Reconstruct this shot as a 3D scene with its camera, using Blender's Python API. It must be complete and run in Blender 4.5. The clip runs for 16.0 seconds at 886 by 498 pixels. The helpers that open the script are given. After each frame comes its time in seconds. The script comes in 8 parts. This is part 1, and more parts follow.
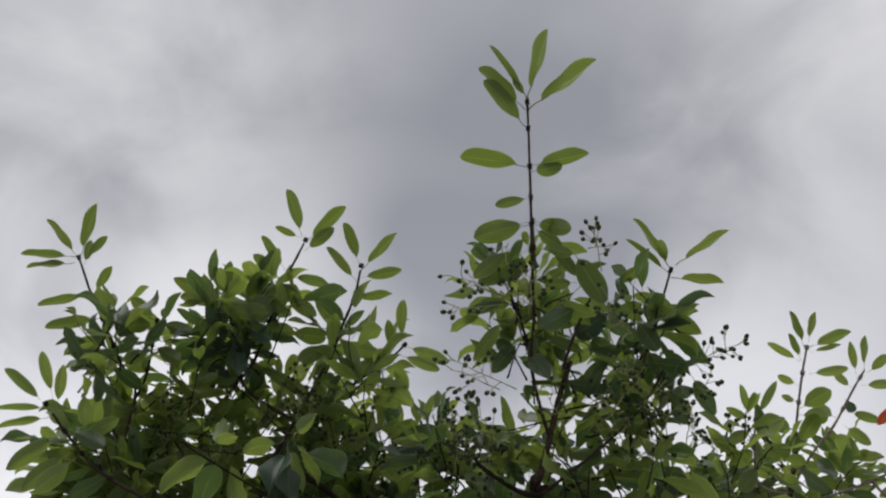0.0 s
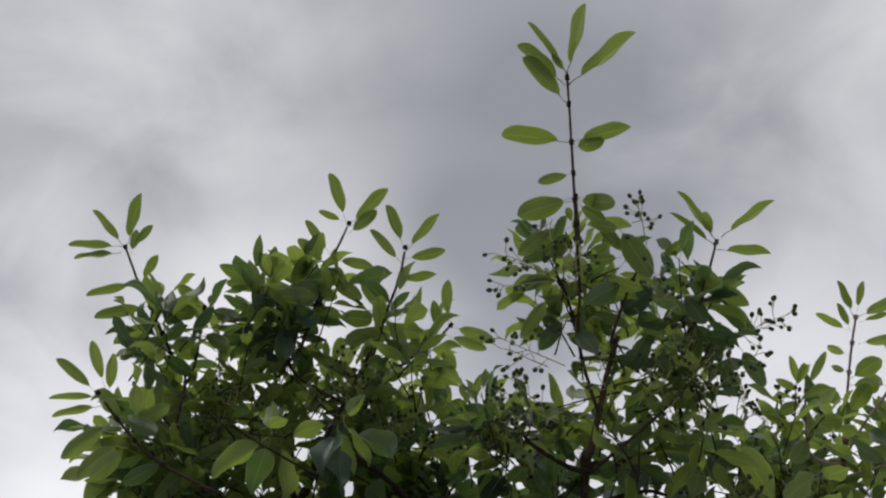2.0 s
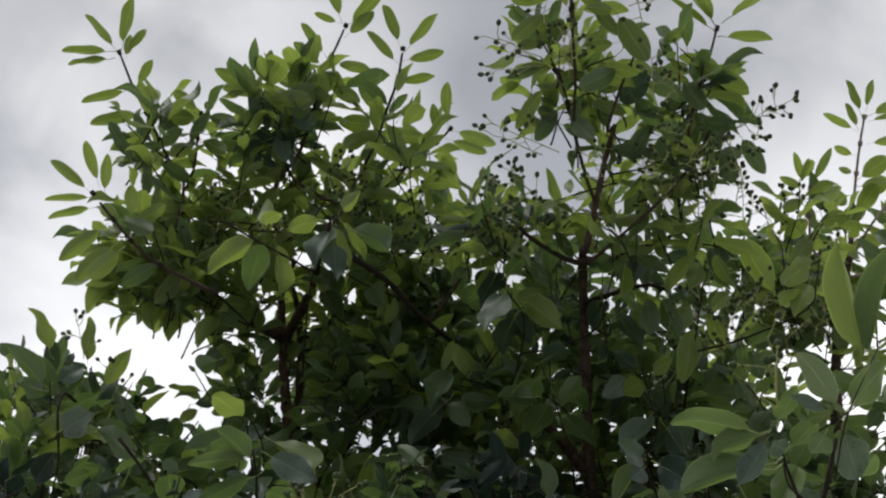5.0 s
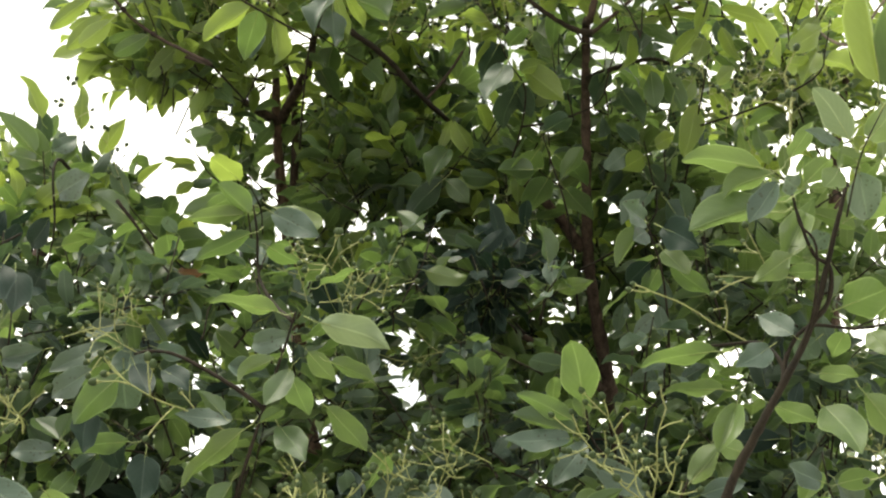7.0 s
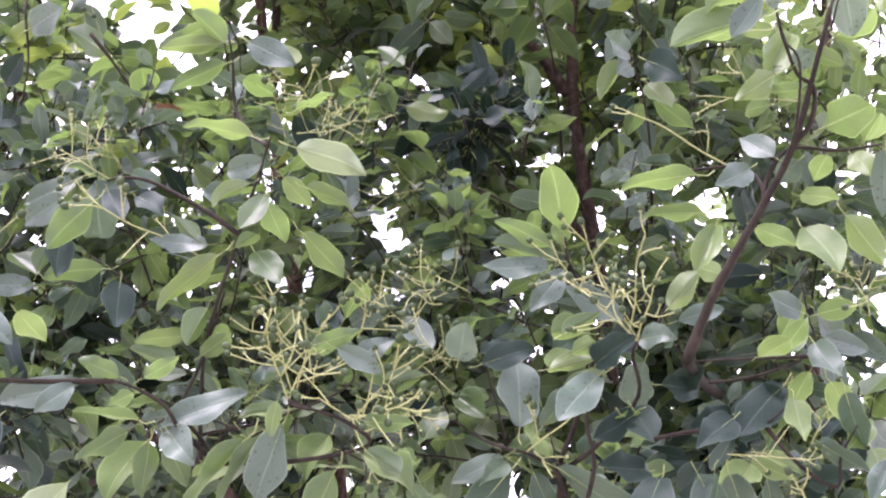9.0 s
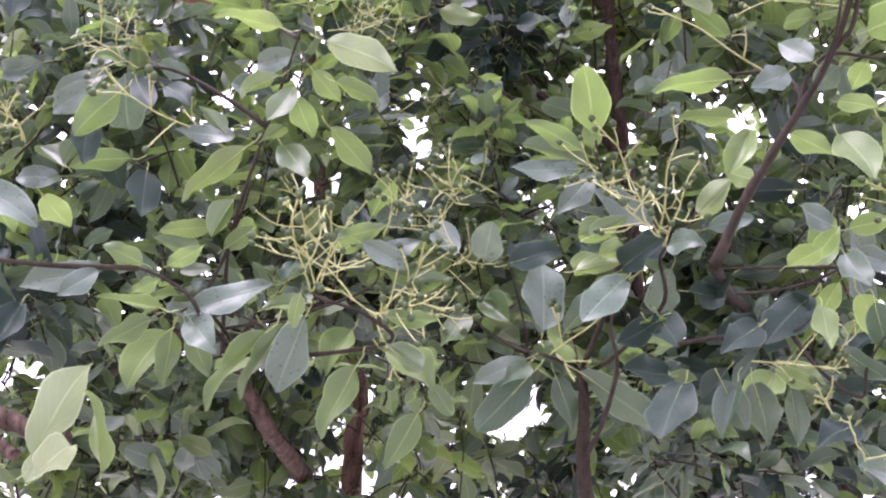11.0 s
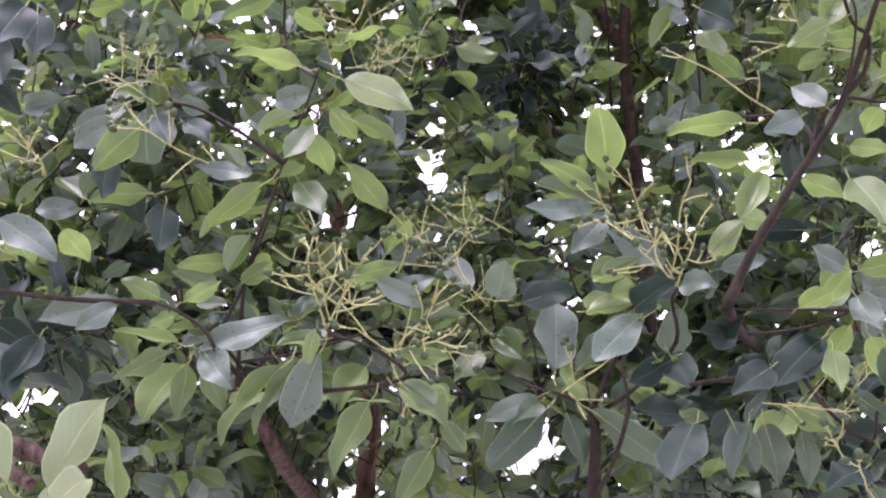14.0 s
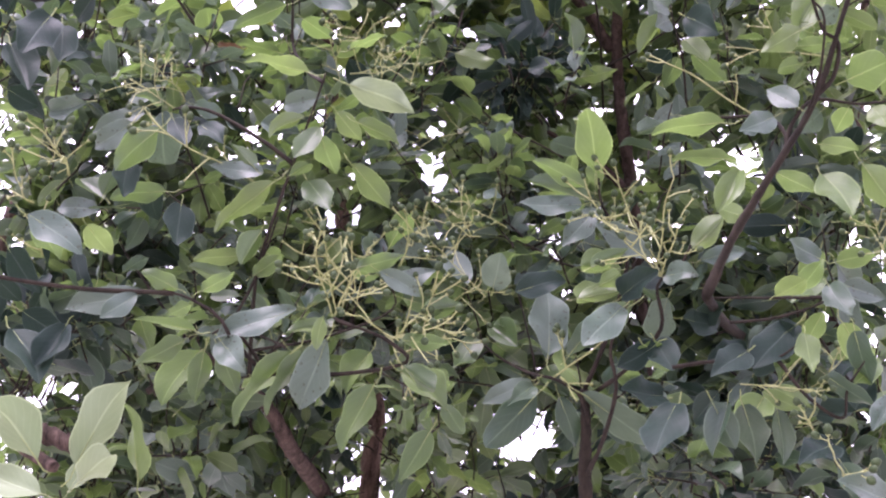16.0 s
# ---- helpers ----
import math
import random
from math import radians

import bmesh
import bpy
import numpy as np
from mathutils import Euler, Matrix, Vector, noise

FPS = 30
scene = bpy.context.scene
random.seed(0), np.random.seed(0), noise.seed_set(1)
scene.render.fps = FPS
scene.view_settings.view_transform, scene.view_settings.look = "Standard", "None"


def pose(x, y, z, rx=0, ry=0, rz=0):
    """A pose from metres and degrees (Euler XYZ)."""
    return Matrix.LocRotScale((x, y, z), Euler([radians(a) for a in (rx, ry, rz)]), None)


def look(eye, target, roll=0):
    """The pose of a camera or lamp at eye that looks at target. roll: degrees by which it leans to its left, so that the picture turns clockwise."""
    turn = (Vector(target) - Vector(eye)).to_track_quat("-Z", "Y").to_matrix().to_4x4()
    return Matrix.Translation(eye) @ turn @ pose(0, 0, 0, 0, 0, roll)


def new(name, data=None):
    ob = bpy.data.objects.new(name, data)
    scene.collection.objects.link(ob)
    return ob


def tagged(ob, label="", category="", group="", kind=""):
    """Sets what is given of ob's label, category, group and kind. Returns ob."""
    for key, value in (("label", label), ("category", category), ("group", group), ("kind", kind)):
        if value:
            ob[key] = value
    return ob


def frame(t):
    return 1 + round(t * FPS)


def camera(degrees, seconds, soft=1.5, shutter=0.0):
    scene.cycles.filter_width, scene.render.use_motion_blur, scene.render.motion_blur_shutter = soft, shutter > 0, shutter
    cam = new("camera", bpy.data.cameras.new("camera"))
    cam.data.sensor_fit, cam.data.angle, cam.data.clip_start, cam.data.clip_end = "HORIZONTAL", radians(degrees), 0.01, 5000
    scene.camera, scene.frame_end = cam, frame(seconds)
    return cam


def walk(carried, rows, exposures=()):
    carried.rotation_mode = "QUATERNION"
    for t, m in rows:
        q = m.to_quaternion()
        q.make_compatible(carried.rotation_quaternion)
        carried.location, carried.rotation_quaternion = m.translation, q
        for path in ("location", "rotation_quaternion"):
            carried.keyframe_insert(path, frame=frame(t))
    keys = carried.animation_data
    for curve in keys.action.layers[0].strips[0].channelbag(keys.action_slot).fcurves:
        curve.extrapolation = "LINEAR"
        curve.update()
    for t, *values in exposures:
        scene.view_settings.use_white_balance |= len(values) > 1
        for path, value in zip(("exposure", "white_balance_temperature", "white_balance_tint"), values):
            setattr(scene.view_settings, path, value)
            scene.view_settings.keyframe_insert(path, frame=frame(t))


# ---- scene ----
cam = camera(36.00, 16.0, soft=2.25)
PATH = [
    (0, pose(-0.0093, -0.0828, 1.8185, 134.023, 1.213, -2.712)),
    (0.5, pose(-0.0264, -0.0734, 1.8106, 133.837, 1.409, -2.026)),
    (1, pose(-0.0327, -0.0771, 1.8159, 133.606, 1.449, -1.429)),
    (1.5, pose(-0.0208, -0.0933, 1.8182, 133.525, 1.241, -0.849)),
    (2, pose(-0.0138, -0.0772, 1.8121, 133.386, 1.191, -0.309)),
    (2.5, pose(0.0027, -0.0707, 1.8052, 133.068, 1.084, 0.208)),
    (3, pose(0.0168, -0.0485, 1.7933, 132.314, 0.944, 0.719)),
    (3.2, pose(0.0251, -0.0456, 1.8006, 131.686, 0.912, 0.950)),
    (5.3, pose(0.0490, 0.0623, 1.7094, 126.500, 0.858, 0.962)),
    (5.5, pose(0.0414, 0.0737, 1.6968, 125.503, 0.859, 0.863)),
    (6, pose(0.0276, 0.0970, 1.6799, 124.190, 0.760, 0.633)),
    (6.5, pose(0.0165, 0.1272, 1.6607, 122.613, 0.708, 0.340)),
    (7, pose(0.0156, 0.1452, 1.6411, 121.051, 0.768, 0.084)),
    (7.5, pose(0.0238, 0.1633, 1.6272, 119.683, 0.726, -0.069)),
    (8, pose(0.0221, 0.1740, 1.6115, 118.402, 0.725, -0.174)),
    (8.5, pose(0.0312, 0.1961, 1.5922, 117.213, 0.772, -0.097)),
    (9, pose(0.0376, 0.2091, 1.5810, 116.247, 0.774, -0.196)),
    (9.5, pose(0.0265, 0.2223, 1.5696, 114.920, 0.703, -0.262)),
    (10, pose(0.0302, 0.2351, 1.5508, 114.060, -0.088, -0.446)),
    (10.2, pose(0.0395, 0.2463, 1.5427, 114.069, -0.334, -0.188)),
    (12.3, pose(0.0329, 0.2284, 1.5536, 112.379, -2.204, -0.152)),
    (12.5, pose(0.0313, 0.2242, 1.5561, 112.612, -1.978, 0.050)),
    (13, pose(0.0293, 0.2187, 1.5595, 113.954, -2.161, 0.286)),
    (13.5, pose(0.0271, 0.2200, 1.5533, 114.338, -2.215, 0.341)),
    (14, pose(0.0402, 0.2213, 1.5535, 114.534, -2.223, 0.427)),
    (14.5, pose(0.0419, 0.2061, 1.5611, 114.567, -2.207, 0.372)),
    (15, pose(0.0488, 0.1925, 1.5652, 114.539, -2.050, 0.646)),
    (15.5, pose(0.0468, 0.1993, 1.5536, 114.538, -2.131, 0.815)),
    (16, pose(0.0505, 0.1161, 1.4844, 114.814, -2.118, 0.657)),
]
EXPOSURES = [
    (0.0, 0.15, 6500, 11), (3.2, 0.15, 6500, 10), (5.5, 0.76, 6600, 8), (6.2, 1.36, 6850, 5), (7.0, 2.03, 7500, 3), (8.0, 2.5, 6750, 19), (8.5, 2.68, 6350, 33),
    (9.0, 3.0, 6150, 41), (10.0, 3.14, 6100, 44), (12.5, 2.66, 6150, 46), (16.0, 2.66, 6100, 46)]
walk(cam, PATH, EXPOSURES)

# ---- sky and light: an overcast day ----
SUN_DIR = Vector((-0.35, -0.25, 0.9)).normalized()
world = bpy.data.worlds.new("overcast_sky")
scene.world = world
world.use_nodes = True
wn, wl = world.node_tree.nodes, world.node_tree.links
wn.clear()


def node(tree_nodes, kind, **values):
    n = tree_nodes.new(kind)
    for key, value in values.items():
        n.inputs[key].default_value = value
    return n


w_out = wn.new("ShaderNodeOutputWorld")
w_bg = node(wn, "ShaderNodeBackground", Strength=1.0)
sky = wn.new("ShaderNodeTexSky")
sky.sky_type = "NISHITA"
sky.sun_disc = False
sky.sun_elevation = math.asin(SUN_DIR.z)
sky.sun_rotation = math.atan2(SUN_DIR.x, SUN_DIR.y)
sky_dim = wn.new("ShaderNodeVectorMath")
sky_dim.operation = "SCALE"
sky_dim.inputs[3].default_value = 0.1
coords = wn.new("ShaderNodeTexCoord")
mapping = wn.new("ShaderNodeMapping")
mapping.inputs["Location"].default_value = (0.55, 0.2, 0.35)
mapping.inputs["Rotation"].default_value = (0.3, 0.7, 0.4)
mapping.inputs["Scale"].default_value = (1.0, 1.0, 1.5)
broad = node(wn, "ShaderNodeTexNoise", Scale=2.1, Detail=2.0, Roughness=0.45, Distortion=0.3)
fine = node(wn, "ShaderNodeTexNoise", Scale=6.5, Detail=5.0, Roughness=0.5, Distortion=0.4)
blend = node(wn, "ShaderNodeMix", Factor=0.2)
ramp = wn.new("ShaderNodeValToRGB")
ramp.color_ramp.elements[0].position, ramp.color_ramp.elements[0].color = 0.38, (0.32, 0.33, 0.36, 1)
ramp.color_ramp.elements[1].position, ramp.color_ramp.elements[1].color = 0.62, (0.82, 0.82, 0.84, 1)
mix_sky = wn.new("ShaderNodeMix")
mix_sky.data_type = "RGBA"
mix_sky.inputs["Factor"].default_value = 0.93
wl.new(coords.outputs["Generated"], mapping.inputs["Vector"])
wl.new(mapping.outputs["Vector"], broad.inputs["Vector"])
wl.new(mapping.outputs["Vector"], fine.inputs["Vector"])
wl.new(broad.outputs["Fac"], blend.inputs["A"])
wl.new(fine.outputs["Fac"], blend.inputs["B"])
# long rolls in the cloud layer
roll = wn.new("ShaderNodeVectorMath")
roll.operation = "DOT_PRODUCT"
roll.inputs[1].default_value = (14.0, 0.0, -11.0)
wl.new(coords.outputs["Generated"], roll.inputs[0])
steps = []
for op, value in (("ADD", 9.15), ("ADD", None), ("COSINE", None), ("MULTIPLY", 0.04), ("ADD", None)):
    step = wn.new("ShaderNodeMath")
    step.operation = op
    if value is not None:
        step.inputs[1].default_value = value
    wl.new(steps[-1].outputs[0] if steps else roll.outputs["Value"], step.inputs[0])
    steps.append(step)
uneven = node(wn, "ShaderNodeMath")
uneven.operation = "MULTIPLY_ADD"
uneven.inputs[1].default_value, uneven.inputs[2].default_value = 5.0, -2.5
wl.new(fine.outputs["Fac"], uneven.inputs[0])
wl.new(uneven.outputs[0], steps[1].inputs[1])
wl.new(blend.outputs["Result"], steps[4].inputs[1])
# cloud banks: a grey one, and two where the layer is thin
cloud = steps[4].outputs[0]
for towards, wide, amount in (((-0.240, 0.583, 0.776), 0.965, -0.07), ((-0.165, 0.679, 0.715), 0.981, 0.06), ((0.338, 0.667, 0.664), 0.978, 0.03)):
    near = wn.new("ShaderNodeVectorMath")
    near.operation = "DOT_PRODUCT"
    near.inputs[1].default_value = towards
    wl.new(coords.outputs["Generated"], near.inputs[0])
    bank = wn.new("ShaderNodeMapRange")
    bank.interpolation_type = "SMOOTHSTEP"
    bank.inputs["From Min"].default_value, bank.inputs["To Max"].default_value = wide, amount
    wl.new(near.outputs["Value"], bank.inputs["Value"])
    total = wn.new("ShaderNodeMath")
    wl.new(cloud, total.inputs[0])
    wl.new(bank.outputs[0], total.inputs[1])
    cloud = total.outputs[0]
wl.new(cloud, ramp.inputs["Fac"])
wl.new(sky.outputs["Color"], sky_dim.inputs[0])
wl.new(sky_dim.outputs["Vector"], mix_sky.inputs["A"])
wl.new(ramp.outputs["Color"], mix_sky.inputs["B"])
rise = wn.new("ShaderNodeSeparateXYZ")
wl.new(coords.outputs["Generated"], rise.inputs[0])
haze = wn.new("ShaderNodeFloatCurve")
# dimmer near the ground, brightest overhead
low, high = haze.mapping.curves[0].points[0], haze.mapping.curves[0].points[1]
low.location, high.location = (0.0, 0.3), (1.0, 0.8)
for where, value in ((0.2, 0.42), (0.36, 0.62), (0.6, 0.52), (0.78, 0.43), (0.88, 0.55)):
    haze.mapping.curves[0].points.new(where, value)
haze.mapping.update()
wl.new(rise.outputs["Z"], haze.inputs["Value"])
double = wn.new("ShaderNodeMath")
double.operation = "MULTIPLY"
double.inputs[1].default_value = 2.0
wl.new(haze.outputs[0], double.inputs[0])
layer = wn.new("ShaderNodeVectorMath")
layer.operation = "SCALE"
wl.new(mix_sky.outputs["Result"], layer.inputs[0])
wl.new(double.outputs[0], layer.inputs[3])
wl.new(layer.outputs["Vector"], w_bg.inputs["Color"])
wl.new(w_bg.outputs["Background"], w_out.inputs["Surface"])

sun_data = bpy.data.lights.new("sun", "SUN")
sun_data.energy, sun_data.angle, sun_data.color = 1.5, radians(35), (1.0, 0.97, 0.92)
sun = new("sun", sun_data)
sun.matrix_world = look(SUN_DIR * 30, (0, 0, 0))


# ---- materials ----
def material(name):
    m = bpy.data.materials.new(name)
    m.use_nodes = True
    m.node_tree.nodes.clear()
    return m, m.node_tree.nodes, m.node_tree.links


def math_node(n, l, op, a, b=None):
    m = n.new("ShaderNodeMath")
    m.operation = op
    for k, v in enumerate((a, b)):
        if v is None:
            continue
        if isinstance(v, (int, float)):
            m.inputs[k].default_value = v
        else:
            l.new(v, m.inputs[k])
    return m.outputs[0]


def mixed(n, l, factor, a, b):
    m = n.new("ShaderNodeMix")
    m.data_type = "RGBA"
    for key, v in (("Factor", factor), ("A", a), ("B", b)):
        if isinstance(v, (int, float, tuple)):
            m.inputs[key].default_value = v
        else:
            l.new(v, m.inputs[key])
    return m.outputs["Result"]


def leaf_material(name, dark, light, through_light, translucency, rough, islands, spots=0.0, gloss=0.5):
    """A leaf: waxy face, veins along the blade, light shining through."""
    m, n, l = material(name)
    uv = n.new("ShaderNodeUVMap")
    sep = n.new("ShaderNodeSeparateXYZ")
    l.new(uv.outputs["UV"], sep.inputs[0])
    side = math_node(n, l, "ABSOLUTE", math_node(n, l, "SUBTRACT", sep.outputs["X"], 0.5))
    rib = n.new("ShaderNodeMapRange")
    l.new(side, rib.inputs["Value"])
    rib.inputs["From Min"].default_value, rib.inputs["From Max"].default_value = 0.036, 0.004
    vein = math_node(n, l, "SINE", math_node(n, l, "MULTIPLY", math_node(n, l, "SUBTRACT", math_node(n, l, "MULTIPLY", sep.outputs["Y"], 7.0), math_node(n, l, "MULTIPLY", side, 5.5)), 6.283))
    vein = math_node(n, l, "POWER", math_node(n, l, "MAXIMUM", vein, 0.0), 7.0)
    if islands:
        rnd = n.new("ShaderNodeNewGeometry").outputs["Random Per Island"]
    else:
        rnd = n.new("ShaderNodeObjectInfo").outputs["Random"]
    place = n.new("ShaderNodeNewGeometry").outputs["Position"]
    blotch = node(n, "ShaderNodeTexNoise", Scale=26.0, Detail=6.0, Roughness=0.68)
    l.new(place, blotch.inputs["Vector"])
    grain = node(n, "ShaderNodeTexNoise", Scale=420.0, Detail=2.0)
    l.new(place, grain.inputs["Vector"])
    tone = math_node(n, l, "ADD", math_node(n, l, "MULTIPLY", rnd, 0.95), math_node(n, l, "MULTIPLY", math_node(n, l, "SUBTRACT", blotch.outputs["Fac"], 0.5), 0.9))
    clampn = n.new("ShaderNodeClamp")
    l.new(tone, clampn.inputs["Value"])
    colour = mixed(n, l, clampn.outputs[0], (*dark, 1), (*light, 1))
    pale = tuple(min(1.0, c * 1.7 + 0.03) for c in light)
    colour = mixed(n, l, math_node(n, l, "MULTIPLY", rib.outputs[0], 0.38), colour, (*pale, 1))
    colour = mixed(n, l, math_node(n, l, "MULTIPLY", vein, 0.08), colour, (*pale, 1))
    # pale margin; bright rim light on the edges is painted in with it
    margin = n.new("ShaderNodeMapRange")
    l.new(side, margin.inputs["Value"])
    margin.inputs["From Min"].default_value, margin.inputs["From Max"].default_value = 0.445, 0.485
    colour = mixed(n, l, math_node(n, l, "MULTIPLY", margin.outputs[0], 0.42), colour, (*pale, 1))
    if spots:
        dots = node(n, "ShaderNodeTexVoronoi", Scale=120.0)
        l.new(place, dots.inputs["Vector"])
        patch = node(n, "ShaderNodeTexNoise", Scale=30.0, Detail=1.0)
        l.new(place, patch.inputs["Vector"])
        hit = math_node(n, l, "MULTIPLY", math_node(n, l, "LESS_THAN", dots.outputs["Distance"], 0.21), math_node(n, l, "GREATER_THAN", patch.outputs["Fac"], 0.46))
        colour = mixed(n, l, math_node(n, l, "MULTIPLY", hit, spots), colour, (0.02, 0.02, 0.012, 1))
    bump = node(n, "ShaderNodeBump", Strength=0.25, Distance=0.003)
    relief = math_node(n, l, "ADD", math_node(n, l, "MULTIPLY", grain.outputs["Fac"], 0.3), math_node(n, l, "SUBTRACT", math_node(n, l, "MULTIPLY", blotch.outputs["Fac"], 0.8), math_node(n, l, "ADD", rib.outputs[0], math_node(n, l, "MULTIPLY", vein, 0.06))))
    l.new(relief, bump.inputs["Height"])
    face = node(n, "ShaderNodeBsdfPrincipled", Roughness=rough)
    face.inputs["Specular IOR Level"].default_value = gloss
    l.new(colour, face.inputs["Base Color"])
    l.new(bump.outputs["Normal"], face.inputs["Normal"])
    glow = n.new("ShaderNodeBsdfTranslucent")
    lit = mixed(n, l, 0.35, (*through_light, 1), colour)
    # the midrib and the thin margin let more light through
    thin = math_node(n, l, "MULTIPLY", math_node(n, l, "MAXIMUM", rib.outputs[0], margin.outputs[0]), 0.4)
    lit = mixed(n, l, thin, lit, (*(min(1.0, c * 1.5 + 0.03) for c in through_light), 1))
    l.new(lit, glow.inputs["Color"])
    mixer = node(n, "ShaderNodeMixShader", Fac=translucency)
    out = n.new("ShaderNodeOutputMaterial")
    l.new(face.outputs[0], mixer.inputs[1])
    l.new(glow.outputs[0], mixer.inputs[2])
    l.new(mixer.outputs[0], out.inputs["Surface"])
    return m


def plain_material(name, dark, light, scale, rough, bump_strength=0.3, translucency=0.0, stretch=1.0):
    """A surface with noise at two scales and some relief."""
    m, n, l = material(name)
    place = n.new("ShaderNodeNewGeometry").outputs["Position"]
    mp = n.new("ShaderNodeMapping")
    mp.inputs["Scale"].default_value = (1, 1, stretch)
    l.new(place, mp.inputs["Vector"])
    big = node(n, "ShaderNodeTexNoise", Scale=scale, Detail=5.0, Roughness=0.65)
    small = node(n, "ShaderNodeTexNoise", Scale=scale * 7, Detail=3.0, Roughness=0.6)
    l.new(mp.outputs[0], big.inputs["Vector"])
    l.new(mp.outputs[0], small.inputs["Vector"])
    both = math_node(n, l, "ADD", math_node(n, l, "MULTIPLY", big.outputs["Fac"], 0.65), math_node(n, l, "MULTIPLY", small.outputs["Fac"], 0.35))
    rng = n.new("ShaderNodeMapRange")
    l.new(both, rng.inputs["Value"])
    rng.inputs["From Min"].default_value, rng.inputs["From Max"].default_value = 0.36, 0.64
    colour = mixed(n, l, rng.outputs[0], (*dark, 1), (*light, 1))
    bump = node(n, "ShaderNodeBump", Strength=bump_strength, Distance=0.004)
    l.new(both, bump.inputs["Height"])
    face = node(n, "ShaderNodeBsdfPrincipled", Roughness=rough)
    face.inputs["Specular IOR Level"].default_value = 0.5 if rough < 0.6 else 0.15
    l.new(colour, face.inputs["Base Color"])
    l.new(bump.outputs["Normal"], face.inputs["Normal"])
    out = n.new("ShaderNodeOutputMaterial")
    if translucency:
        glow = n.new("ShaderNodeBsdfTranslucent")
        l.new(colour, glow.inputs["Color"])
        mixer = node(n, "ShaderNodeMixShader", Fac=translucency)
        l.new(face.outputs[0], mixer.inputs[1])
        l.new(glow.outputs[0], mixer.inputs[2])
        l.new(mixer.outputs[0], out.inputs["Surface"])
    else:
        l.new(face.outputs[0], out.inputs["Surface"])
    return m


YOUNG = dict(dark=(0.075, 0.12, 0.036), light=(0.135, 0.185, 0.062), through_light=(0.295, 0.39, 0.055), translucency=0.56, rough=0.42, gloss=0.5)
SHOOT = dict(dark=(0.055, 0.092, 0.03), light=(0.1, 0.145, 0.05), through_light=(0.21, 0.285, 0.028), translucency=0.5, rough=0.4, gloss=0.5)
FRESH = dict(dark=(0.045, 0.082, 0.028), light=(0.094, 0.134, 0.046), through_light=(0.175, 0.265, 0.06), translucency=0.44, rough=0.42, gloss=0.43)
MATURE = dict(dark=(0.024, 0.048, 0.023), light=(0.06, 0.096, 0.04), through_light=(0.17, 0.27, 0.055), translucency=0.43, rough=0.4, gloss=0.46)
# waxy bloom, with some of the sky's blue-grey sheen put into the colour
WAXY = dict(dark=(0.034, 0.06, 0.046), light=(0.068, 0.098, 0.076), through_light=(0.1, 0.155, 0.06), translucency=0.24, rough=0.46, gloss=0.36)
# dark leaves; in the low and inner crown they also stand in for shade
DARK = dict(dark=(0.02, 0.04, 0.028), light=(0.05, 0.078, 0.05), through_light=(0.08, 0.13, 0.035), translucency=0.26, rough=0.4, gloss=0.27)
# leaves in shade: the shadow is put into their near-black colour
SHADED = dict(dark=(0.007, 0.016, 0.013), light=(0.018, 0.031, 0.025), through_light=(0.03, 0.06, 0.02), translucency=0.14, rough=0.5, gloss=0.1)
PALE = dict(dark=(0.11, 0.155, 0.08), light=(0.165, 0.21, 0.122), through_light=(0.2, 0.26, 0.11), translucency=0.3, rough=0.5, gloss=0.35)
LEAF = {
    "young": leaf_material("leaf_young", islands=False, **YOUNG),
    "shoot": leaf_material("leaf_shoot", islands=False, **SHOOT),
    "fresh": leaf_material("leaf_fresh", islands=False, **FRESH),
    "mature": leaf_material("leaf_mature", islands=False, **MATURE),
    "waxy": leaf_material("leaf_waxy", islands=False, spots=0.9, **WAXY),
    "dark": leaf_material("leaf_dark", islands=False, **DARK),
    "deep": leaf_material("leaf_shaded", islands=False, **SHADED),
    "pale": leaf_material("leaf_pale", islands=False, **PALE),
    "red": leaf_material("leaf_red", (0.35, 0.05, 0.02), (0.5, 0.1, 0.03), (0.6, 0.1, 0.02), 0.4, 0.45, False),
    "brown": leaf_material("leaf_withered", (0.07, 0.038, 0.022), (0.16, 0.085, 0.045), (0.2, 0.1, 0.04), 0.2, 0.7, False),
}
MASS = {
    "young": leaf_material("leaves_young", islands=True, **YOUNG),
    "fresh": leaf_material("leaves_fresh", islands=True, **FRESH),
    "mature": leaf_material("leaves_mature", islands=True, **MATURE),
    "waxy": leaf_material("leaves_waxy", islands=True, **WAXY),
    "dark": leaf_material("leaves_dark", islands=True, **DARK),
    "deep": leaf_material("leaves_shaded", islands=True, **SHADED),
}
BARK = plain_material("bark", (0.01, 0.0075, 0.006), (0.095, 0.066, 0.053), 75.0, 0.95, 1.0, stretch=0.22)
SHOOT_BARK = plain_material("shoot_bark", (0.014, 0.01, 0.008), (0.06, 0.042, 0.033), 60.0, 0.8, 0.5, stretch=0.4)
GREY_BARK = plain_material("grey_shoot_bark", (0.1, 0.08, 0.072), (0.27, 0.22, 0.2), 60.0, 0.8, 0.5, stretch=0.4)
SCAR = plain_material("leaf_scar_bark", (0.008, 0.006, 0.005), (0.03, 0.022, 0.018), 90.0, 0.85, 0.5)
# reddish bark, its colour lightened in place of light from the front
LIT_RED_BARK = plain_material("reddish_lit_bark", (0.022, 0.014, 0.01), (0.17, 0.11, 0.085), 75.0, 0.95, 1.0, stretch=0.22)
TWIG = plain_material("twig_bark", (0.006, 0.005, 0.0035), (0.026, 0.02, 0.014), 60.0, 0.85, 0.6, stretch=0.4)
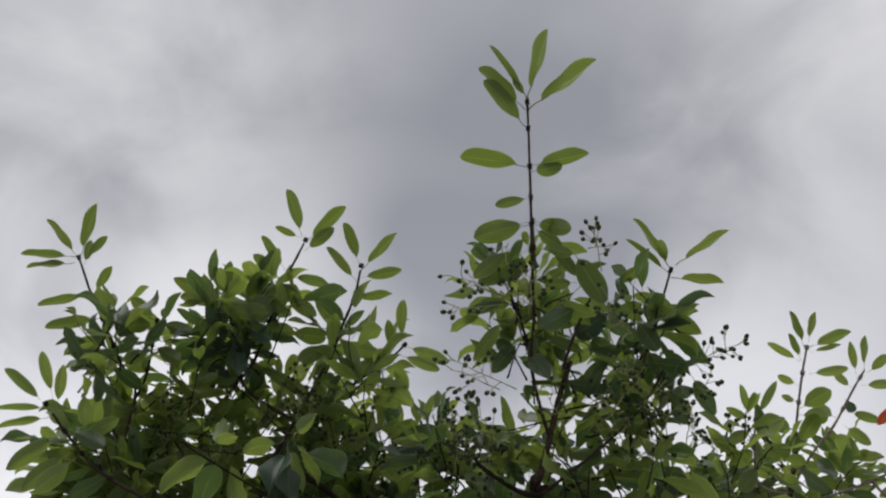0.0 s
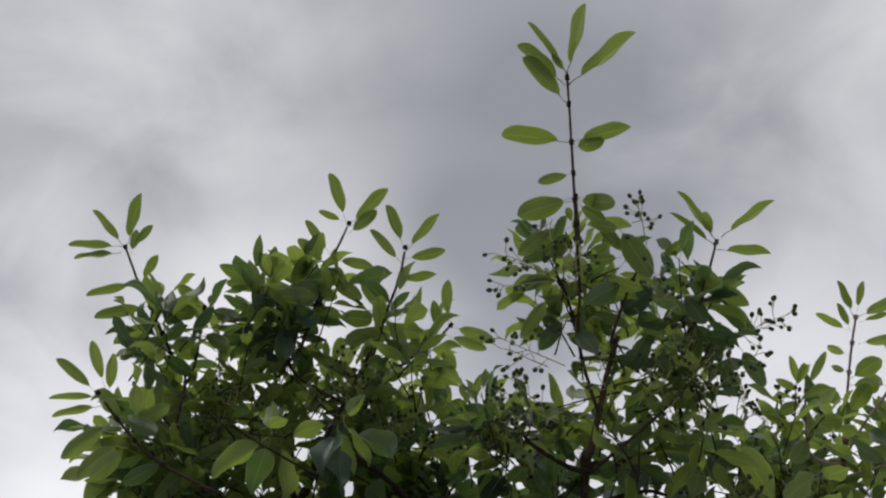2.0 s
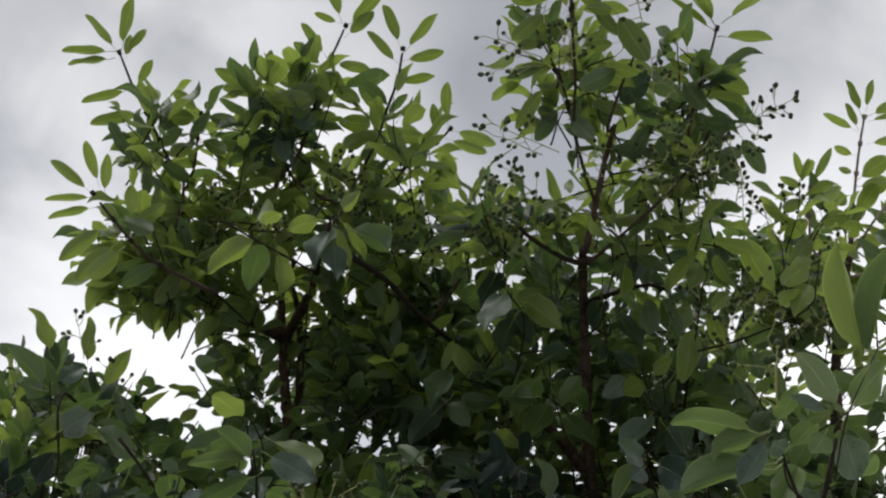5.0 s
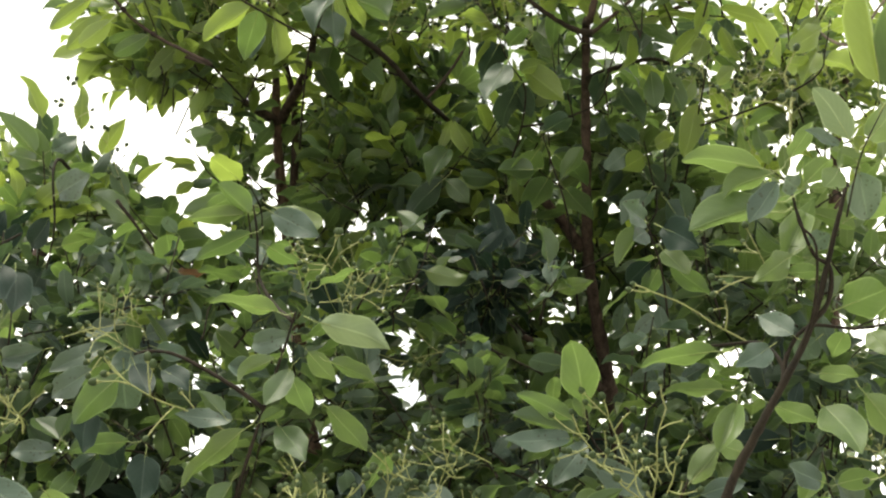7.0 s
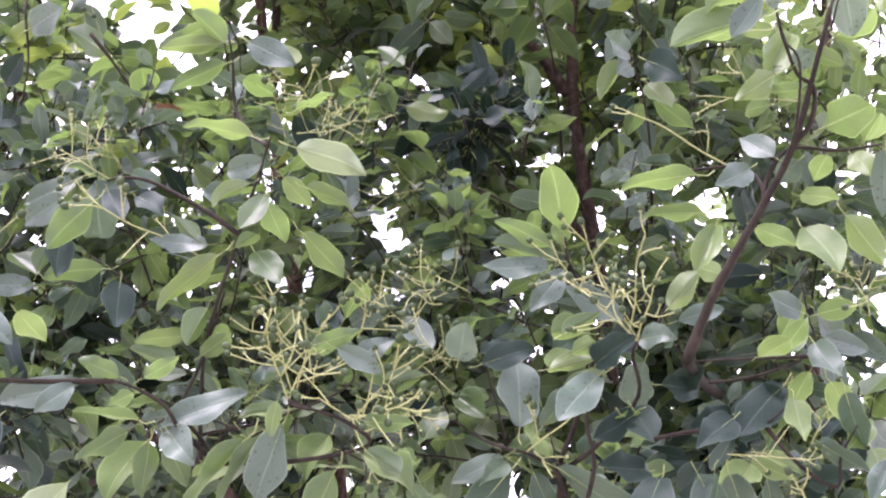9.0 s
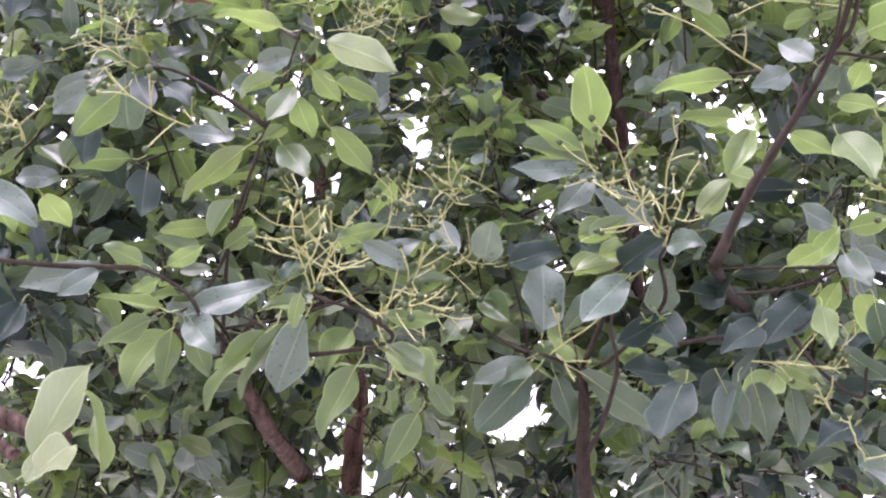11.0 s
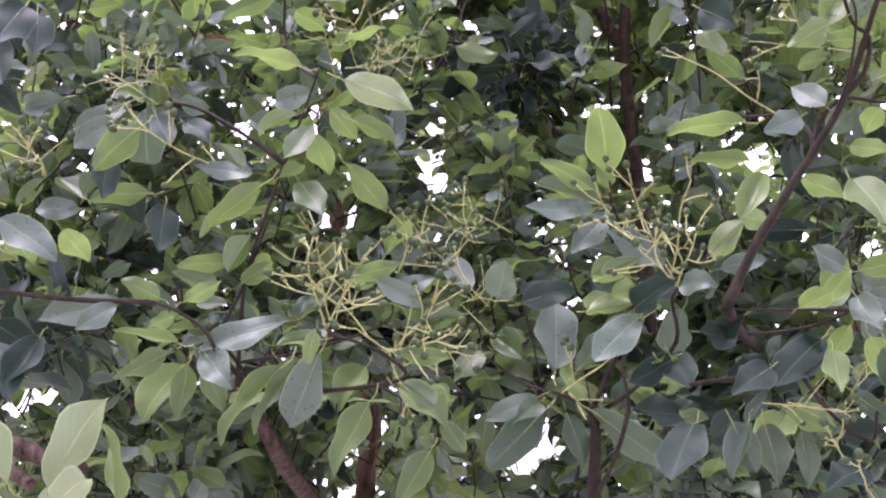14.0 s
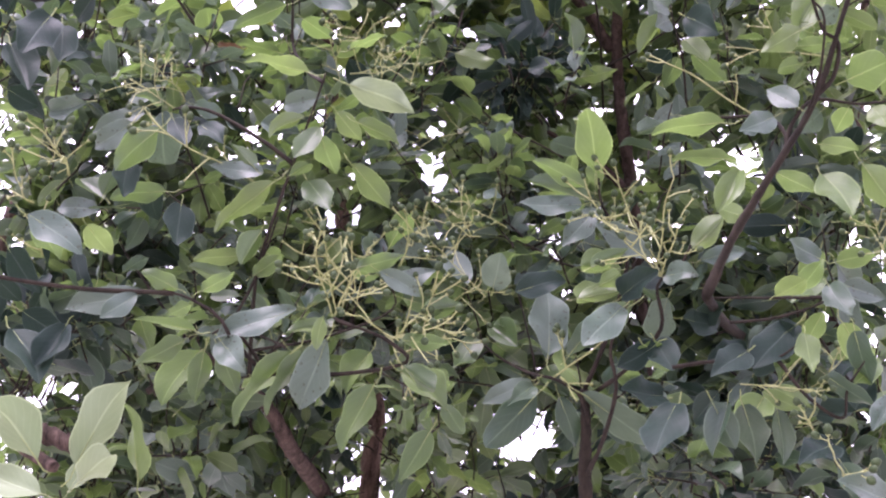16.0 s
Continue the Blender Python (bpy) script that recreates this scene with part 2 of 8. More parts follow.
STALK = plain_material("green_stalk", (0.18, 0.2, 0.07), (0.28, 0.3, 0.12), 90.0, 0.5, 0.2, 0.15)
PETIOLE = plain_material("petiole", (0.11, 0.15, 0.045), (0.2, 0.235, 0.075), 90.0, 0.5, 0.2, 0.15)
FRUIT = plain_material("green_fruit", (0.016, 0.03, 0.011), (0.038, 0.056, 0.022), 70.0, 0.6, 0.1)
# unseen ground, made pale to throw light up under the leaves
GROUND = plain_material("ground_bounce", (0.28, 0.27, 0.23), (0.46, 0.44, 0.4), 2.3, 0.95, 0.8)



# ---- building blocks ----
def part(name, verts, faces, mats, parent, label="", smooth=True, slots=None, uvs=None, kind=""):
    """One mesh object under a thing or a part."""
    me = bpy.data.meshes.new(name)
    me.from_pydata(verts, [], faces)
    for m in mats if isinstance(mats, (list, tuple)) else [mats]:
        me.materials.append(m)
    if slots is not None:
        me.polygons.foreach_set("material_index", slots)
    if uvs is not None:
        me.uv_layers.new(name="UVMap")
        idx = np.empty(len(me.loops), dtype=np.int32)
        me.loops.foreach_get("vertex_index", idx)
        me.uv_layers[0].data.foreach_set("uv", np.asarray(uvs, dtype=np.float32)[idx].ravel())
    if smooth:
        me.polygons.foreach_set("use_smooth", np.ones(len(me.polygons), dtype=bool))
    me.update()
    ob = new(name, me)
    ob.parent = parent
    if label or kind:
        tagged(ob, label, kind=kind)
    return ob


def smooth_path(points, steps):
    """Catmull-Rom through the points."""
    p = [Vector(q) for q in points]
    p = [p[0] * 2 - p[1]] + p + [p[-1] * 2 - p[-2]]
    out = []
    for k in range(1, len(p) - 2):
        for s in range(steps):
            t = s / steps
            a, b, c, d = p[k - 1], p[k], p[k + 1], p[k + 2]
            out.append(0.5 * ((2 * b) + (c - a) * t + (2 * a - 5 * b + 4 * c - d) * t * t + (3 * b - a - 3 * c + d) * t ** 3))
    return out + [p[-2]]


def tube(points, r0, r1, sides=6, knobs=0.0, seed=0):
    """Verts and faces of a tapered tube along the points; knobs makes it uneven."""
    rng = random.Random(seed)
    verts, faces, n = [], [], len(points)
    side = None
    for k, p in enumerate(points):
        d = (points[min(k + 1, n - 1)] - points[max(k - 1, 0)]).normalized()
        if side is None:
            side = d.orthogonal()
        side = (side - d * side.dot(d)).normalized()
        up = d.cross(side)
        r = r0 + (r1 - r0) * k / max(1, n - 1)
        for s in range(sides):
            a = 2 * math.pi * s / sides
            rr = r * (1 + knobs * (rng.random() - 0.4))
            verts.append(p + side * math.cos(a) * rr + up * math.sin(a) * rr)
    for k in range(n - 1):
        for s in range(sides):
            a, b = k * sides + s, k * sides + (s + 1) % sides
            faces.append((a, b, b + sides, a + sides))
    faces.append(tuple(range(sides))[::-1])
    faces.append(tuple((n - 1) * sides + s for s in range(sides)))
    return verts, faces


class Bundle:
    """Several tubes gathered for one mesh."""

    def __init__(self):
        self.verts, self.faces, self.slots = [], [], []

    def add(self, verts, faces, slot=0):
        o = len(self.verts)
        self.verts += [tuple(v) for v in verts]
        self.faces += [tuple(i + o for i in f) for f in faces]
        self.slots += [slot] * len(faces)


def blade(fold, curl, wave, blunt, rows, cols, twist=0.0, top=0.8, root=0.7, lean=0.0, stalk_bend=0.05):
    """A leaf of length 1 along y and width 1 across x: a bent stalk, then a folded, arched blade. Verts, faces, slots, uvs."""
    verts, faces, slots, uvs = [], [], [], []
    start = 0.19
    top_p, root_p = (0.66, 0.62) if blunt else (top, root)
    peak_v = root_p / (root_p + top_p)
    peak = peak_v ** root_p * (1 - peak_v) ** top_p

    def spine(y):
        v = max(0.0, (y - start) / (1 - start))
        sag = -stalk_bend * math.sin(3.14 * min(1.0, y / start)) * (1 if curl > 0 else -1)
        return Vector((0.06 * math.sin(v * 3.14) * lean, y, sag + curl * 0.5 * (v - v * v) - 0.05 * math.sin(6.28 * v) * curl))

    verts.append(spine(start)); uvs.append((0.5, 0))
    for r in range(1, rows):
        v = 0.5 - 0.5 * math.cos(math.pi * r / rows) if rows > 9 else r / rows
        v = 0.5 * v + 0.5 * r / rows
        y = start + (1 - start) * v
        half = 0.5 * v ** root_p * (1 - v) ** top_p / peak
        c = spine(y)
        tw = twist * (v - 0.3)
        for q in range(cols):
            u = q / (cols - 1) * 2 - 1
            edge = 1 + 0.045 * wave * math.sin(v * 13 + wave * 7 + (2.1 if u > 0 else 0)) * abs(u)
            x = half * u * edge
            # the two halves lift unevenly, and the margin rolls back a little
            lift = half * 0.42 * math.tan(fold) * (abs(u) - 0.3 * u * u) * (1.25 if u * lean > 0 else 0.75)
            ripple = wave * 0.035 * math.sin(v * 9 + (1.3 if u > 0 else 0)) * abs(u) ** 1.5
            z = lift + ripple
            verts.append((c.x + x * math.cos(tw), c.y, c.z + z + x * math.sin(tw) * 0.45))
            uvs.append((0.5 + u / 2, v))
    verts.append(spine(1.0)); uvs.append((0.5, 1))
    tip = len(verts) - 1
    for q in range(cols - 1):
        faces.append((0, 1 + q + 1, 1 + q))
        faces.append((tip, 1 + (rows - 2) * cols + q, 1 + (rows - 2) * cols + q + 1))
    for r in range(rows - 2):
        for q in range(cols - 1):
            a = 1 + r * cols + q
            faces.append((a, a + 1, a + cols + 1, a + cols))
    slots += [0] * len(faces)
    o = len(verts)
    rings = ((0.0, 0.0115), (start * 0.5, 0.0085), (start + 0.04, 0.008), (start + 0.3, 0.004)) if rows > 9 else ((0.0, 0.011), (start + 0.05, 0.008))
    for y, r in rings:
        c = spine(y)
        for s in range(4):
            a = 1.571 * s
            verts.append((c.x + math.cos(a) * r * 2, c.y, c.z + math.sin(a) * r - (0.004 if y > start else 0))); uvs.append((0.5, 0.0))
    for k in range(len(rings) - 1):
        for s in range(4):
            a, b = o + k * 4 + s, o + k * 4 + (s + 1) % 4
            faces.append((a, b, b + 4, a + 4))
    slots += [1] * (4 * (len(rings) - 1))
    return [tuple(v) for v in verts], faces, slots, uvs


# Leaf shapes that the single leaves share: slim ones of the top shoots first, then the broad ones lower down.
SHAPES = []
rs = random.Random(11)
for k in range(8):
    SHAPES.append(blade(rs.choice((0.12, 0.25, 0.4)), 0.3 * rs.uniform(-0.1, 0.3), rs.uniform(0.3, 1.2) * 0.55, k % 3 == 0, 12, 7, rs.uniform(-0.2, 0.2), rs.choice((0.7, 0.85)) - 0.08, 0.7, rs.uniform(-1, 1), 0.015))
for k in range(24):
    tops, roots = ((0.72, 0.85, 1.0), (0.62, 0.75)) if k < 10 else ((0.95, 1.1, 1.25, 1.4), (0.7, 0.85, 1.0))
    SHAPES.append(blade(rs.choice((0.15, 0.38, 0.6, 0.85)), rs.uniform(-0.3, 0.7), rs.uniform(0.3, 1.7), False, 12, 7, rs.uniform(-0.7, 0.7), rs.choice(tops), rs.choice(roots), rs.uniform(-1, 1)))
# Forms that some leaves show plainly: a flat oval, an ellipse with a point, a long drooping blade, one bent over.
OVAL, ELLIPSE, LONG, BENT = range(len(SHAPES), len(SHAPES) + 4)
SHAPES.append(blade(0.14, 0.12, 1.2, False, 12, 7, 0.15, 0.66, 0.58, 0.4))
SHAPES.append(blade(0.25, 0.25, 1.1, False, 12, 7, 0.25, 0.95, 0.8, -0.5))
SHAPES.append(blade(0.4, 0.4, 1.4, False, 12, 7, 0.35, 1.1, 0.9, 0.6))
SHAPES.append(blade(0.5, 1.3, 1.5, False, 12, 7, -0.5, 0.9, 0.75, 0.8))
LEAF_MESH = {}


def leaf_mesh(shape, tone):
    if (shape, tone) not in LEAF_MESH:
        verts, faces, slots, uvs = SHAPES[shape]
        me = bpy.data.meshes.new("leaf")
        me.from_pydata(verts, [], faces)
        me.materials.append(LEAF[tone])
        me.materials.append(PETIOLE)
        me.polygons.foreach_set("material_index", slots)
        me.polygons.foreach_set("use_smooth", np.ones(len(faces), dtype=bool))
        me.uv_layers.new(name="UVMap")
        for loop, entry in zip(me.loops, me.uv_layers[0].data):
            entry.uv = uvs[loop.vertex_index]
        me.update()
        LEAF_MESH[shape, tone] = me
    return LEAF_MESH[shape, tone]


def leaf(parent, base, tip, width, turn, tone, shape):
    """A leaf from its node to its tip; turn: degrees by which the blade is rolled from lying as level as it can."""
    base, tip = Vector(base), Vector(tip)
    y = tip - base
    length = y.length
    y.normalize()
    z = Vector((0, 0, 1)) - y * y.z
    z = (z if z.length > 0.02 else y.orthogonal()).normalized()
    z = Matrix.Rotation(radians(turn), 3, y) @ z
    x = y.cross(z)
    ob = new("leaf", leaf_mesh(shape, tone))
    ob.parent = parent
    ob.matrix_basis = Matrix.Translation(base) @ Matrix((x * width, y * length, z * length)).transposed().to_4x4()
    return ob


TRUNKS = {}


def tree(name, label, trunk_points, r0, r1, seed, bark=None):
    """A tree: an empty at its foot and a trunk that rises from the ground through the points."""
    ob = new("camphor_tree")
    tagged(ob, label, "tree", "young camphor trees")
    pts = smooth_path(trunk_points, 14)
    v, f = tube(pts, r0, r1, 12, 0.38, seed)
    part("trunk", v, f, bark or BARK, ob, "slender trunk with flaking brown bark")
    TRUNKS[ob] = pts
    return ob


def limb(owner, points, r0, r1, seed=1):
    path = smooth_path(points, 9)
    TRUNKS[owner] += path
    v, f = tube(path, r0, r1, 11, 0.4, seed)
    return part("branch", v, f, BARK if r0 > 0.0075 else TWIG, owner)


def spray(owner, stem, r, leaves, seed, link=True, slim=False):
    """A shoot: its stem, and its leaves. The stem runs back towards the trunk."""
    rng = random.Random(seed)
    pts = [Vector(p) for p in stem]
    if link:
        last = pts[-1]
        home = min(TRUNKS[owner], key=lambda p: (p - last).length + 1.2 * max(0.0, p.z - last.z + 0.08))
        way = home - last
        ahead = (last - pts[-2]).normalized()
        if way.length < 0.3:
            pts += [last + way * 0.5 + ahead * 0.012, home]
        else:
            pts += [last + ahead * 0.06 + Vector((0, 0.05, 0.0)), last + ahead * 0.12 + Vector((0, 0.16, -0.02))]
    path = smooth_path(pts, 5)
    TRUNKS[owner] += path[2:-2]
    v, f = tube(path, r * (0.7 if slim else 0.5), r * 1.2, 6, 0.3, seed)
    twig = part("twig", v, f, TWIG if not slim else GREY_BARK if owner == right_tree else SHOOT_BARK, owner)
    if slim:
        # dark swollen leaf scars where the stalks part from the stem
        knots = []
        for entry in leaves:
            k = min(range(1, len(path) - 1), key=lambda i: (path[i] - Vector(entry[0])).length)
            spot = path[k] + (path[k + 1] - path[k]).normalized() * (Vector(entry[0]) - path[k]).dot((path[k + 1] - path[k]).normalized())
            if (spot - Vector(entry[0])).length < 0.02 and all((spot - p).length > 0.045 for p, d in knots):
                knots.append((spot, (path[k + 1] - path[k]).normalized()))
        for k, (p, d) in enumerate(knots):
            v, f = tube([p - d * 0.0055, p - d * 0.002, p + d * 0.002, p + d * 0.0055], r * 1.4, r * 1.4, 8, 0.5, seed * 31 + k)
            part("leaf_scar", v, f, GREY_BARK if owner == right_tree else SCAR, twig)
    for base, tip, width, turn, tone, *form in leaves:
        # the slim leaves of the top shoots are the youngest
        tone = "shoot" if slim and tone == "fresh" else tone
        shapes = range(8) if slim else range(8, 20) if tone in ("waxy", "deep") else range(15, OVAL)
        leaf(twig, base, tip, width * (0.88 if slim else 0.95), turn, tone, form[0] if form else rng.choice(shapes))
    return twig


def fruit_mesh():
    """A small egg-shaped drupe that sits in the cup of its swollen stalk."""
    me = bpy.data.meshes.new("fruit")
    bm = bmesh.new()
    bmesh.ops.create_icosphere(bm, subdivisions=2, radius=1.0)
    for v in bm.verts:
        v.co.z *= 1.18
        v.co.z += 0.12 * max(0.0, v.co.z) ** 3
    body = len(bm.faces)
    cup = bmesh.ops.create_cone(bm, segments=8, radius1=0.3, radius2=0.86, depth=0.95, cap_ends=False)
    for v in cup["verts"]:
        v.co.z -= 0.95
    for k, f in enumerate(bm.faces):
        f.smooth = True
        f.material_index = 0 if k < body else 1
    bm.to_mesh(me)
    bm.free()
    me.materials.append(FRUIT)
    me.materials.append(STALK)
    return me


FRUIT_MESH = fruit_mesh()


def panicle(owner, base, tip, count, spread, size, seed):
    """A loosely branching fruit stalk: a slender axis, long side stalks, a small berry in a cup at each end."""
    rng = random.Random(seed)
    base, tip = Vector(base), Vector(tip)
    axis = tip - base
    d = axis.normalized()
    s1 = d.orthogonal().normalized()
    s2 = d.cross(s1)
    bundle = Bundle()
    main = smooth_path([base, base + axis * 0.35 + s1 * spread * rng.uniform(-0.15, 0.15), base + axis * 0.7 + s2 * spread * rng.uniform(-0.15, 0.15), tip], 4)
    thick = 0.88 if size > 0.005 else 0.62
    bundle.add(*tube(main, 0.0017 * thick, 0.0011 * thick, 5))
    ends = []

    def stalk_to(start, way, reach, r):
        """One bent stalk that swells towards its fruit; gives its path."""
        bend = Vector((rng.uniform(-1, 1), rng.uniform(-1, 1), rng.uniform(-0.6, 0.6))) * reach * 0.12
        end = start + way * reach
        path = smooth_path([start, start.lerp(end, 0.45) + bend, end + Vector((0, 0, rng.uniform(-0.1, 0.18) * reach))], 3)
        bundle.add(*tube(path, r, r * 0.8, 5))
        ends.append((path[-1], (path[-1] - path[-2]).normalized()))
        return path

    left, turn_at, k = count, rng.uniform(0, 6), 0
    arms = max(2, round(count / 2.1))
    while left > 0:
        t = min(1.0, 0.22 + 0.78 * k / max(1, arms - 1))
        turn_at += 2.4 + rng.uniform(-0.5, 0.5)
        start = main[min(len(main) - 1, int(t * (len(main) - 1) + 0.5))]
        out = s1 * math.cos(turn_at) + s2 * math.sin(turn_at)
        lean = rng.uniform(0.3, 0.8)
        way = (d * lean + out).normalized() if t < 0.97 else (d + out * 0.5).normalized()
        reach = spread * rng.uniform(0.75, 1.35) * (1.15 - 0.45 * t)
        path = stalk_to(start, way, reach, 0.00135 * thick)
        left -= 1
        for j in range(min(left, rng.choice((0, 1, 1, 2)))):
            b = rng.uniform(0, 6.283)
            aside = (way * 0.75 + s1 * math.cos(b) * 0.8 + s2 * math.sin(b) * 0.8).normalized()
            stalk_to(path[rng.choice((2, 3, 4))], aside, reach * rng.uniform(0.32, 0.6), 0.0011 * thick)
            left -= 1
        k += 1
    stalk = part("panicle", bundle.verts, bundle.faces, STALK, owner, "yellow-green branching stalk with small green berries")
    for end, way in ends:
        ob = new("fruit", FRUIT_MESH)
        ob.parent = stalk
        r = size * (rng.uniform(0.7, 1.0) if size > 0.0045 else rng.uniform(0.95, 1.25))
        ob.matrix_basis = Matrix.Translation(end + way * r * 1.2) @ way.to_track_quat("Z", "Y").to_matrix().to_4x4() @ Matrix.Diagonal((r, r, r, 1))
    return stalk


FILL = [blade(f, c, 0.9, b, 8, 3, t * 0.9, 1.1, 0.85, t) for f, c, b, t in ((0.3, 0.3, False, 0.4), (0.7, 0.6, False, -0.5), (0.45, 0.0, True, 0.7), (0.9, 0.8, False, 0.0), (0.15, -0.2, True, -0.6), (0.5, 0.5, False, 0.9), (0.25, 0.9, False, -0.3))]


# Gaps in the foliage: a segment and its radius, free of fill leaves.
GAPS = []


def gap(a, b, r):
    """Opens a gap in the crowns from a to b."""
    GAPS.append((np.array(a), np.array(b), r))


gap((0.236, 1.745, 2.620), (0.307, 2.372, 3.057), 0.043)
gap((0.237, 1.769, 2.569), (0.314, 2.447, 3.013), 0.044)
gap((0.241, 1.793, 2.517), (0.319, 2.481, 2.941), 0.041)
gap((0.242, 1.817, 2.466), (0.321, 2.515, 2.869), 0.038)
gap((0.248, 1.841, 2.415), (0.329, 2.548, 2.797), 0.032)
gap((0.209, 1.790, 2.640), (0.261, 2.335, 3.016), 0.038)
gap((0.188, 1.870, 2.732), (0.237, 2.410, 3.106), 0.035)
gap((0.325, 1.274, 2.095), (0.410, 1.631, 2.283), 0.024)
gap((0.294, 1.296, 2.045), (0.369, 1.660, 2.218), 0.024)
gap((-0.089, 1.986, 2.080), (-0.164, 2.993, 2.400), 0.046)
gap((-0.088, 2.010, 2.028), (-0.162, 3.029, 2.321), 0.052)
gap((-0.086, 2.030, 1.984), (-0.160, 3.061, 2.253), 0.052)
gap((0.159, 1.365, 1.889), (0.205, 1.893, 2.060), 0.029)
gap((0.161, 1.392, 1.830), (0.208, 1.932, 1.976), 0.025)
gap((-0.146, 1.867, 2.334), (-0.256, 2.854, 2.814), 0.037)
gap((-0.154, 1.751, 2.584), (-0.269, 2.674, 3.204), 0.034)
gap((-0.231, 1.978, 2.089), (-0.339, 2.694, 2.321), 0.044)
gap((-0.210, 1.993, 2.057), (-0.310, 2.715, 2.277), 0.044)
gap((-0.184, 2.009, 2.025), (-0.275, 2.737, 2.232), 0.044)
gap((-0.562, 1.929, 2.054), (-0.642, 2.168, 2.129), 0.050)
gap((-0.490, 1.947, 2.021), (-0.561, 2.187, 2.091), 0.043)
gap((-0.233, 1.907, 2.983), (-0.334, 2.628, 3.532), 0.043)
gap((-0.218, 1.940, 2.928), (-0.313, 2.674, 3.455), 0.046)
gap((-0.225, 1.973, 2.874), (-0.323, 2.720, 3.378), 0.040)
gap((0.230, 1.619, 2.875), (0.309, 2.161, 3.330), 0.028)
gap((0.229, 1.651, 2.821), (0.308, 2.206, 3.256), 0.031)
gap((0.228, 1.688, 2.761), (0.312, 2.296, 3.203), 0.028)
gap((0.229, 1.728, 2.693), (0.319, 2.395, 3.136), 0.031)
gap((0.232, 1.769, 2.626), (0.323, 2.452, 3.040), 0.034)
gap((0.235, 1.809, 2.558), (0.333, 2.554, 2.968), 0.038)
gap((0.138, 1.999, 2.066), (0.252, 4.461, 2.826), 0.056)
gap((0.114, 2.005, 2.050), (0.197, 4.476, 2.790), 0.048)
gap((-0.482, 1.965, 2.102), (-1.178, 4.382, 2.909), 0.020)
gap((-0.518, 1.969, 2.089), (-1.261, 4.392, 2.880), 0.016)
gap((-0.018, 1.876, 2.497), (-0.095, 4.158, 3.751), 0.023)
gap((-0.027, 1.896, 2.458), (-0.115, 4.204, 3.659), 0.032)
gap((-0.011, 1.910, 2.430), (-0.078, 4.236, 3.591), 0.027)
gap((-0.376, 1.687, 2.769), (-0.913, 3.796, 4.312), 0.076)
gap((-0.424, 1.693, 2.759), (-1.025, 3.810, 4.289), 0.050)
gap((-0.338, 1.719, 2.714), (-0.821, 3.873, 4.183), 0.042)
gap((-0.315, 1.744, 2.674), (-0.767, 3.931, 4.086), 0.037)
gap((0.031, 1.764, 2.635), (0.053, 3.980, 3.995), 0.017)
gap((-0.384, 1.865, 2.755), (-0.910, 3.934, 4.222), 0.032)
gap((-0.356, 1.853, 2.551), (-0.895, 4.103, 3.878), 0.020)
gap((0.581, 1.933, 2.236), (1.275, 4.308, 3.220), 0.032)
gap((0.615, 1.953, 2.194), (1.352, 4.356, 3.121), 0.020)
gap((0.216, 2.037, 2.106), (0.216, 2.038, 2.106), 0.050)
gap((0.218, 2.069, 2.039), (0.218, 2.069, 2.039), 0.050)


gap((-0.040, 2.000, 2.603), (-0.129, 4.400, 4.018), 0.020)
gap((-0.034, 2.000, 2.557), (-0.117, 4.400, 3.911), 0.023)
gap((-0.026, 2.000, 2.522), (-0.098, 4.400, 3.829), 0.025)
gap((-0.030, 2.000, 2.494), (-0.107, 4.400, 3.762), 0.025)
gap((-0.049, 2.000, 2.469), (-0.151, 4.400, 3.703), 0.017)
gap((-0.010, 2.000, 2.466), (-0.060, 4.400, 3.697), 0.016)
gap((-0.077, 2.000, 2.432), (-0.217, 4.400, 3.618), 0.017)
gap((-0.024, 2.000, 2.414), (-0.094, 4.400, 3.575), 0.021)
gap((-0.031, 2.000, 2.372), (-0.109, 4.400, 3.475), 0.023)
gap((0.111, 2.000, 2.071), (0.225, 4.400, 2.770), 0.021)
gap((0.123, 2.000, 2.025), (0.252, 4.400, 2.661), 0.023)
gap((0.161, 2.000, 2.027), (0.341, 4.400, 2.665), 0.018)
gap((0.239, 2.000, 2.026), (0.525, 4.400, 2.662), 0.020)
gap((-0.547, 2.000, 2.119), (-1.320, 4.400, 2.881), 0.022)
gap((-0.583, 2.000, 2.105), (-1.406, 4.400, 2.849), 0.029)
gap((-0.141, 2.000, 2.404), (-0.368, 4.400, 3.550), 0.023)
gap((0.028, 2.000, 2.745), (0.030, 4.400, 4.352), 0.028)
gap((0.219, 2.000, 2.600), (0.478, 4.400, 4.012), 0.024)
gap((-0.109, 2.000, 2.009), (-0.294, 4.400, 2.623), 0.024)
gap((0.221, 2.050, 2.764), (0.470, 4.400, 4.318), 0.017)
gap((0.322, 2.050, 2.705), (0.701, 4.400, 4.183), 0.017)
gap((0.058, 2.050, 2.634), (0.099, 4.400, 4.022), 0.017)
gap((0.154, 2.050, 2.783), (0.317, 4.400, 4.362), 0.017)
gap((0.172, 2.050, 2.628), (0.358, 4.400, 4.008), 0.018)
gap((-0.108, 2.050, 2.790), (-0.281, 4.400, 4.378), 0.022)
gap((-0.409, 2.050, 2.648), (-0.969, 4.400, 4.054), 0.017)
gap((-0.607, 2.050, 2.551), (-1.422, 4.400, 3.831), 0.017)
gap((-0.328, 2.050, 2.379), (-0.785, 4.400, 3.440), 0.017)
gap((0.388, 2.050, 2.591), (0.851, 4.400, 3.923), 0.017)
gap((0.487, 2.050, 2.531), (1.079, 4.400, 3.786), 0.017)
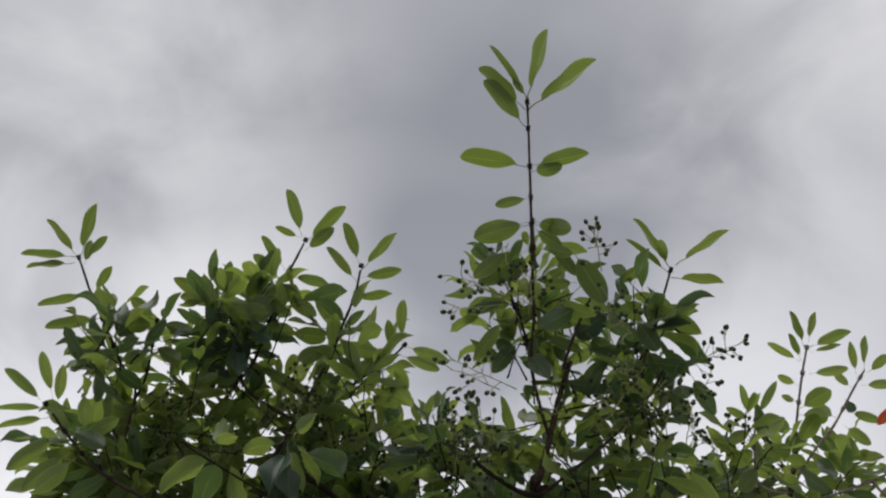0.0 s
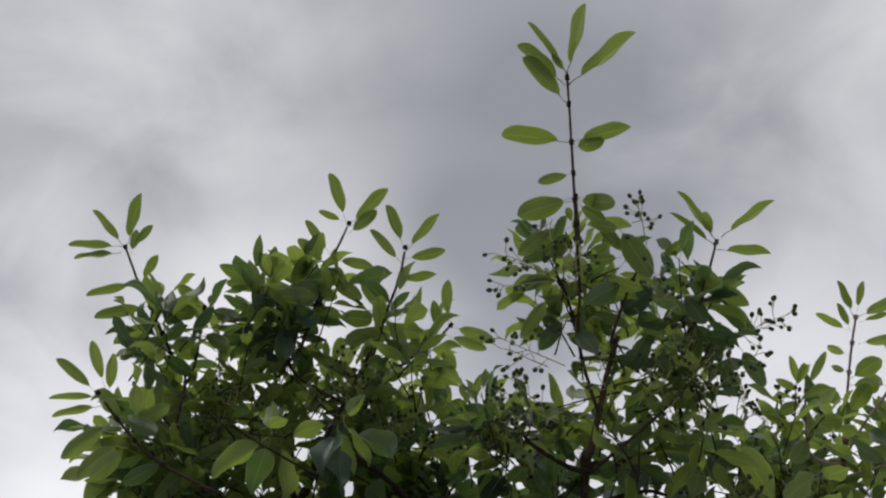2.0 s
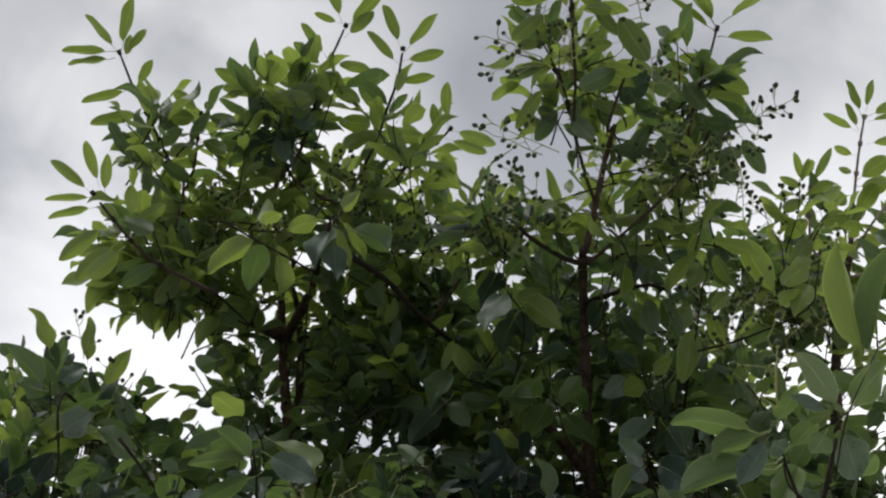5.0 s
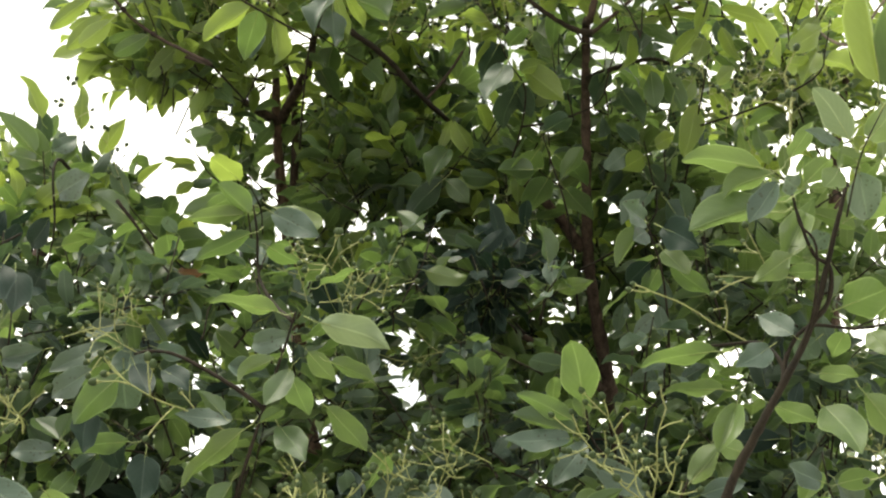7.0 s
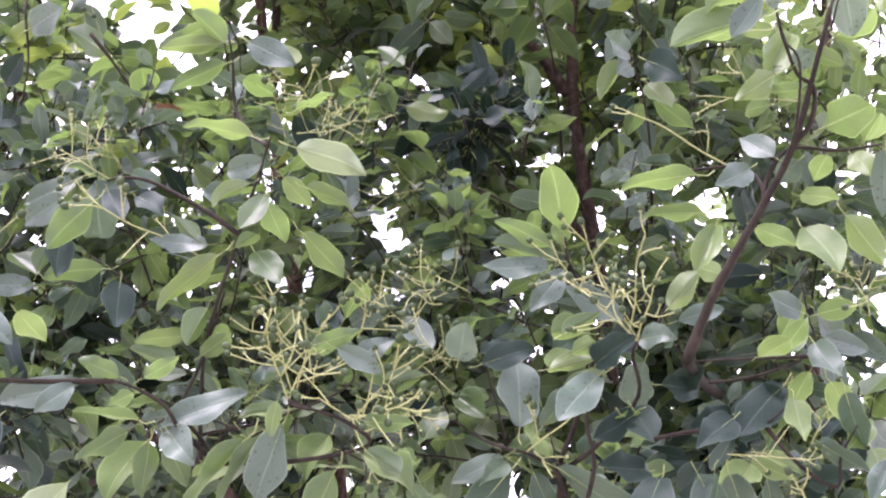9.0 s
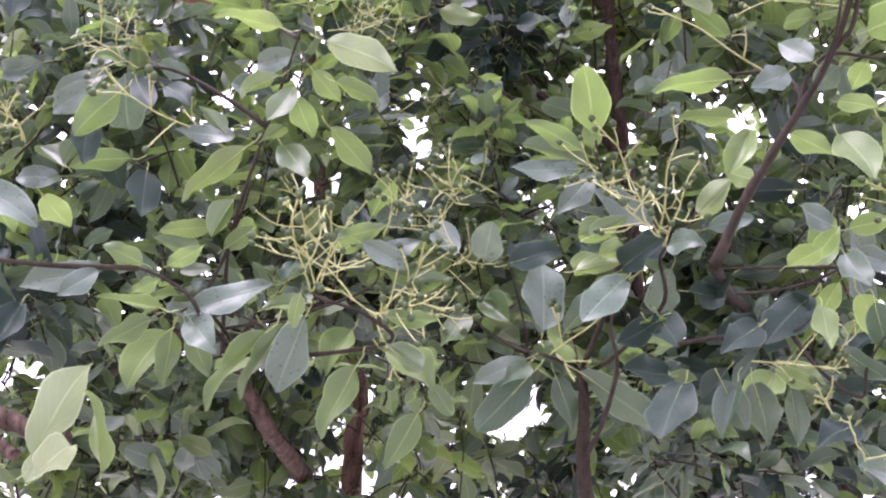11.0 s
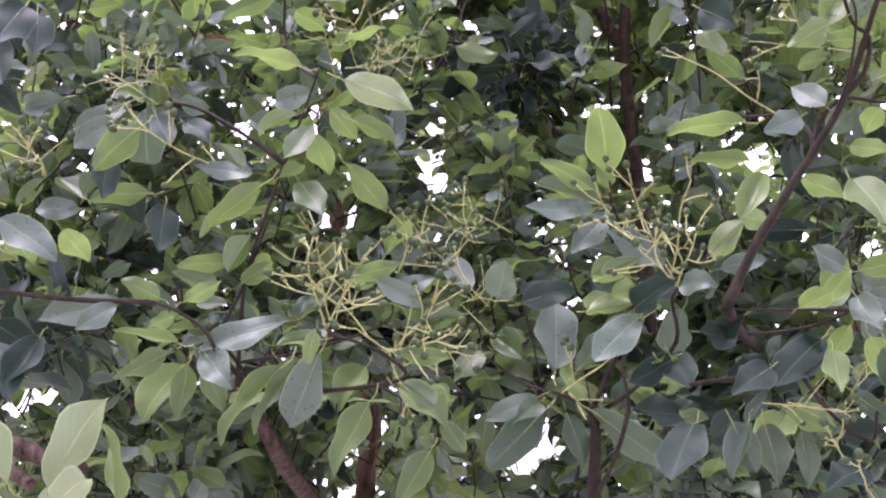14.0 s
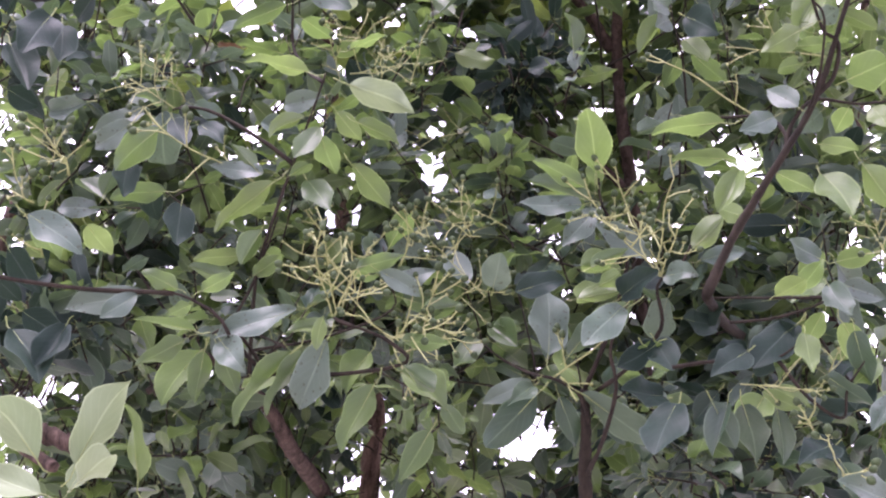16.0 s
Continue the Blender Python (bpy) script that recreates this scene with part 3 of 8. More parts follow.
gap((0.612, 2.050, 2.404), (1.363, 4.400, 3.496), 0.029)
gap((0.543, 2.050, 2.070), (1.206, 4.400, 2.733), 0.017)
gap((0.334, 2.050, 2.046), (0.728, 4.400, 2.679), 0.018)
gap((-0.160, 2.050, 2.028), (-0.401, 4.400, 2.637), 0.019)
gap((-0.353, 2.050, 2.798), (-0.842, 4.400, 4.395), 0.029)
gap((-0.100, 1.950, 2.041), (-0.162, 2.800, 2.281), 0.026)
gap((-0.093, 1.950, 1.989), (-0.156, 2.850, 2.216), 0.026)
gap((0.200, 1.950, 2.083), (0.205, 2.000, 2.098), 0.026)
gap((0.197, 1.950, 2.022), (0.204, 2.020, 2.041), 0.026)
gap((-0.306, 1.950, 2.125), (-0.364, 2.250, 2.224), 0.026)
gap((-0.238, 1.950, 2.078), (-0.307, 2.400, 2.215), 0.026)
gap((-0.208, 1.950, 2.034), (-0.282, 2.500, 2.186), 0.026)
# The upper stems of two trees stand clear of leaves on the side of the path.
for stem_points, clear in (
        (((0.445, 2.90, 2.55), (0.389, 2.784, 2.796), (0.352, 2.664, 2.972), (0.334, 2.585, 3.087), (0.323, 2.427, 3.199), (0.317, 2.223, 3.382)), 0.036),
        (((-0.24, 3.1, 2.75), (-0.279, 3.064, 2.921), (-0.305, 2.96, 3.13), (-0.329, 2.872, 3.320), (-0.353, 2.732, 3.553)), 0.04)):
    for q in smooth_path(stem_points, 3):
        gap(q, q + Vector((-q.x * 0.16, -0.42, -0.2)), clear)


GAP_A, GAP_D = np.array([g[0] for g in GAPS]), np.array([g[1] - g[0] for g in GAPS])
GAP_R, GAP_L = np.array([g[2] for g in GAPS]), np.maximum((GAP_D ** 2).sum(1), 1e-9)


def in_gap(p):
    t = np.clip(((p - GAP_A) * GAP_D).sum(1) / GAP_L, 0, 1)
    off = p - GAP_A - GAP_D * t[:, None]
    return bool(((off ** 2).sum(1) < GAP_R ** 2).any())


class Foliage:
    """The many leaves of a crown that nobody could count, grown shoot by shoot."""

    def __init__(self, owner, seed):
        self.owner, self.rng = owner, np.random.RandomState(seed)
        self.rows, self.stems = {}, Bundle()

    def clump(self, centre, radii, shoots, tones, size=0.09, droop=0.35, single=False, slim=1.0, close=False):
        """Shoots spread through an ellipsoid. tones: names and their shares; close: the gaps stay shut."""
        rng = self.rng
        names, shares = list(tones), np.array(list(tones.values()), float)
        for _ in range(shoots):
            q = rng.normal(size=3)
            q *= rng.uniform(0.15, 1.0) ** 0.45 / np.linalg.norm(q)
            at = np.array(centre) + q * np.array(radii)
            axis = np.array([q[0] * 0.7, q[1] * 0.7, 0.75]) + rng.normal(size=3) * 0.45
            axis /= np.linalg.norm(axis)
            length = rng.uniform(0.07, 0.16)
            s1 = np.cross(axis, (0.3, 0.2, 0.9)); s1 /= np.linalg.norm(s1)
            s2 = np.cross(axis, s1)
            start = at - axis * length * 0.6
            mid = start + axis * length * 0.5 + s1 * rng.uniform(-0.012, 0.012)
            end = start + axis * length
            stalk = tube([Vector(start - axis * 0.012 + s2 * 0.003), Vector(start), Vector(mid), Vector(end)], 0.0024, 0.0013, 4)
            if not close and in_gap(start + axis * length * 0.5):
                continue
            twig, kept = None, 0
            tone = names[rng.choice(len(names), p=shares / shares.sum())]
            count = rng.randint(5, 10)
            for k in range(count):
                t = 0.25 + 0.75 * k / (count - 1)
                a = k * 2.4 + rng.uniform(-0.5, 0.5)
                out = s1 * np.cos(a) + s2 * np.sin(a)
                way = out * (1.15 - 0.55 * t) + axis * (0.25 + 0.6 * t) + rng.normal(size=3) * 0.18
                way[2] -= droop * rng.uniform(0.2, 1.5)
                way /= np.linalg.norm(way)
                up = np.array([0, 0, 1.0]) + rng.normal(size=3) * 0.6 + out * 0.3
                up -= way * (up @ way)
                up /= np.linalg.norm(up)
                long = size * rng.uniform(0.75, 1.25) * (0.8 if k == count - 1 else 1.0)
                own = tone if rng.rand() < 0.7 else names[rng.choice(len(names), p=shares / shares.sum())]
                if not close and in_gap(start + axis * length * t + way * long * 0.55):
                    continue
                if single:
                    x = np.cross(way, up)
                    twig = twig or part("twig", *stalk, TWIG, self.owner)
                    ob = new("leaf", leaf_mesh(rng.randint(OVAL), own))
                    ob.parent = twig
                    wide = slim * long * rng.uniform(0.31, 0.43)
                    ob.matrix_basis = Matrix.Translation(start + axis * length * t) @ Matrix((Vector(x) * wide, Vector(way) * long, Vector(up) * long)).transposed().to_4x4()
                    continue
                kept += 1
                self.rows.setdefault((own, rng.randint(len(FILL))), []).append((start + axis * length * t, way, up, long, slim * long * rng.uniform(0.31, 0.43)))
            if kept > 2:
                self.stems.add(*stalk)
        return self

    def grow(self):
        by_tone = {}
        for (tone, shape), rows in self.rows.items():
            by_tone.setdefault(tone, []).append((shape, rows))
        mats = [MASS[t] for t in by_tone] + [PETIOLE]
        verts, uvs, faces, slots, o = [], [], [], [], 0
        for k, (tone, groups) in enumerate(by_tone.items()):
            for shape, rows in groups:
                v, f, s, uv = FILL[shape]
                v, n = np.array(v), len(v)
                b = np.array([r[0] for r in rows]); y = np.array([r[1] for r in rows]); z = np.array([r[2] for r in rows])
                x = np.cross(y, z)
                long = np.array([r[3] for r in rows])[:, None, None]; wide = np.array([r[4] for r in rows])[:, None, None]
                pts = b[:, None] + v[None, :, :1] * wide * x[:, None] + v[None, :, 1:2] * long * y[:, None] + v[None, :, 2:] * long * z[:, None]
                verts.append(pts.reshape(-1, 3))
                uvs.append(np.tile(np.array(uv), (len(rows), 1)))
                for r in range(len(rows)):
                    base = o + r * n
                    faces += [tuple(i + base for i in q) for q in f]
                    slots += [k if q == 0 else len(by_tone) for q in s]
                o += n * len(rows)
        part("foliage", np.concatenate(verts).tolist(), faces, mats, self.owner, "dense mass of glossy oval green leaves", slots=np.array(slots, dtype=np.int32), uvs=np.concatenate(uvs), kind="stuff")
        part("twig_mass", self.stems.verts, self.stems.faces, TWIG, self.owner, "thin dark twigs inside the crown", kind="stuff")
        return sum(len(r) for r in self.rows.values())


# ---- ground: one sheet to the horizon ----
bm = bmesh.new()
bmesh.ops.create_grid(bm, x_segments=80, y_segments=80, size=1.0)
for v in bm.verts:
    far = max(abs(v.co.x), abs(v.co.y))
    v.co.x *= 4 + 1600 * far ** 4
    v.co.y *= 4 + 1600 * far ** 4
    v.co.z = 0.05 * noise.noise(Vector((v.co.x * 0.6, v.co.y * 0.6, 0.0))) * (1 - far)
me = bpy.data.meshes.new("ground")
bm.to_mesh(me)
bm.free()
me.materials.append(GROUND)
ground = new("ground", me)
tagged(ground, "pale gravel and dry soil under the trees", "ground", kind="structure")

# ---- the trees and their branches ----
left_tree = tree("left_tree", "young camphor tree with light green shoots and berries", [(-0.153, 3.259, -0.030), (-0.15, 3.224, 1.144), (-0.186, 3.209, 2.318), (-0.177, 3.175, 2.464), (-0.279, 3.064, 2.921), (-0.329, 2.872, 3.320), (-0.344, 2.810, 3.423), (-0.353, 2.732, 3.553), (-0.343, 2.526, 3.681), (-0.352, 2.415, 3.728), (-0.282, 2.340, 3.798)], 0.026, 0.003, 3, LIT_RED_BARK)
middle_tree = tree("middle_tree", "young camphor tree with one tall leafy leader shoot", [(0.451, 2.978, -0.030), (0.456, 2.943, 1.227), (0.421, 2.928, 2.484), (0.389, 2.784, 2.796), (0.352, 2.664, 2.972), (0.334, 2.585, 3.087), (0.323, 2.427, 3.199), (0.317, 2.223, 3.382), (0.311, 2.087, 3.316), (0.345, 1.968, 3.420), (0.359, 1.890, 3.440)], 0.0185, 0.0035, 4)
right_tree = tree("right_tree", "camphor tree with a long branch reaching out over the path", [(0.921, 3.219, -0.030), (0.926, 3.184, 1.276), (0.891, 3.169, 2.581), (0.905, 3.134, 2.642), (0.888, 3.020, 2.873), (0.912, 2.908, 3.053), (0.920, 2.730, 3.317), (0.927, 2.643, 3.445), (0.932, 2.410, 3.567)], 0.034, 0.006, 5)
low_tree = tree("low_tree", "low camphor tree with dense dark leaves", [(-1.101, 3.357, -0.030), (-1.096, 3.322, 1.192), (-1.131, 3.307, 2.415), (-1.131, 3.141, 2.777), (-0.913, 2.861, 3.231), (-0.849, 2.713, 3.201), (-0.833, 2.592, 3.275)], 0.034, 0.006, 6)
limb(left_tree, [(-0.353, 2.732, 3.553), (-0.418, 2.627, 3.533), (-0.502, 2.518, 3.522), (-0.580, 2.405, 3.517)], 0.011, 0.004, 1)
limb(left_tree, [(-0.346, 2.732, 3.553), (-0.275, 2.594, 3.586), (-0.243, 2.471, 3.598), (-0.195, 2.228, 3.497)], 0.012, 0.004, 2)
limb(left_tree, [(-0.323, 2.872, 3.320), (-0.316, 2.823, 3.479), (-0.316, 2.740, 3.617), (-0.331, 2.660, 3.673), (-0.311, 2.549, 3.649)], 0.0105, 0.005, 3)
limb(left_tree, [(-0.306, 2.732, 3.553), (-0.241, 2.795, 3.641), (-0.144, 2.777, 3.669), (-0.076, 2.760, 3.697)], 0.007, 0.003, 4)
limb(left_tree, [(-0.153, 2.313, 3.471), (-0.086, 2.379, 3.458), (-0.017, 2.459, 3.422), (0.056, 2.574, 3.423)], 0.006, 0.005, 5)
limb(left_tree, [(-0.150, 3.250, 2.140), (-0.235, 2.933, 2.180), (-0.287, 2.597, 2.205), (-0.326, 2.514, 2.258), (-0.366, 2.442, 2.282), (-0.395, 2.380, 2.29), (-0.424, 2.279, 2.284)], 0.019, 0.006, 6)
limb(low_tree, [(-1.06, 3.1, 2.2), (-0.88, 2.52, 2.19), (-0.768, 2.296, 2.165), (-0.685, 2.284, 2.138), (-0.615, 2.276, 2.112), (-0.550, 2.264, 2.092)], 0.02, 0.013, 7)
limb(low_tree, [(-0.768, 2.296, 2.165), (-0.69, 2.27, 2.105), (-0.62, 2.25, 2.062)], 0.013, 0.009, 71)
limb(low_tree, [(-0.457, 2.123, 2.153), (-0.421, 2.111, 2.180), (-0.398, 2.050, 2.195)], 0.005, 0.004, 8)
limb(middle_tree, [(0.320, 2.578, 3.103), (0.273, 2.508, 3.133), (0.219, 2.442, 3.155), (0.161, 2.379, 3.171)], 0.013, 0.006, 9)
limb(middle_tree, [(0.364, 2.735, 2.850), (0.291, 2.683, 2.890), (0.221, 2.648, 2.918), (0.151, 2.604, 2.940)], 0.009, 0.005, 10)
limb(middle_tree, [(0.320, 2.223, 3.382), (0.383, 2.197, 3.366), (0.444, 2.160, 3.369), (0.506, 2.131, 3.378)], 0.008, 0.004, 11)
limb(middle_tree, [(0.319, 2.285, 3.318), (0.375, 2.258, 3.324), (0.437, 2.226, 3.319), (0.481, 2.231, 3.309)], 0.006, 0.003, 12)
limb(middle_tree, [(0.310, 2.112, 3.288), (0.266, 2.087, 3.285), (0.201, 2.045, 3.303), (0.180, 2.022, 3.313)], 0.006, 0.003, 13)
limb(middle_tree, [(0.212, 2.020, 2.144), (0.216, 2.044, 2.091), (0.218, 2.088, 2.044), (0.228, 2.146, 1.991), (0.288, 2.434, 1.967), (0.423, 2.963, 2.023)], 0.006, 0.014, 14)
limb(right_tree, [(0.359, 1.813, 2.210), (0.469, 2.187, 2.310), (0.703, 2.776, 2.466), (0.904, 3.185, 2.538)], 0.0059, 0.014, 15)

# ---- shoots and berries ----
spray(middle_tree, [(0.267, 1.542, 3.791), (0.274, 1.632, 3.698), (0.279, 1.707, 3.620), (0.282, 1.760, 3.565), (0.287, 1.826, 3.496), (0.283, 1.885, 3.436)], .003, [
    ((0.267, 1.548, 3.785), (0.304, 1.454, 3.886), 0.058, 47, "fresh"),
    ((0.269, 1.559, 3.774), (0.399, 1.498, 3.853), 0.07, 18, "fresh"),
    ((0.267, 1.544, 3.789), (0.195, 1.485, 3.871), 0.042, -37, "fresh"),
    ((0.264, 1.559, 3.774), (0.176, 1.518, 3.845), 0.043, -16, "fresh"),
    ((0.269, 1.583, 3.749), (0.186, 1.533, 3.827), 0.046, -15, "fresh"),
    ((0.265, 1.542, 3.791), (0.240, 1.520, 3.820), 0.016, 24, "fresh"),
    ((0.275, 1.632, 3.698), (0.143, 1.623, 3.711), 0.056, -9, "fresh"),
    ((0.275, 1.632, 3.698), (0.387, 1.617, 3.721), 0.039, -9, "fresh"),
    ((0.275, 1.639, 3.690), (0.337, 1.635, 3.705), 0.036, -44, "fresh"),
    ((0.278, 1.672, 3.656), (0.209, 1.672, 3.632), 0.023, 47, "fresh"),
    ((0.279, 1.707, 3.620), (0.171, 1.721, 3.597), 0.05, 33, "fresh"),
    ((0.279, 1.707, 3.620), (0.345, 1.662, 3.565), 0.038, -57, "fresh"),
    ((0.282, 1.710, 3.616), (0.335, 1.723, 3.573), 0.029, -43, "fresh"),
    ((0.283, 1.738, 3.587), (0.388, 1.752, 3.593), 0.038, -1, "fresh"),
    ((0.280, 1.738, 3.587), (0.174, 1.789, 3.566), 0.036, 44, "fresh"),
    ((0.278, 1.761, 3.565), (0.180, 1.786, 3.540), 0.032, 47, "fresh"),
    ((0.274, 1.739, 3.588), (0.263, 1.695, 3.589), 0.016, 6, "fresh")], 1, slim=True)
spray(middle_tree, [(0.406, 1.769, 3.532), (0.375, 1.815, 3.488), (0.345, 1.875, 3.428)], .003, [
    ((0.354, 1.728, 3.579), (0.411, 1.762, 3.474), 0.052, -35, "fresh"),
    ((0.374, 1.771, 3.533), (0.322, 1.738, 3.588), 0.028, 18, "fresh"),
    ((0.438, 1.801, 3.498), (0.376, 1.907, 3.522), 0.055, -136, "waxy"),
    ((0.375, 1.800, 3.503), (0.286, 1.768, 3.418), 0.045, 70, "mature"),
    ((0.364, 1.771, 3.533), (0.310, 1.799, 3.551), 0.027, 50, "fresh"),
    ((0.386, 1.836, 3.465), (0.450, 1.937, 3.481), 0.041, -26, "mature")], 2, slim=True)
spray(middle_tree, [(0.241, 1.814, 3.541), (0.269, 1.857, 3.494), (0.286, 1.908, 3.441)], .003, [
    ((0.236, 1.844, 3.510), (0.178, 1.916, 3.459), 0.031, 33, "young"),
    ((0.257, 1.828, 3.525), (0.187, 1.818, 3.522), 0.027, 48, "fresh"),
    ((0.247, 1.843, 3.510), (0.309, 1.853, 3.542), 0.029, -56, "fresh"),
    ((0.264, 1.872, 3.479), (0.215, 1.946, 3.456), 0.036, 33, "mature"),
    ((0.259, 1.902, 3.449), (0.224, 1.901, 3.503), 0.031, 60, "mature"),
    ((0.275, 1.886, 3.464), (0.312, 1.850, 3.368), 0.040, 81, "mature")], 3, slim=True)
spray(middle_tree, [(0.560, 1.819, 3.614), (0.551, 1.844, 3.589), (0.533, 1.894, 3.539), (0.523, 1.925, 3.507), (0.491, 1.976, 3.457)], .003, [
    ((0.564, 1.819, 3.614), (0.486, 1.753, 3.688), 0.044, -38, "fresh"),
    ((0.558, 1.824, 3.609), (0.470, 1.777, 3.654), 0.034, -24, "fresh"),
    ((0.569, 1.812, 3.620), (0.671, 1.755, 3.662), 0.043, 9, "fresh"),
    ((0.561, 1.829, 3.603), (0.666, 1.836, 3.597), 0.038, 11, "fresh"),
    ((0.555, 1.813, 3.621), (0.527, 1.750, 3.627), 0.024, 7, "fresh"),
    ((0.520, 1.812, 3.625), (0.461, 1.842, 3.603), 0.026, 46, "fresh"),
    ((0.530, 1.883, 3.550), (0.623, 1.910, 3.530), 0.034, -20, "fresh"),
    ((0.538, 1.871, 3.562), (0.602, 1.905, 3.586), 0.028, -50, "fresh"),
    ((0.581, 1.871, 3.559), (0.492, 1.870, 3.594), 0.033, 29, "fresh"),
    ((0.522, 1.894, 3.539), (0.449, 1.866, 3.563), 0.024, 32, "fresh"),
    ((0.527, 1.898, 3.535), (0.579, 1.901, 3.541), 0.019, -50, "fresh")], 4, slim=True)
spray(middle_tree, [(0.541, 1.889, 3.443), (0.510, 1.935, 3.398), (0.458, 1.981, 3.353)], .003, [
    ((0.476, 1.832, 3.505), (0.515, 1.841, 3.428), 0.040, -49, "mature"),
    ((0.509, 1.890, 3.443), (0.567, 1.848, 3.394), 0.036, -64, "mature"),
    ((0.584, 1.901, 3.427), (0.634, 1.953, 3.367), 0.036, -21, "mature"),
    ((0.552, 1.925, 3.404), (0.565, 1.916, 3.316), 0.040, 78, "mature"),
    ((0.520, 1.890, 3.443), (0.491, 1.987, 3.438), 0.040, 32, "mature"),
    ((0.542, 1.933, 3.397), (0.607, 1.962, 3.434), 0.031, -64, "mature"),
    ((0.499, 1.905, 3.428), (0.434, 1.850, 3.396), 0.040, 52, "mature")], 5, slim=True)
panicle(middle_tree, (0.588, 1.966, 3.490), (0.681, 1.900, 3.493), 18, 0.032, 0.0039, 6)
panicle(middle_tree, (0.599, 1.964, 3.491), (0.640, 1.917, 3.479), 8, 0.028, 0.0038, 7)
panicle(middle_tree, (0.220, 1.737, 3.464), (0.131, 1.688, 3.463), 12, 0.032, 0.0039, 8)
panicle(middle_tree, (0.220, 1.747, 3.453), (0.138, 1.725, 3.424), 7, 0.028, 0.0039, 9)
panicle(middle_tree, (0.249, 1.860, 3.349), (0.137, 1.799, 3.362), 11, 0.037, 0.0039, 10)
panicle(middle_tree, (0.236, 1.932, 3.275), (0.141, 1.872, 3.286), 9, 0.037, 0.0038, 11)
panicle(middle_tree, (0.402, 1.718, 3.513), (0.381, 1.642, 3.536), 11, 0.032, 0.0038, 12)
panicle(middle_tree, (0.495, 1.900, 3.319), (0.444, 1.807, 3.361), 22, 0.037, 0.0038, 13)
panicle(middle_tree, (0.505, 1.914, 3.304), (0.486, 1.833, 3.331), 18, 0.037, 0.0038, 14)
panicle(middle_tree, (0.454, 1.938, 3.282), (0.415, 1.858, 3.311), 16, 0.037, 0.0038, 15)
panicle(middle_tree, (0.270, 1.782, 3.457), (0.269, 1.695, 3.489), 14, 0.032, 0.0038, 16)
panicle(middle_tree, (0.420, 1.803, 3.424), (0.407, 1.720, 3.453), 10, 0.032, 0.0038, 17)
panicle(middle_tree, (0.577, 1.911, 3.302), (0.552, 1.837, 3.322), 8, 0.028, 0.0038, 18)
panicle(middle_tree, (0.598, 2.027, 3.296), (0.581, 1.936, 3.334), 9, 0.028, 0.0038, 19)
panicle(middle_tree, (0.168, 2.123, 3.371), (0.142, 2.030, 3.411), 9, 0.037, 0.0038, 20)
panicle(left_tree, (-0.182, 2.370, 3.586), (-0.145, 2.278, 3.621), 18, 0.041, 0.0041, 21)
panicle(left_tree, (-0.082, 2.417, 3.531), (-0.046, 2.340, 3.551), 12, 0.041, 0.0041, 22)
panicle(left_tree, (-0.008, 2.431, 3.511), (0.016, 2.358, 3.527), 8, 0.041, 0.0041, 23)
panicle(left_tree, (-0.281, 2.384, 3.579), (-0.338, 2.328, 3.583), 10, 0.041, 0.0041, 24)
panicle(left_tree, (-0.516, 2.369, 3.611), (-0.552, 2.317, 3.610), 8, 0.037, 0.0038, 25)
spray(left_tree, [(-0.675, 2.167, 3.946), (-0.647, 2.220, 3.889), (-0.619, 2.261, 3.845), (-0.576, 2.327, 3.774), (-0.544, 2.365, 3.732)], .0036, [
    ((-0.673, 2.164, 3.949), (-0.640, 2.087, 4.044), 0.042, 41, "fresh"),
    ((-0.678, 2.164, 3.949), (-0.750, 2.108, 4.012), 0.033, -0, "fresh"),
    ((-0.683, 2.164, 3.949), (-0.807, 2.165, 3.956), 0.036, 2, "fresh"),
    ((-0.685, 2.173, 3.940), (-0.797, 2.195, 3.942), 0.038, -13, "fresh"),
    ((-0.665, 2.168, 3.944), (-0.614, 2.133, 3.986), 0.023, -5, "fresh"),
    ((-0.663, 2.175, 3.937), (-0.655, 2.158, 3.997), 0.024, -7, "fresh"),
    ((-0.641, 2.220, 3.889), (-0.600, 2.168, 3.926), 0.027, 9, "fresh"),
    ((-0.649, 2.221, 3.888), (-0.766, 2.239, 3.868), 0.039, -0, "fresh"),
    ((-0.619, 2.257, 3.849), (-0.746, 2.263, 3.824), 0.041, 16, "fresh"),
    ((-0.603, 2.280, 3.825), (-0.705, 2.309, 3.788), 0.039, 43, "young"),
    ((-0.610, 2.253, 3.852), (-0.610, 2.265, 3.931), 0.030, 15, "fresh"),
    ((-0.590, 2.297, 3.806), (-0.542, 2.241, 3.868), 0.037, -21, "fresh"),
    ((-0.576, 2.322, 3.778), (-0.660, 2.404, 3.802), 0.039, 41, "young")], 26, slim=True)
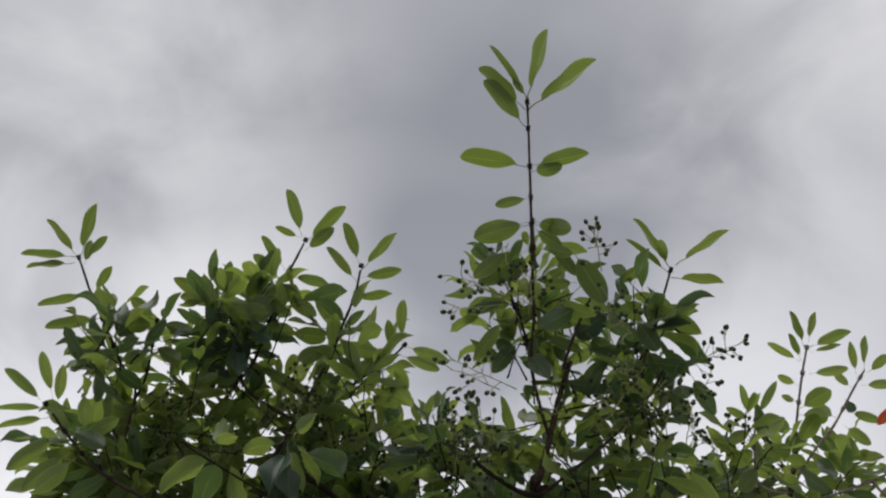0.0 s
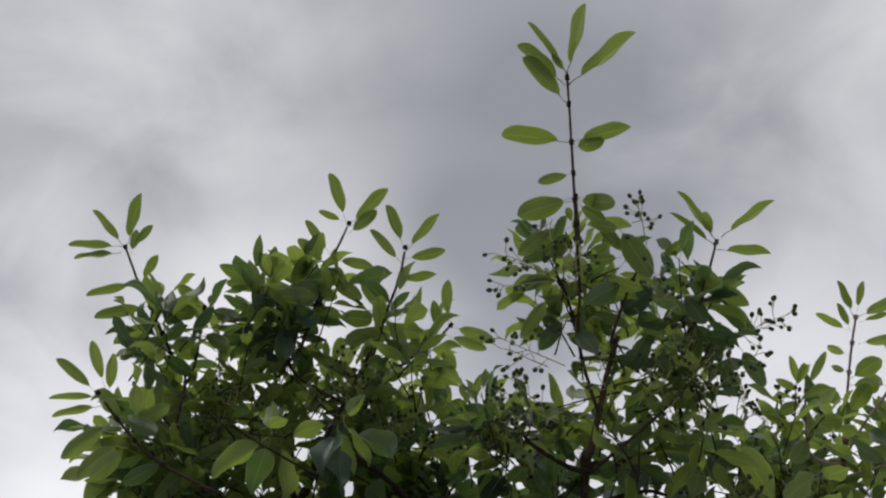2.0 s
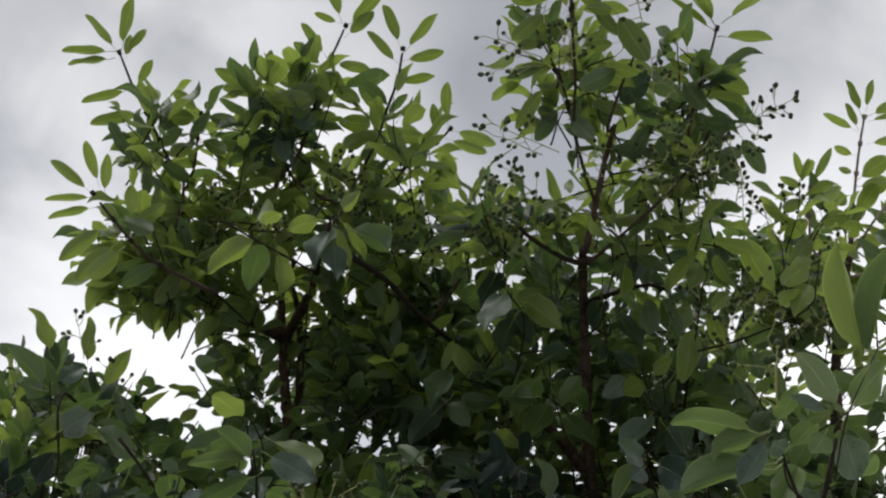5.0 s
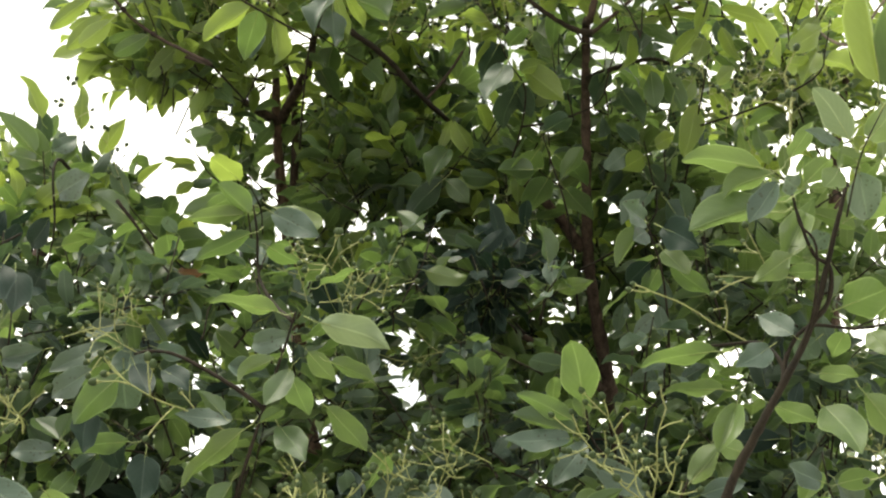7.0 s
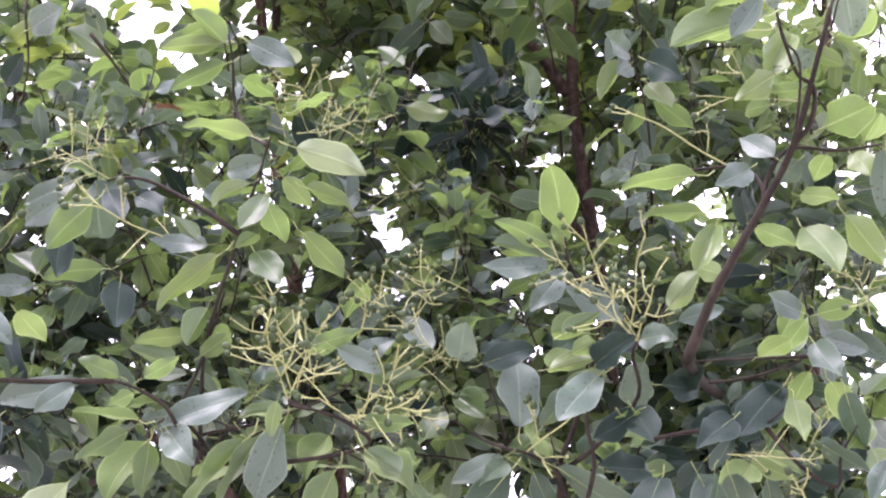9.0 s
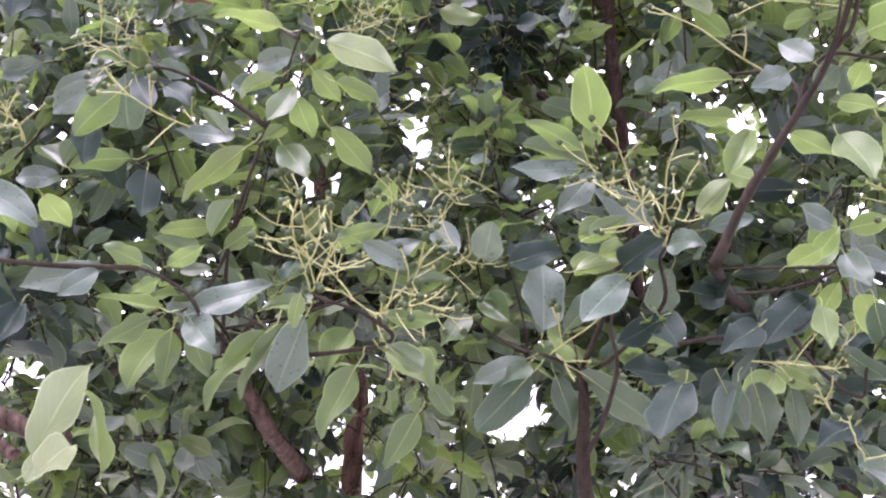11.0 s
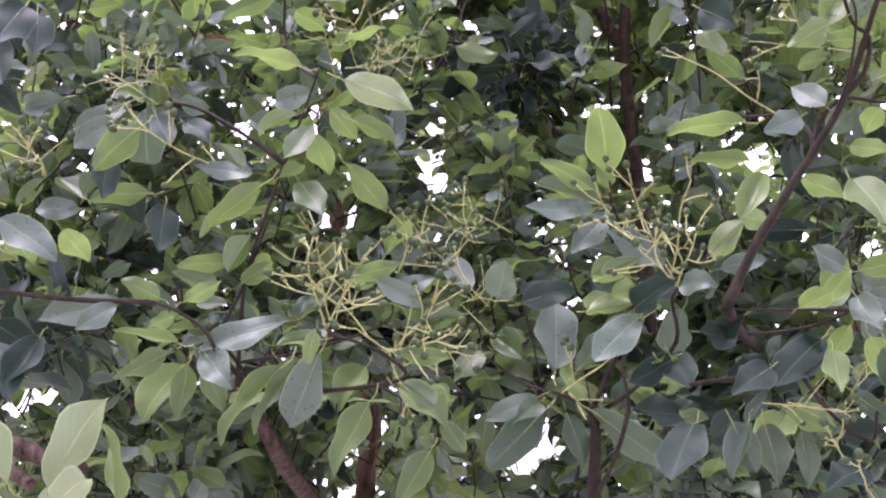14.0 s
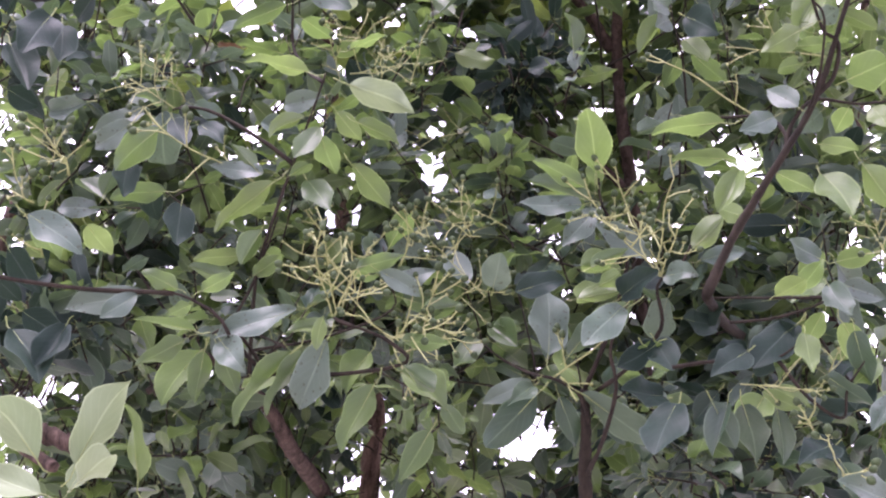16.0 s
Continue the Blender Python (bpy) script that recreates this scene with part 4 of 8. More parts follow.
spray(left_tree, [(-0.659, 2.166, 3.514), (-0.632, 2.191, 3.486), (-0.580, 2.233, 3.440), (-0.516, 2.261, 3.405), (-0.430, 2.289, 3.371)], .0036, [
    ((-0.673, 2.154, 3.528), (-0.762, 2.122, 3.593), 0.027, 35, "young"),
    ((-0.658, 2.145, 3.536), (-0.679, 2.069, 3.596), 0.027, 26, "young"),
    ((-0.662, 2.159, 3.522), (-0.774, 2.165, 3.522), 0.028, 11, "young"),
    ((-0.662, 2.171, 3.509), (-0.771, 2.199, 3.501), 0.028, 9, "young"),
    ((-0.644, 2.196, 3.482), (-0.756, 2.265, 3.444), 0.041, 38, "young"),
    ((-0.620, 2.219, 3.457), (-0.719, 2.279, 3.404), 0.045, 37, "young"),
    ((-0.609, 2.226, 3.448), (-0.673, 2.216, 3.362), 0.045, 64, "young"),
    ((-0.650, 2.158, 3.522), (-0.639, 2.100, 3.588), 0.027, 4, "young"),
    ((-0.627, 2.187, 3.490), (-0.542, 2.166, 3.434), 0.039, -69, "mature"),
    ((-0.594, 2.130, 3.547), (-0.591, 2.173, 3.487), 0.033, -15, "young"),
    ((-0.571, 2.137, 3.538), (-0.587, 2.232, 3.524), 0.039, -5, "young"),
    ((-0.534, 2.246, 3.422), (-0.624, 2.282, 3.391), 0.039, 46, "mature"),
    ((-0.604, 2.202, 3.473), (-0.523, 2.162, 3.500), 0.035, -41, "young")], 27, slim=True)
spray(left_tree, [(-0.174, 2.147, 3.989), (-0.196, 2.179, 3.957), (-0.221, 2.212, 3.926), (-0.246, 2.266, 3.871)], .0036, [
    ((-0.178, 2.140, 3.997), (-0.214, 2.056, 4.070), 0.034, -6, "fresh"),
    ((-0.182, 2.140, 3.997), (-0.240, 2.122, 4.014), 0.022, 18, "fresh"),
    ((-0.172, 2.147, 3.989), (-0.080, 2.095, 4.057), 0.044, 10, "fresh"),
    ((-0.174, 2.160, 3.975), (-0.106, 2.121, 4.014), 0.033, -37, "fresh"),
    ((-0.215, 2.193, 3.944), (-0.271, 2.141, 4.004), 0.034, 1, "fresh"),
    ((-0.221, 2.209, 3.928), (-0.288, 2.164, 3.967), 0.031, 32, "fresh"),
    ((-0.206, 2.200, 3.936), (-0.115, 2.209, 3.916), 0.030, -28, "fresh"),
    ((-0.202, 2.203, 3.933), (-0.181, 2.240, 3.874), 0.024, -4, "fresh"),
    ((-0.221, 2.229, 3.907), (-0.142, 2.247, 3.856), 0.039, -50, "fresh"),
    ((-0.227, 2.230, 3.907), (-0.287, 2.191, 3.804), 0.066, 82, "fresh")], 28, slim=True)
spray(left_tree, [(-0.044, 2.154, 3.915), (-0.057, 2.196, 3.872), (-0.084, 2.246, 3.823), (-0.108, 2.291, 3.778)], .0036, [
    ((-0.047, 2.147, 3.922), (-0.084, 2.077, 3.987), 0.032, -8, "fresh"),
    ((-0.042, 2.154, 3.915), (0.037, 2.103, 3.984), 0.037, 3, "fresh"),
    ((-0.051, 2.174, 3.895), (-0.123, 2.136, 3.967), 0.034, 8, "fresh"),
    ((-0.047, 2.167, 3.902), (0.049, 2.164, 3.926), 0.031, -36, "fresh"),
    ((-0.063, 2.201, 3.868), (0.028, 2.198, 3.884), 0.031, -16, "fresh"),
    ((-0.087, 2.255, 3.814), (-0.034, 2.210, 3.843), 0.024, -7, "mature"),
    ((-0.090, 2.255, 3.814), (-0.142, 2.193, 3.876), 0.037, 31, "fresh"),
    ((-0.102, 2.265, 3.805), (-0.196, 2.317, 3.864), 0.047, 60, "fresh"),
    ((-0.084, 2.229, 3.841), (-0.103, 2.296, 3.814), 0.032, 12, "young"),
    ((-0.102, 2.273, 3.796), (-0.173, 2.234, 3.713), 0.043, 74, "young")], 29, slim=True)
spray(left_tree, [(0.057, 2.298, 3.816), (0.026, 2.321, 3.796), (-0.038, 2.355, 3.765), (-0.114, 2.403, 3.720)], .0036, [
    ((0.053, 2.293, 3.822), (0.054, 2.211, 3.879), 0.031, 30, "fresh"),
    ((0.030, 2.309, 3.808), (0.020, 2.258, 3.859), 0.026, 8, "fresh"),
    ((0.058, 2.298, 3.816), (0.160, 2.313, 3.780), 0.035, -49, "young"),
    ((0.046, 2.313, 3.802), (0.139, 2.327, 3.769), 0.031, -50, "young"),
    ((0.025, 2.312, 3.805), (-0.103, 2.308, 3.816), 0.044, 50, "young"),
    ((0.013, 2.351, 3.765), (0.080, 2.424, 3.747), 0.041, -36, "young"),
    ((0.032, 2.325, 3.791), (0.069, 2.395, 3.766), 0.033, -23, "young"),
    ((0.000, 2.344, 3.773), (-0.040, 2.314, 3.848), 0.039, 40, "young"),
    ((-0.025, 2.372, 3.746), (0.046, 2.360, 3.658), 0.048, -70, "mature"),
    ((-0.038, 2.364, 3.755), (-0.103, 2.438, 3.780), 0.050, 48, "mature")], 30, slim=True)
# the last leaves carry the shade of a thick clump in their dark colour
spray(left_tree, [(-0.333, 2.187, 3.901), (-0.338, 2.227, 3.860), (-0.324, 2.275, 3.809), (-0.303, 2.345, 3.736)], .0036, [
    ((-0.338, 2.227, 3.860), (-0.461, 2.175, 3.900), 0.041, 47, "fresh"),
    ((-0.344, 2.223, 3.865), (-0.450, 2.223, 3.888), 0.036, 25, "fresh"),
    ((-0.312, 2.231, 3.855), (-0.227, 2.285, 3.978), 0.067, -76, "fresh"),
    ((-0.351, 2.215, 3.874), (-0.337, 2.164, 3.945), 0.030, -5, "fresh"),
    ((-0.338, 2.214, 3.874), (-0.379, 2.173, 3.939), 0.031, 29, "fresh"),
    ((-0.306, 2.221, 3.864), (-0.252, 2.120, 3.874), 0.043, -20, "fresh"),
    ((-0.331, 2.240, 3.846), (-0.427, 2.314, 3.857), 0.047, 41, "mature"),
    ((-0.318, 2.248, 3.837), (-0.249, 2.368, 3.855), 0.054, -39, "mature"),
    ((-0.343, 2.258, 3.828), (-0.398, 2.367, 3.785), 0.050, 16, "mature"),
    ((-0.312, 2.266, 3.818), (-0.366, 2.402, 3.830), 0.050, 18, "dark"),
    ((-0.306, 2.252, 3.832), (-0.235, 2.208, 3.754), 0.047, -76, "dark"),
    ((-0.324, 2.275, 3.809), (-0.302, 2.266, 3.698), 0.043, 71, "dark"),
    ((-0.325, 2.249, 3.837), (-0.380, 2.192, 3.803), 0.054, 55, "dark")], 31, slim=True)
spray(left_tree, [(-0.501, 2.268, 3.858), (-0.511, 2.308, 3.817), (-0.520, 2.349, 3.776)], .003, [
    ((-0.501, 2.270, 3.856), (-0.555, 2.213, 3.871), 0.033, 41, "fresh"),
    ((-0.504, 2.277, 3.849), (-0.557, 2.228, 3.806), 0.041, 62, "fresh"),
    ((-0.499, 2.272, 3.854), (-0.414, 2.242, 3.796), 0.037, -63, "fresh"),
    ((-0.494, 2.267, 3.858), (-0.478, 2.270, 3.895), 0.024, -69, "fresh"),
    ((-0.511, 2.308, 3.817), (-0.438, 2.285, 3.750), 0.037, -72, "young"),
    ((-0.508, 2.317, 3.808), (-0.560, 2.279, 3.743), 0.039, 73, "young")], 32, slim=True)
spray(left_tree, [(0.095, 2.335, 3.632), (0.100, 2.374, 3.592), (0.085, 2.435, 3.530)], .003, [
    ((0.095, 2.343, 3.623), (0.123, 2.284, 3.666), 0.021, -23, "young"),
    ((0.095, 2.341, 3.626), (0.074, 2.320, 3.663), 0.017, 34, "young"),
    ((0.083, 2.366, 3.601), (0.158, 2.354, 3.612), 0.027, -53, "young"),
    ((0.100, 2.382, 3.583), (0.113, 2.411, 3.531), 0.021, -18, "young"),
    ((0.092, 2.357, 3.610), (0.041, 2.412, 3.627), 0.027, 51, "young"),
    ((0.065, 2.384, 3.584), (0.058, 2.485, 3.540), 0.040, 6, "young"),
    ((0.090, 2.365, 3.601), (0.154, 2.404, 3.600), 0.032, -48, "young")], 33, slim=True)
spray(right_tree, [(0.997, 2.318, 3.845), (0.988, 2.360, 3.803), (0.979, 2.415, 3.746), (0.971, 2.489, 3.670), (0.966, 2.554, 3.604)], .0036, [
    ((0.992, 2.318, 3.846), (0.957, 2.265, 3.911), 0.032, -42, "fresh"),
    ((1.000, 2.310, 3.854), (1.016, 2.261, 3.906), 0.022, 1, "fresh"),
    ((0.985, 2.340, 3.824), (0.955, 2.299, 3.871), 0.024, -22, "fresh"),
    ((0.982, 2.342, 3.822), (0.902, 2.309, 3.849), 0.023, 20, "young"),
    ((1.003, 2.318, 3.845), (1.106, 2.299, 3.878), 0.037, -17, "fresh"),
    ((1.005, 2.326, 3.836), (1.074, 2.300, 3.840), 0.018, -21, "young"),
    ((1.001, 2.361, 3.800), (1.090, 2.335, 3.798), 0.027, -53, "young"),
    ((0.978, 2.381, 3.782), (0.926, 2.356, 3.790), 0.022, 39, "young"),
    ((0.976, 2.408, 3.754), (0.952, 2.431, 3.791), 0.018, 78, "young"),
    ((0.979, 2.420, 3.741), (1.019, 2.302, 3.708), 0.049, -53, "young"),
    ((0.979, 2.429, 3.732), (1.022, 2.362, 3.681), 0.045, -71, "young"),
    ((0.975, 2.480, 3.680), (1.002, 2.362, 3.682), 0.047, -39, "young"),
    ((0.971, 2.462, 3.699), (0.926, 2.478, 3.759), 0.040, 66, "young"),
    ((0.971, 2.489, 3.670), (0.916, 2.532, 3.717), 0.043, 67, "young"),
    ((0.972, 2.517, 3.642), (1.067, 2.569, 3.679), 0.045, -60, "young")], 34, slim=True)
spray(right_tree, [(1.132, 2.348, 3.804), (1.107, 2.382, 3.772), (1.062, 2.444, 3.711), (1.017, 2.487, 3.669), (0.979, 2.535, 3.623)], .0036, [
    ((1.114, 2.358, 3.796), (1.100, 2.310, 3.859), 0.022, -7, "young"),
    ((1.132, 2.348, 3.804), (1.136, 2.299, 3.868), 0.027, 28, "fresh"),
    ((1.104, 2.380, 3.774), (1.063, 2.364, 3.811), 0.022, 35, "young"),
    ((1.140, 2.353, 3.799), (1.174, 2.296, 3.807), 0.027, -46, "young"),
    ((1.127, 2.374, 3.779), (1.207, 2.370, 3.781), 0.027, -52, "young"),
    ((1.095, 2.417, 3.736), (1.168, 2.418, 3.707), 0.027, -48, "young"),
    ((1.085, 2.440, 3.713), (1.154, 2.475, 3.682), 0.031, -34, "young"),
    ((1.056, 2.453, 3.702), (1.152, 2.547, 3.704), 0.045, -30, "young"),
    ((1.043, 2.476, 3.678), (1.130, 2.588, 3.680), 0.047, -22, "young"),
    ((1.012, 2.528, 3.627), (1.095, 2.527, 3.600), 0.036, -52, "young"),
    ((1.088, 2.396, 3.758), (1.118, 2.441, 3.751), 0.027, 168, "waxy"),
    ((1.069, 2.429, 3.725), (1.041, 2.475, 3.793), 0.036, -89, "young")], 35, slim=True)
spray(right_tree, [(0.816, 2.263, 3.584), (0.815, 2.299, 3.547), (0.822, 2.349, 3.494)], .003, [
    ((0.805, 2.258, 3.589), (0.779, 2.199, 3.638), 0.021, -17, "young"),
    ((0.820, 2.254, 3.593), (0.863, 2.206, 3.654), 0.022, -46, "young"),
    ((0.808, 2.261, 3.587), (0.756, 2.256, 3.618), 0.021, 48, "young"),
    ((0.814, 2.273, 3.573), (0.745, 2.247, 3.524), 0.031, 74, "young"),
    ((0.820, 2.281, 3.565), (0.902, 2.308, 3.631), 0.037, -77, "young"),
    ((0.821, 2.298, 3.547), (0.773, 2.374, 3.540), 0.039, 47, "young"),
    ((0.827, 2.307, 3.538), (0.873, 2.246, 3.496), 0.042, -69, "young"),
    ((0.828, 2.324, 3.520), (0.768, 2.313, 3.440), 0.042, 89, "young")], 36, slim=True)
spray(right_tree, [(1.182, 2.324, 3.711), (1.196, 2.377, 3.655), (1.197, 2.430, 3.600)], .003, [
    ((1.185, 2.337, 3.697), (1.144, 2.393, 3.680), 0.028, 48, "red")], 37, slim=True)
spray(right_tree, [(1.185, 2.449, 3.582), (1.199, 2.502, 3.526)], .003, [
    ((1.183, 2.458, 3.573), (1.136, 2.423, 3.594), 0.022, 28, "young"),
    ((1.183, 2.467, 3.563), (1.163, 2.533, 3.577), 0.026, 55, "young")], 38, slim=True)
panicle(right_tree, (0.767, 2.377, 3.498), (0.718, 2.287, 3.537), 12, 0.037, 0.0039, 39)
panicle(right_tree, (0.827, 2.340, 3.532), (0.790, 2.258, 3.562), 8, 0.032, 0.0039, 40)
spray(low_tree, [(-0.747, 2.324, 3.186), (-0.747, 2.376, 3.113), (-0.767, 2.457, 3.000), (-0.788, 2.532, 2.895)], .0025, [
    ((-0.737, 2.299, 3.222), (-0.785, 2.230, 3.301), 0.041, 6, "young"),
    ((-0.745, 2.328, 3.182), (-0.698, 2.366, 3.253), 0.042, 89, "waxy"),
    ((-0.674, 2.313, 3.203), (-0.669, 2.259, 3.297), 0.032, -18, "young"),
    ((-0.747, 2.337, 3.168), (-0.844, 2.403, 3.240), 0.050, 51, "mature"),
    ((-0.748, 2.350, 3.150), (-0.701, 2.426, 3.169), 0.044, -60, "mature"),
    ((-0.751, 2.363, 3.131), (-0.783, 2.327, 3.059), 0.042, -85, "mature"),
    ((-0.745, 2.338, 3.168), (-0.829, 2.263, 3.241), 0.043, 25, "mature"),
    ((-0.738, 2.396, 3.086), (-0.690, 2.380, 3.012), 0.041, 54, "mature"),
    ((-0.756, 2.415, 3.059), (-0.794, 2.358, 3.014), 0.042, 80, "mature"),
    ((-0.746, 2.364, 3.131), (-0.643, 2.326, 3.158), 0.046, -13, "mature")], 41)
spray(low_tree, [(-0.587, 2.385, 3.102), (-0.532, 2.425, 3.046), (-0.489, 2.455, 3.005), (-0.428, 2.485, 2.963)], .0025, [
    ((-0.647, 2.339, 3.166), (-0.580, 2.279, 3.232), 0.038, -9, "young"),
    ((-0.581, 2.385, 3.102), (-0.628, 2.373, 3.188), 0.039, 62, "mature"),
    ((-0.573, 2.369, 3.124), (-0.506, 2.321, 3.158), 0.030, 14, "young"),
    ((-0.581, 2.392, 3.093), (-0.642, 2.335, 3.098), 0.042, 55, "mature"),
    ((-0.565, 2.399, 3.083), (-0.514, 2.471, 3.125), 0.040, -55, "mature"),
    ((-0.554, 2.412, 3.065), (-0.594, 2.351, 2.993), 0.049, -73, "mature"),
    ((-0.516, 2.432, 3.037), (-0.414, 2.365, 3.009), 0.052, -38, "mature"),
    ((-0.505, 2.445, 3.018), (-0.532, 2.398, 2.932), 0.049, -52, "mature")], 42)
spray(low_tree, [(-0.470, 2.357, 3.228), (-0.441, 2.388, 3.186), (-0.408, 2.415, 3.148)], .002, [
    ((-0.441, 2.384, 3.190), (-0.526, 2.388, 3.211), 0.028, 4, "young"),
    ((-0.443, 2.392, 3.179), (-0.514, 2.398, 3.188), 0.025, 13, "young"),
    ((-0.455, 2.401, 3.167), (-0.498, 2.403, 3.134), 0.026, 43, "young"),
    ((-0.413, 2.345, 3.246), (-0.453, 2.310, 3.203), 0.045, 77, "mature"),
    ((-0.465, 2.361, 3.223), (-0.481, 2.351, 3.235), 0.010, 35, "young")], 43)
panicle(low_tree, (-0.587, 2.355, 3.109), (-0.609, 2.267, 3.165), 7, 0.037, 0.0038, 44)
panicle(low_tree, (-0.674, 2.283, 3.210), (-0.672, 2.212, 3.241), 7, 0.037, 0.0038, 45)
panicle(low_tree, (-0.593, 2.516, 2.883), (-0.626, 2.435, 2.929), 14, 0.046, 0.0038, 46)
spray(left_tree, [(-0.291, 2.210, 2.918), (-0.295, 2.181, 2.960), (-0.320, 2.160, 2.989), (-0.303, 2.251, 2.861)], .002, [
    ((-0.315, 2.160, 2.989), (-0.368, 2.063, 2.983), 0.049, 19, "young"),
    ((-0.295, 2.181, 2.960), (-0.431, 2.180, 2.945), 0.052, 28, "mature"),
    ((-0.290, 2.175, 2.968), (-0.191, 2.133, 2.872), 0.053, -72, "young"),
    ((-0.285, 2.181, 2.960), (-0.350, 2.235, 2.981), 0.039, 33, "mature"),
    ((-0.280, 2.169, 2.976), (-0.326, 2.201, 2.991), 0.031, -120, "waxy")], 47)
spray(left_tree, [(-0.168, 2.074, 3.403), (-0.185, 2.096, 3.373), (-0.209, 2.133, 3.320)], .002, [
    ((-0.174, 2.083, 3.390), (-0.143, 2.139, 3.302), 0.036, 21, "young"),
    ((-0.163, 2.077, 3.399), (-0.114, 2.142, 3.324), 0.034, 13, "young"),
    ((-0.174, 2.089, 3.381), (-0.199, 2.062, 3.250), 0.065, -29, "dark"),
    ((-0.185, 2.083, 3.390), (-0.257, 2.066, 3.350), 0.040, 34, "young"),
    ((-0.163, 2.077, 3.399), (-0.121, 2.083, 3.460), 0.032, -56, "young"),
    ((-0.153, 2.090, 3.381), (-0.065, 2.082, 3.303), 0.056, -28, "mature"),
    ((-0.175, 2.102, 3.364), (-0.160, 2.093, 3.247), 0.055, 25, "dark")], 48)
spray(left_tree, [(-0.272, 2.097, 3.370), (-0.337, 2.093, 3.375), (-0.381, 2.083, 3.389)], .002, [
    ((-0.305, 2.097, 3.370), (-0.417, 2.148, 3.310), 0.049, 7, "young"),
    ((-0.305, 2.097, 3.370), (-0.349, 2.212, 3.315), 0.055, -9, "mature"),
    ((-0.283, 2.097, 3.370), (-0.286, 2.169, 3.267), 0.038, 30, "young"),
    ((-0.305, 2.094, 3.374), (-0.305, 2.101, 3.460), 0.037, -25, "young"),
    ((-0.321, 2.087, 3.384), (-0.266, 2.036, 3.367), 0.031, -16, "young")], 49)
spray(right_tree, [(0.549, 1.611, 2.617), (0.523, 1.652, 2.534), (0.505, 1.682, 2.474), (0.483, 1.706, 2.426), (0.443, 1.737, 2.363), (0.414, 1.760, 2.318), (0.388, 1.782, 2.274), (0.359, 1.813, 2.210)], .0058, [
    ((0.477, 1.625, 2.589), (0.341, 1.623, 2.557), 0.038, 16, "fresh"),
    ((0.541, 1.635, 2.569), (0.574, 1.548, 2.558), 0.045, -49, "fresh"),
    ((0.522, 1.685, 2.467), (0.565, 1.585, 2.445), 0.056, -58, "fresh"),
    ((0.483, 1.701, 2.436), (0.442, 1.740, 2.492), 0.038, -67, "waxy"),
    ((0.511, 1.698, 2.442), (0.490, 1.772, 2.444), 0.039, -133, "waxy"),
    ((0.451, 1.703, 2.433), (0.384, 1.661, 2.378), 0.038, -84, "waxy"),
    ((0.436, 1.736, 2.366), (0.513, 1.789, 2.358), 0.036, -25, "fresh", ELLIPSE),
    ((0.500, 1.733, 2.371), (0.525, 1.674, 2.267), 0.058, 29, "fresh", ELLIPSE),
    ((0.550, 1.724, 2.388), (0.596, 1.720, 2.294), 0.046, -55, "fresh"),
    ((0.493, 1.719, 2.399), (0.564, 1.749, 2.404), 0.034, -22, "fresh"),
    ((0.404, 1.731, 2.376), (0.363, 1.722, 2.291), 0.038, -68, "fresh"),
    ((0.413, 1.766, 2.305), (0.377, 1.804, 2.340), 0.030, 84, "fresh"),
    ((0.614, 1.685, 2.466), (0.611, 1.741, 2.374), 0.039, -149, "waxy"),
    ((0.455, 1.665, 2.509), (0.511, 1.679, 2.614), 0.043, 72, "fresh"),
    ((0.459, 1.663, 2.513), (0.497, 1.626, 2.492), 0.026, -41, "fresh")], 50, link=False)
spray(right_tree, [(0.474, 1.611, 2.618), (0.484, 1.630, 2.579), (0.502, 1.652, 2.534), (0.523, 1.660, 2.518)], .003, [
    ((0.453, 1.621, 2.599), (0.503, 1.653, 2.631), 0.022, -57, "fresh"),
    ((0.484, 1.627, 2.586), (0.439, 1.658, 2.600), 0.025, 48, "fresh"),
    ((0.488, 1.649, 2.541), (0.413, 1.632, 2.481), 0.037, 65, "fresh"),
    ((0.495, 1.649, 2.541), (0.513, 1.609, 2.539), 0.030, 132, "waxy"),
    ((0.495, 1.655, 2.528), (0.472, 1.697, 2.565), 0.026, 64, "fresh")], 51)
spray(right_tree, [(0.618, 1.717, 2.468), (0.560, 1.721, 2.461), (0.502, 1.720, 2.465)], .003, [
    ((0.589, 1.719, 2.464), (0.598, 1.649, 2.473), 0.037, -36, "fresh"),
    ((0.552, 1.720, 2.463), (0.545, 1.786, 2.453), 0.031, 23, "fresh"),
    ((0.574, 1.720, 2.462), (0.582, 1.678, 2.401), 0.036, 38, "fresh"),
    ((0.614, 1.717, 2.468), (0.659, 1.762, 2.456), 0.037, -29, "fresh")], 52)
spray(right_tree, [(0.575, 1.433, 2.653), (0.547, 1.464, 2.609), (0.526, 1.492, 2.570), (0.511, 1.532, 2.514)], .001, [
    ((0.555, 1.457, 2.620), (0.523, 1.362, 2.752), 0.05, 32, "young"),
    ((0.548, 1.460, 2.614), (0.594, 1.370, 2.752), 0.060, -0, "fresh"),
    ((0.526, 1.488, 2.576), (0.472, 1.451, 2.648), 0.040, 3, "pale"),
    ((0.512, 1.484, 2.581), (0.454, 1.458, 2.590), 0.020, -106, "waxy"),
    ((0.522, 1.492, 2.570), (0.557, 1.587, 2.544), 0.050, 159, "waxy"),
    ((0.505, 1.496, 2.565), (0.476, 1.488, 2.528), 0.035, -86, "fresh"),
    ((0.526, 1.484, 2.581), (0.600, 1.494, 2.661), 0.044, -63, "fresh")], 53, link=False)
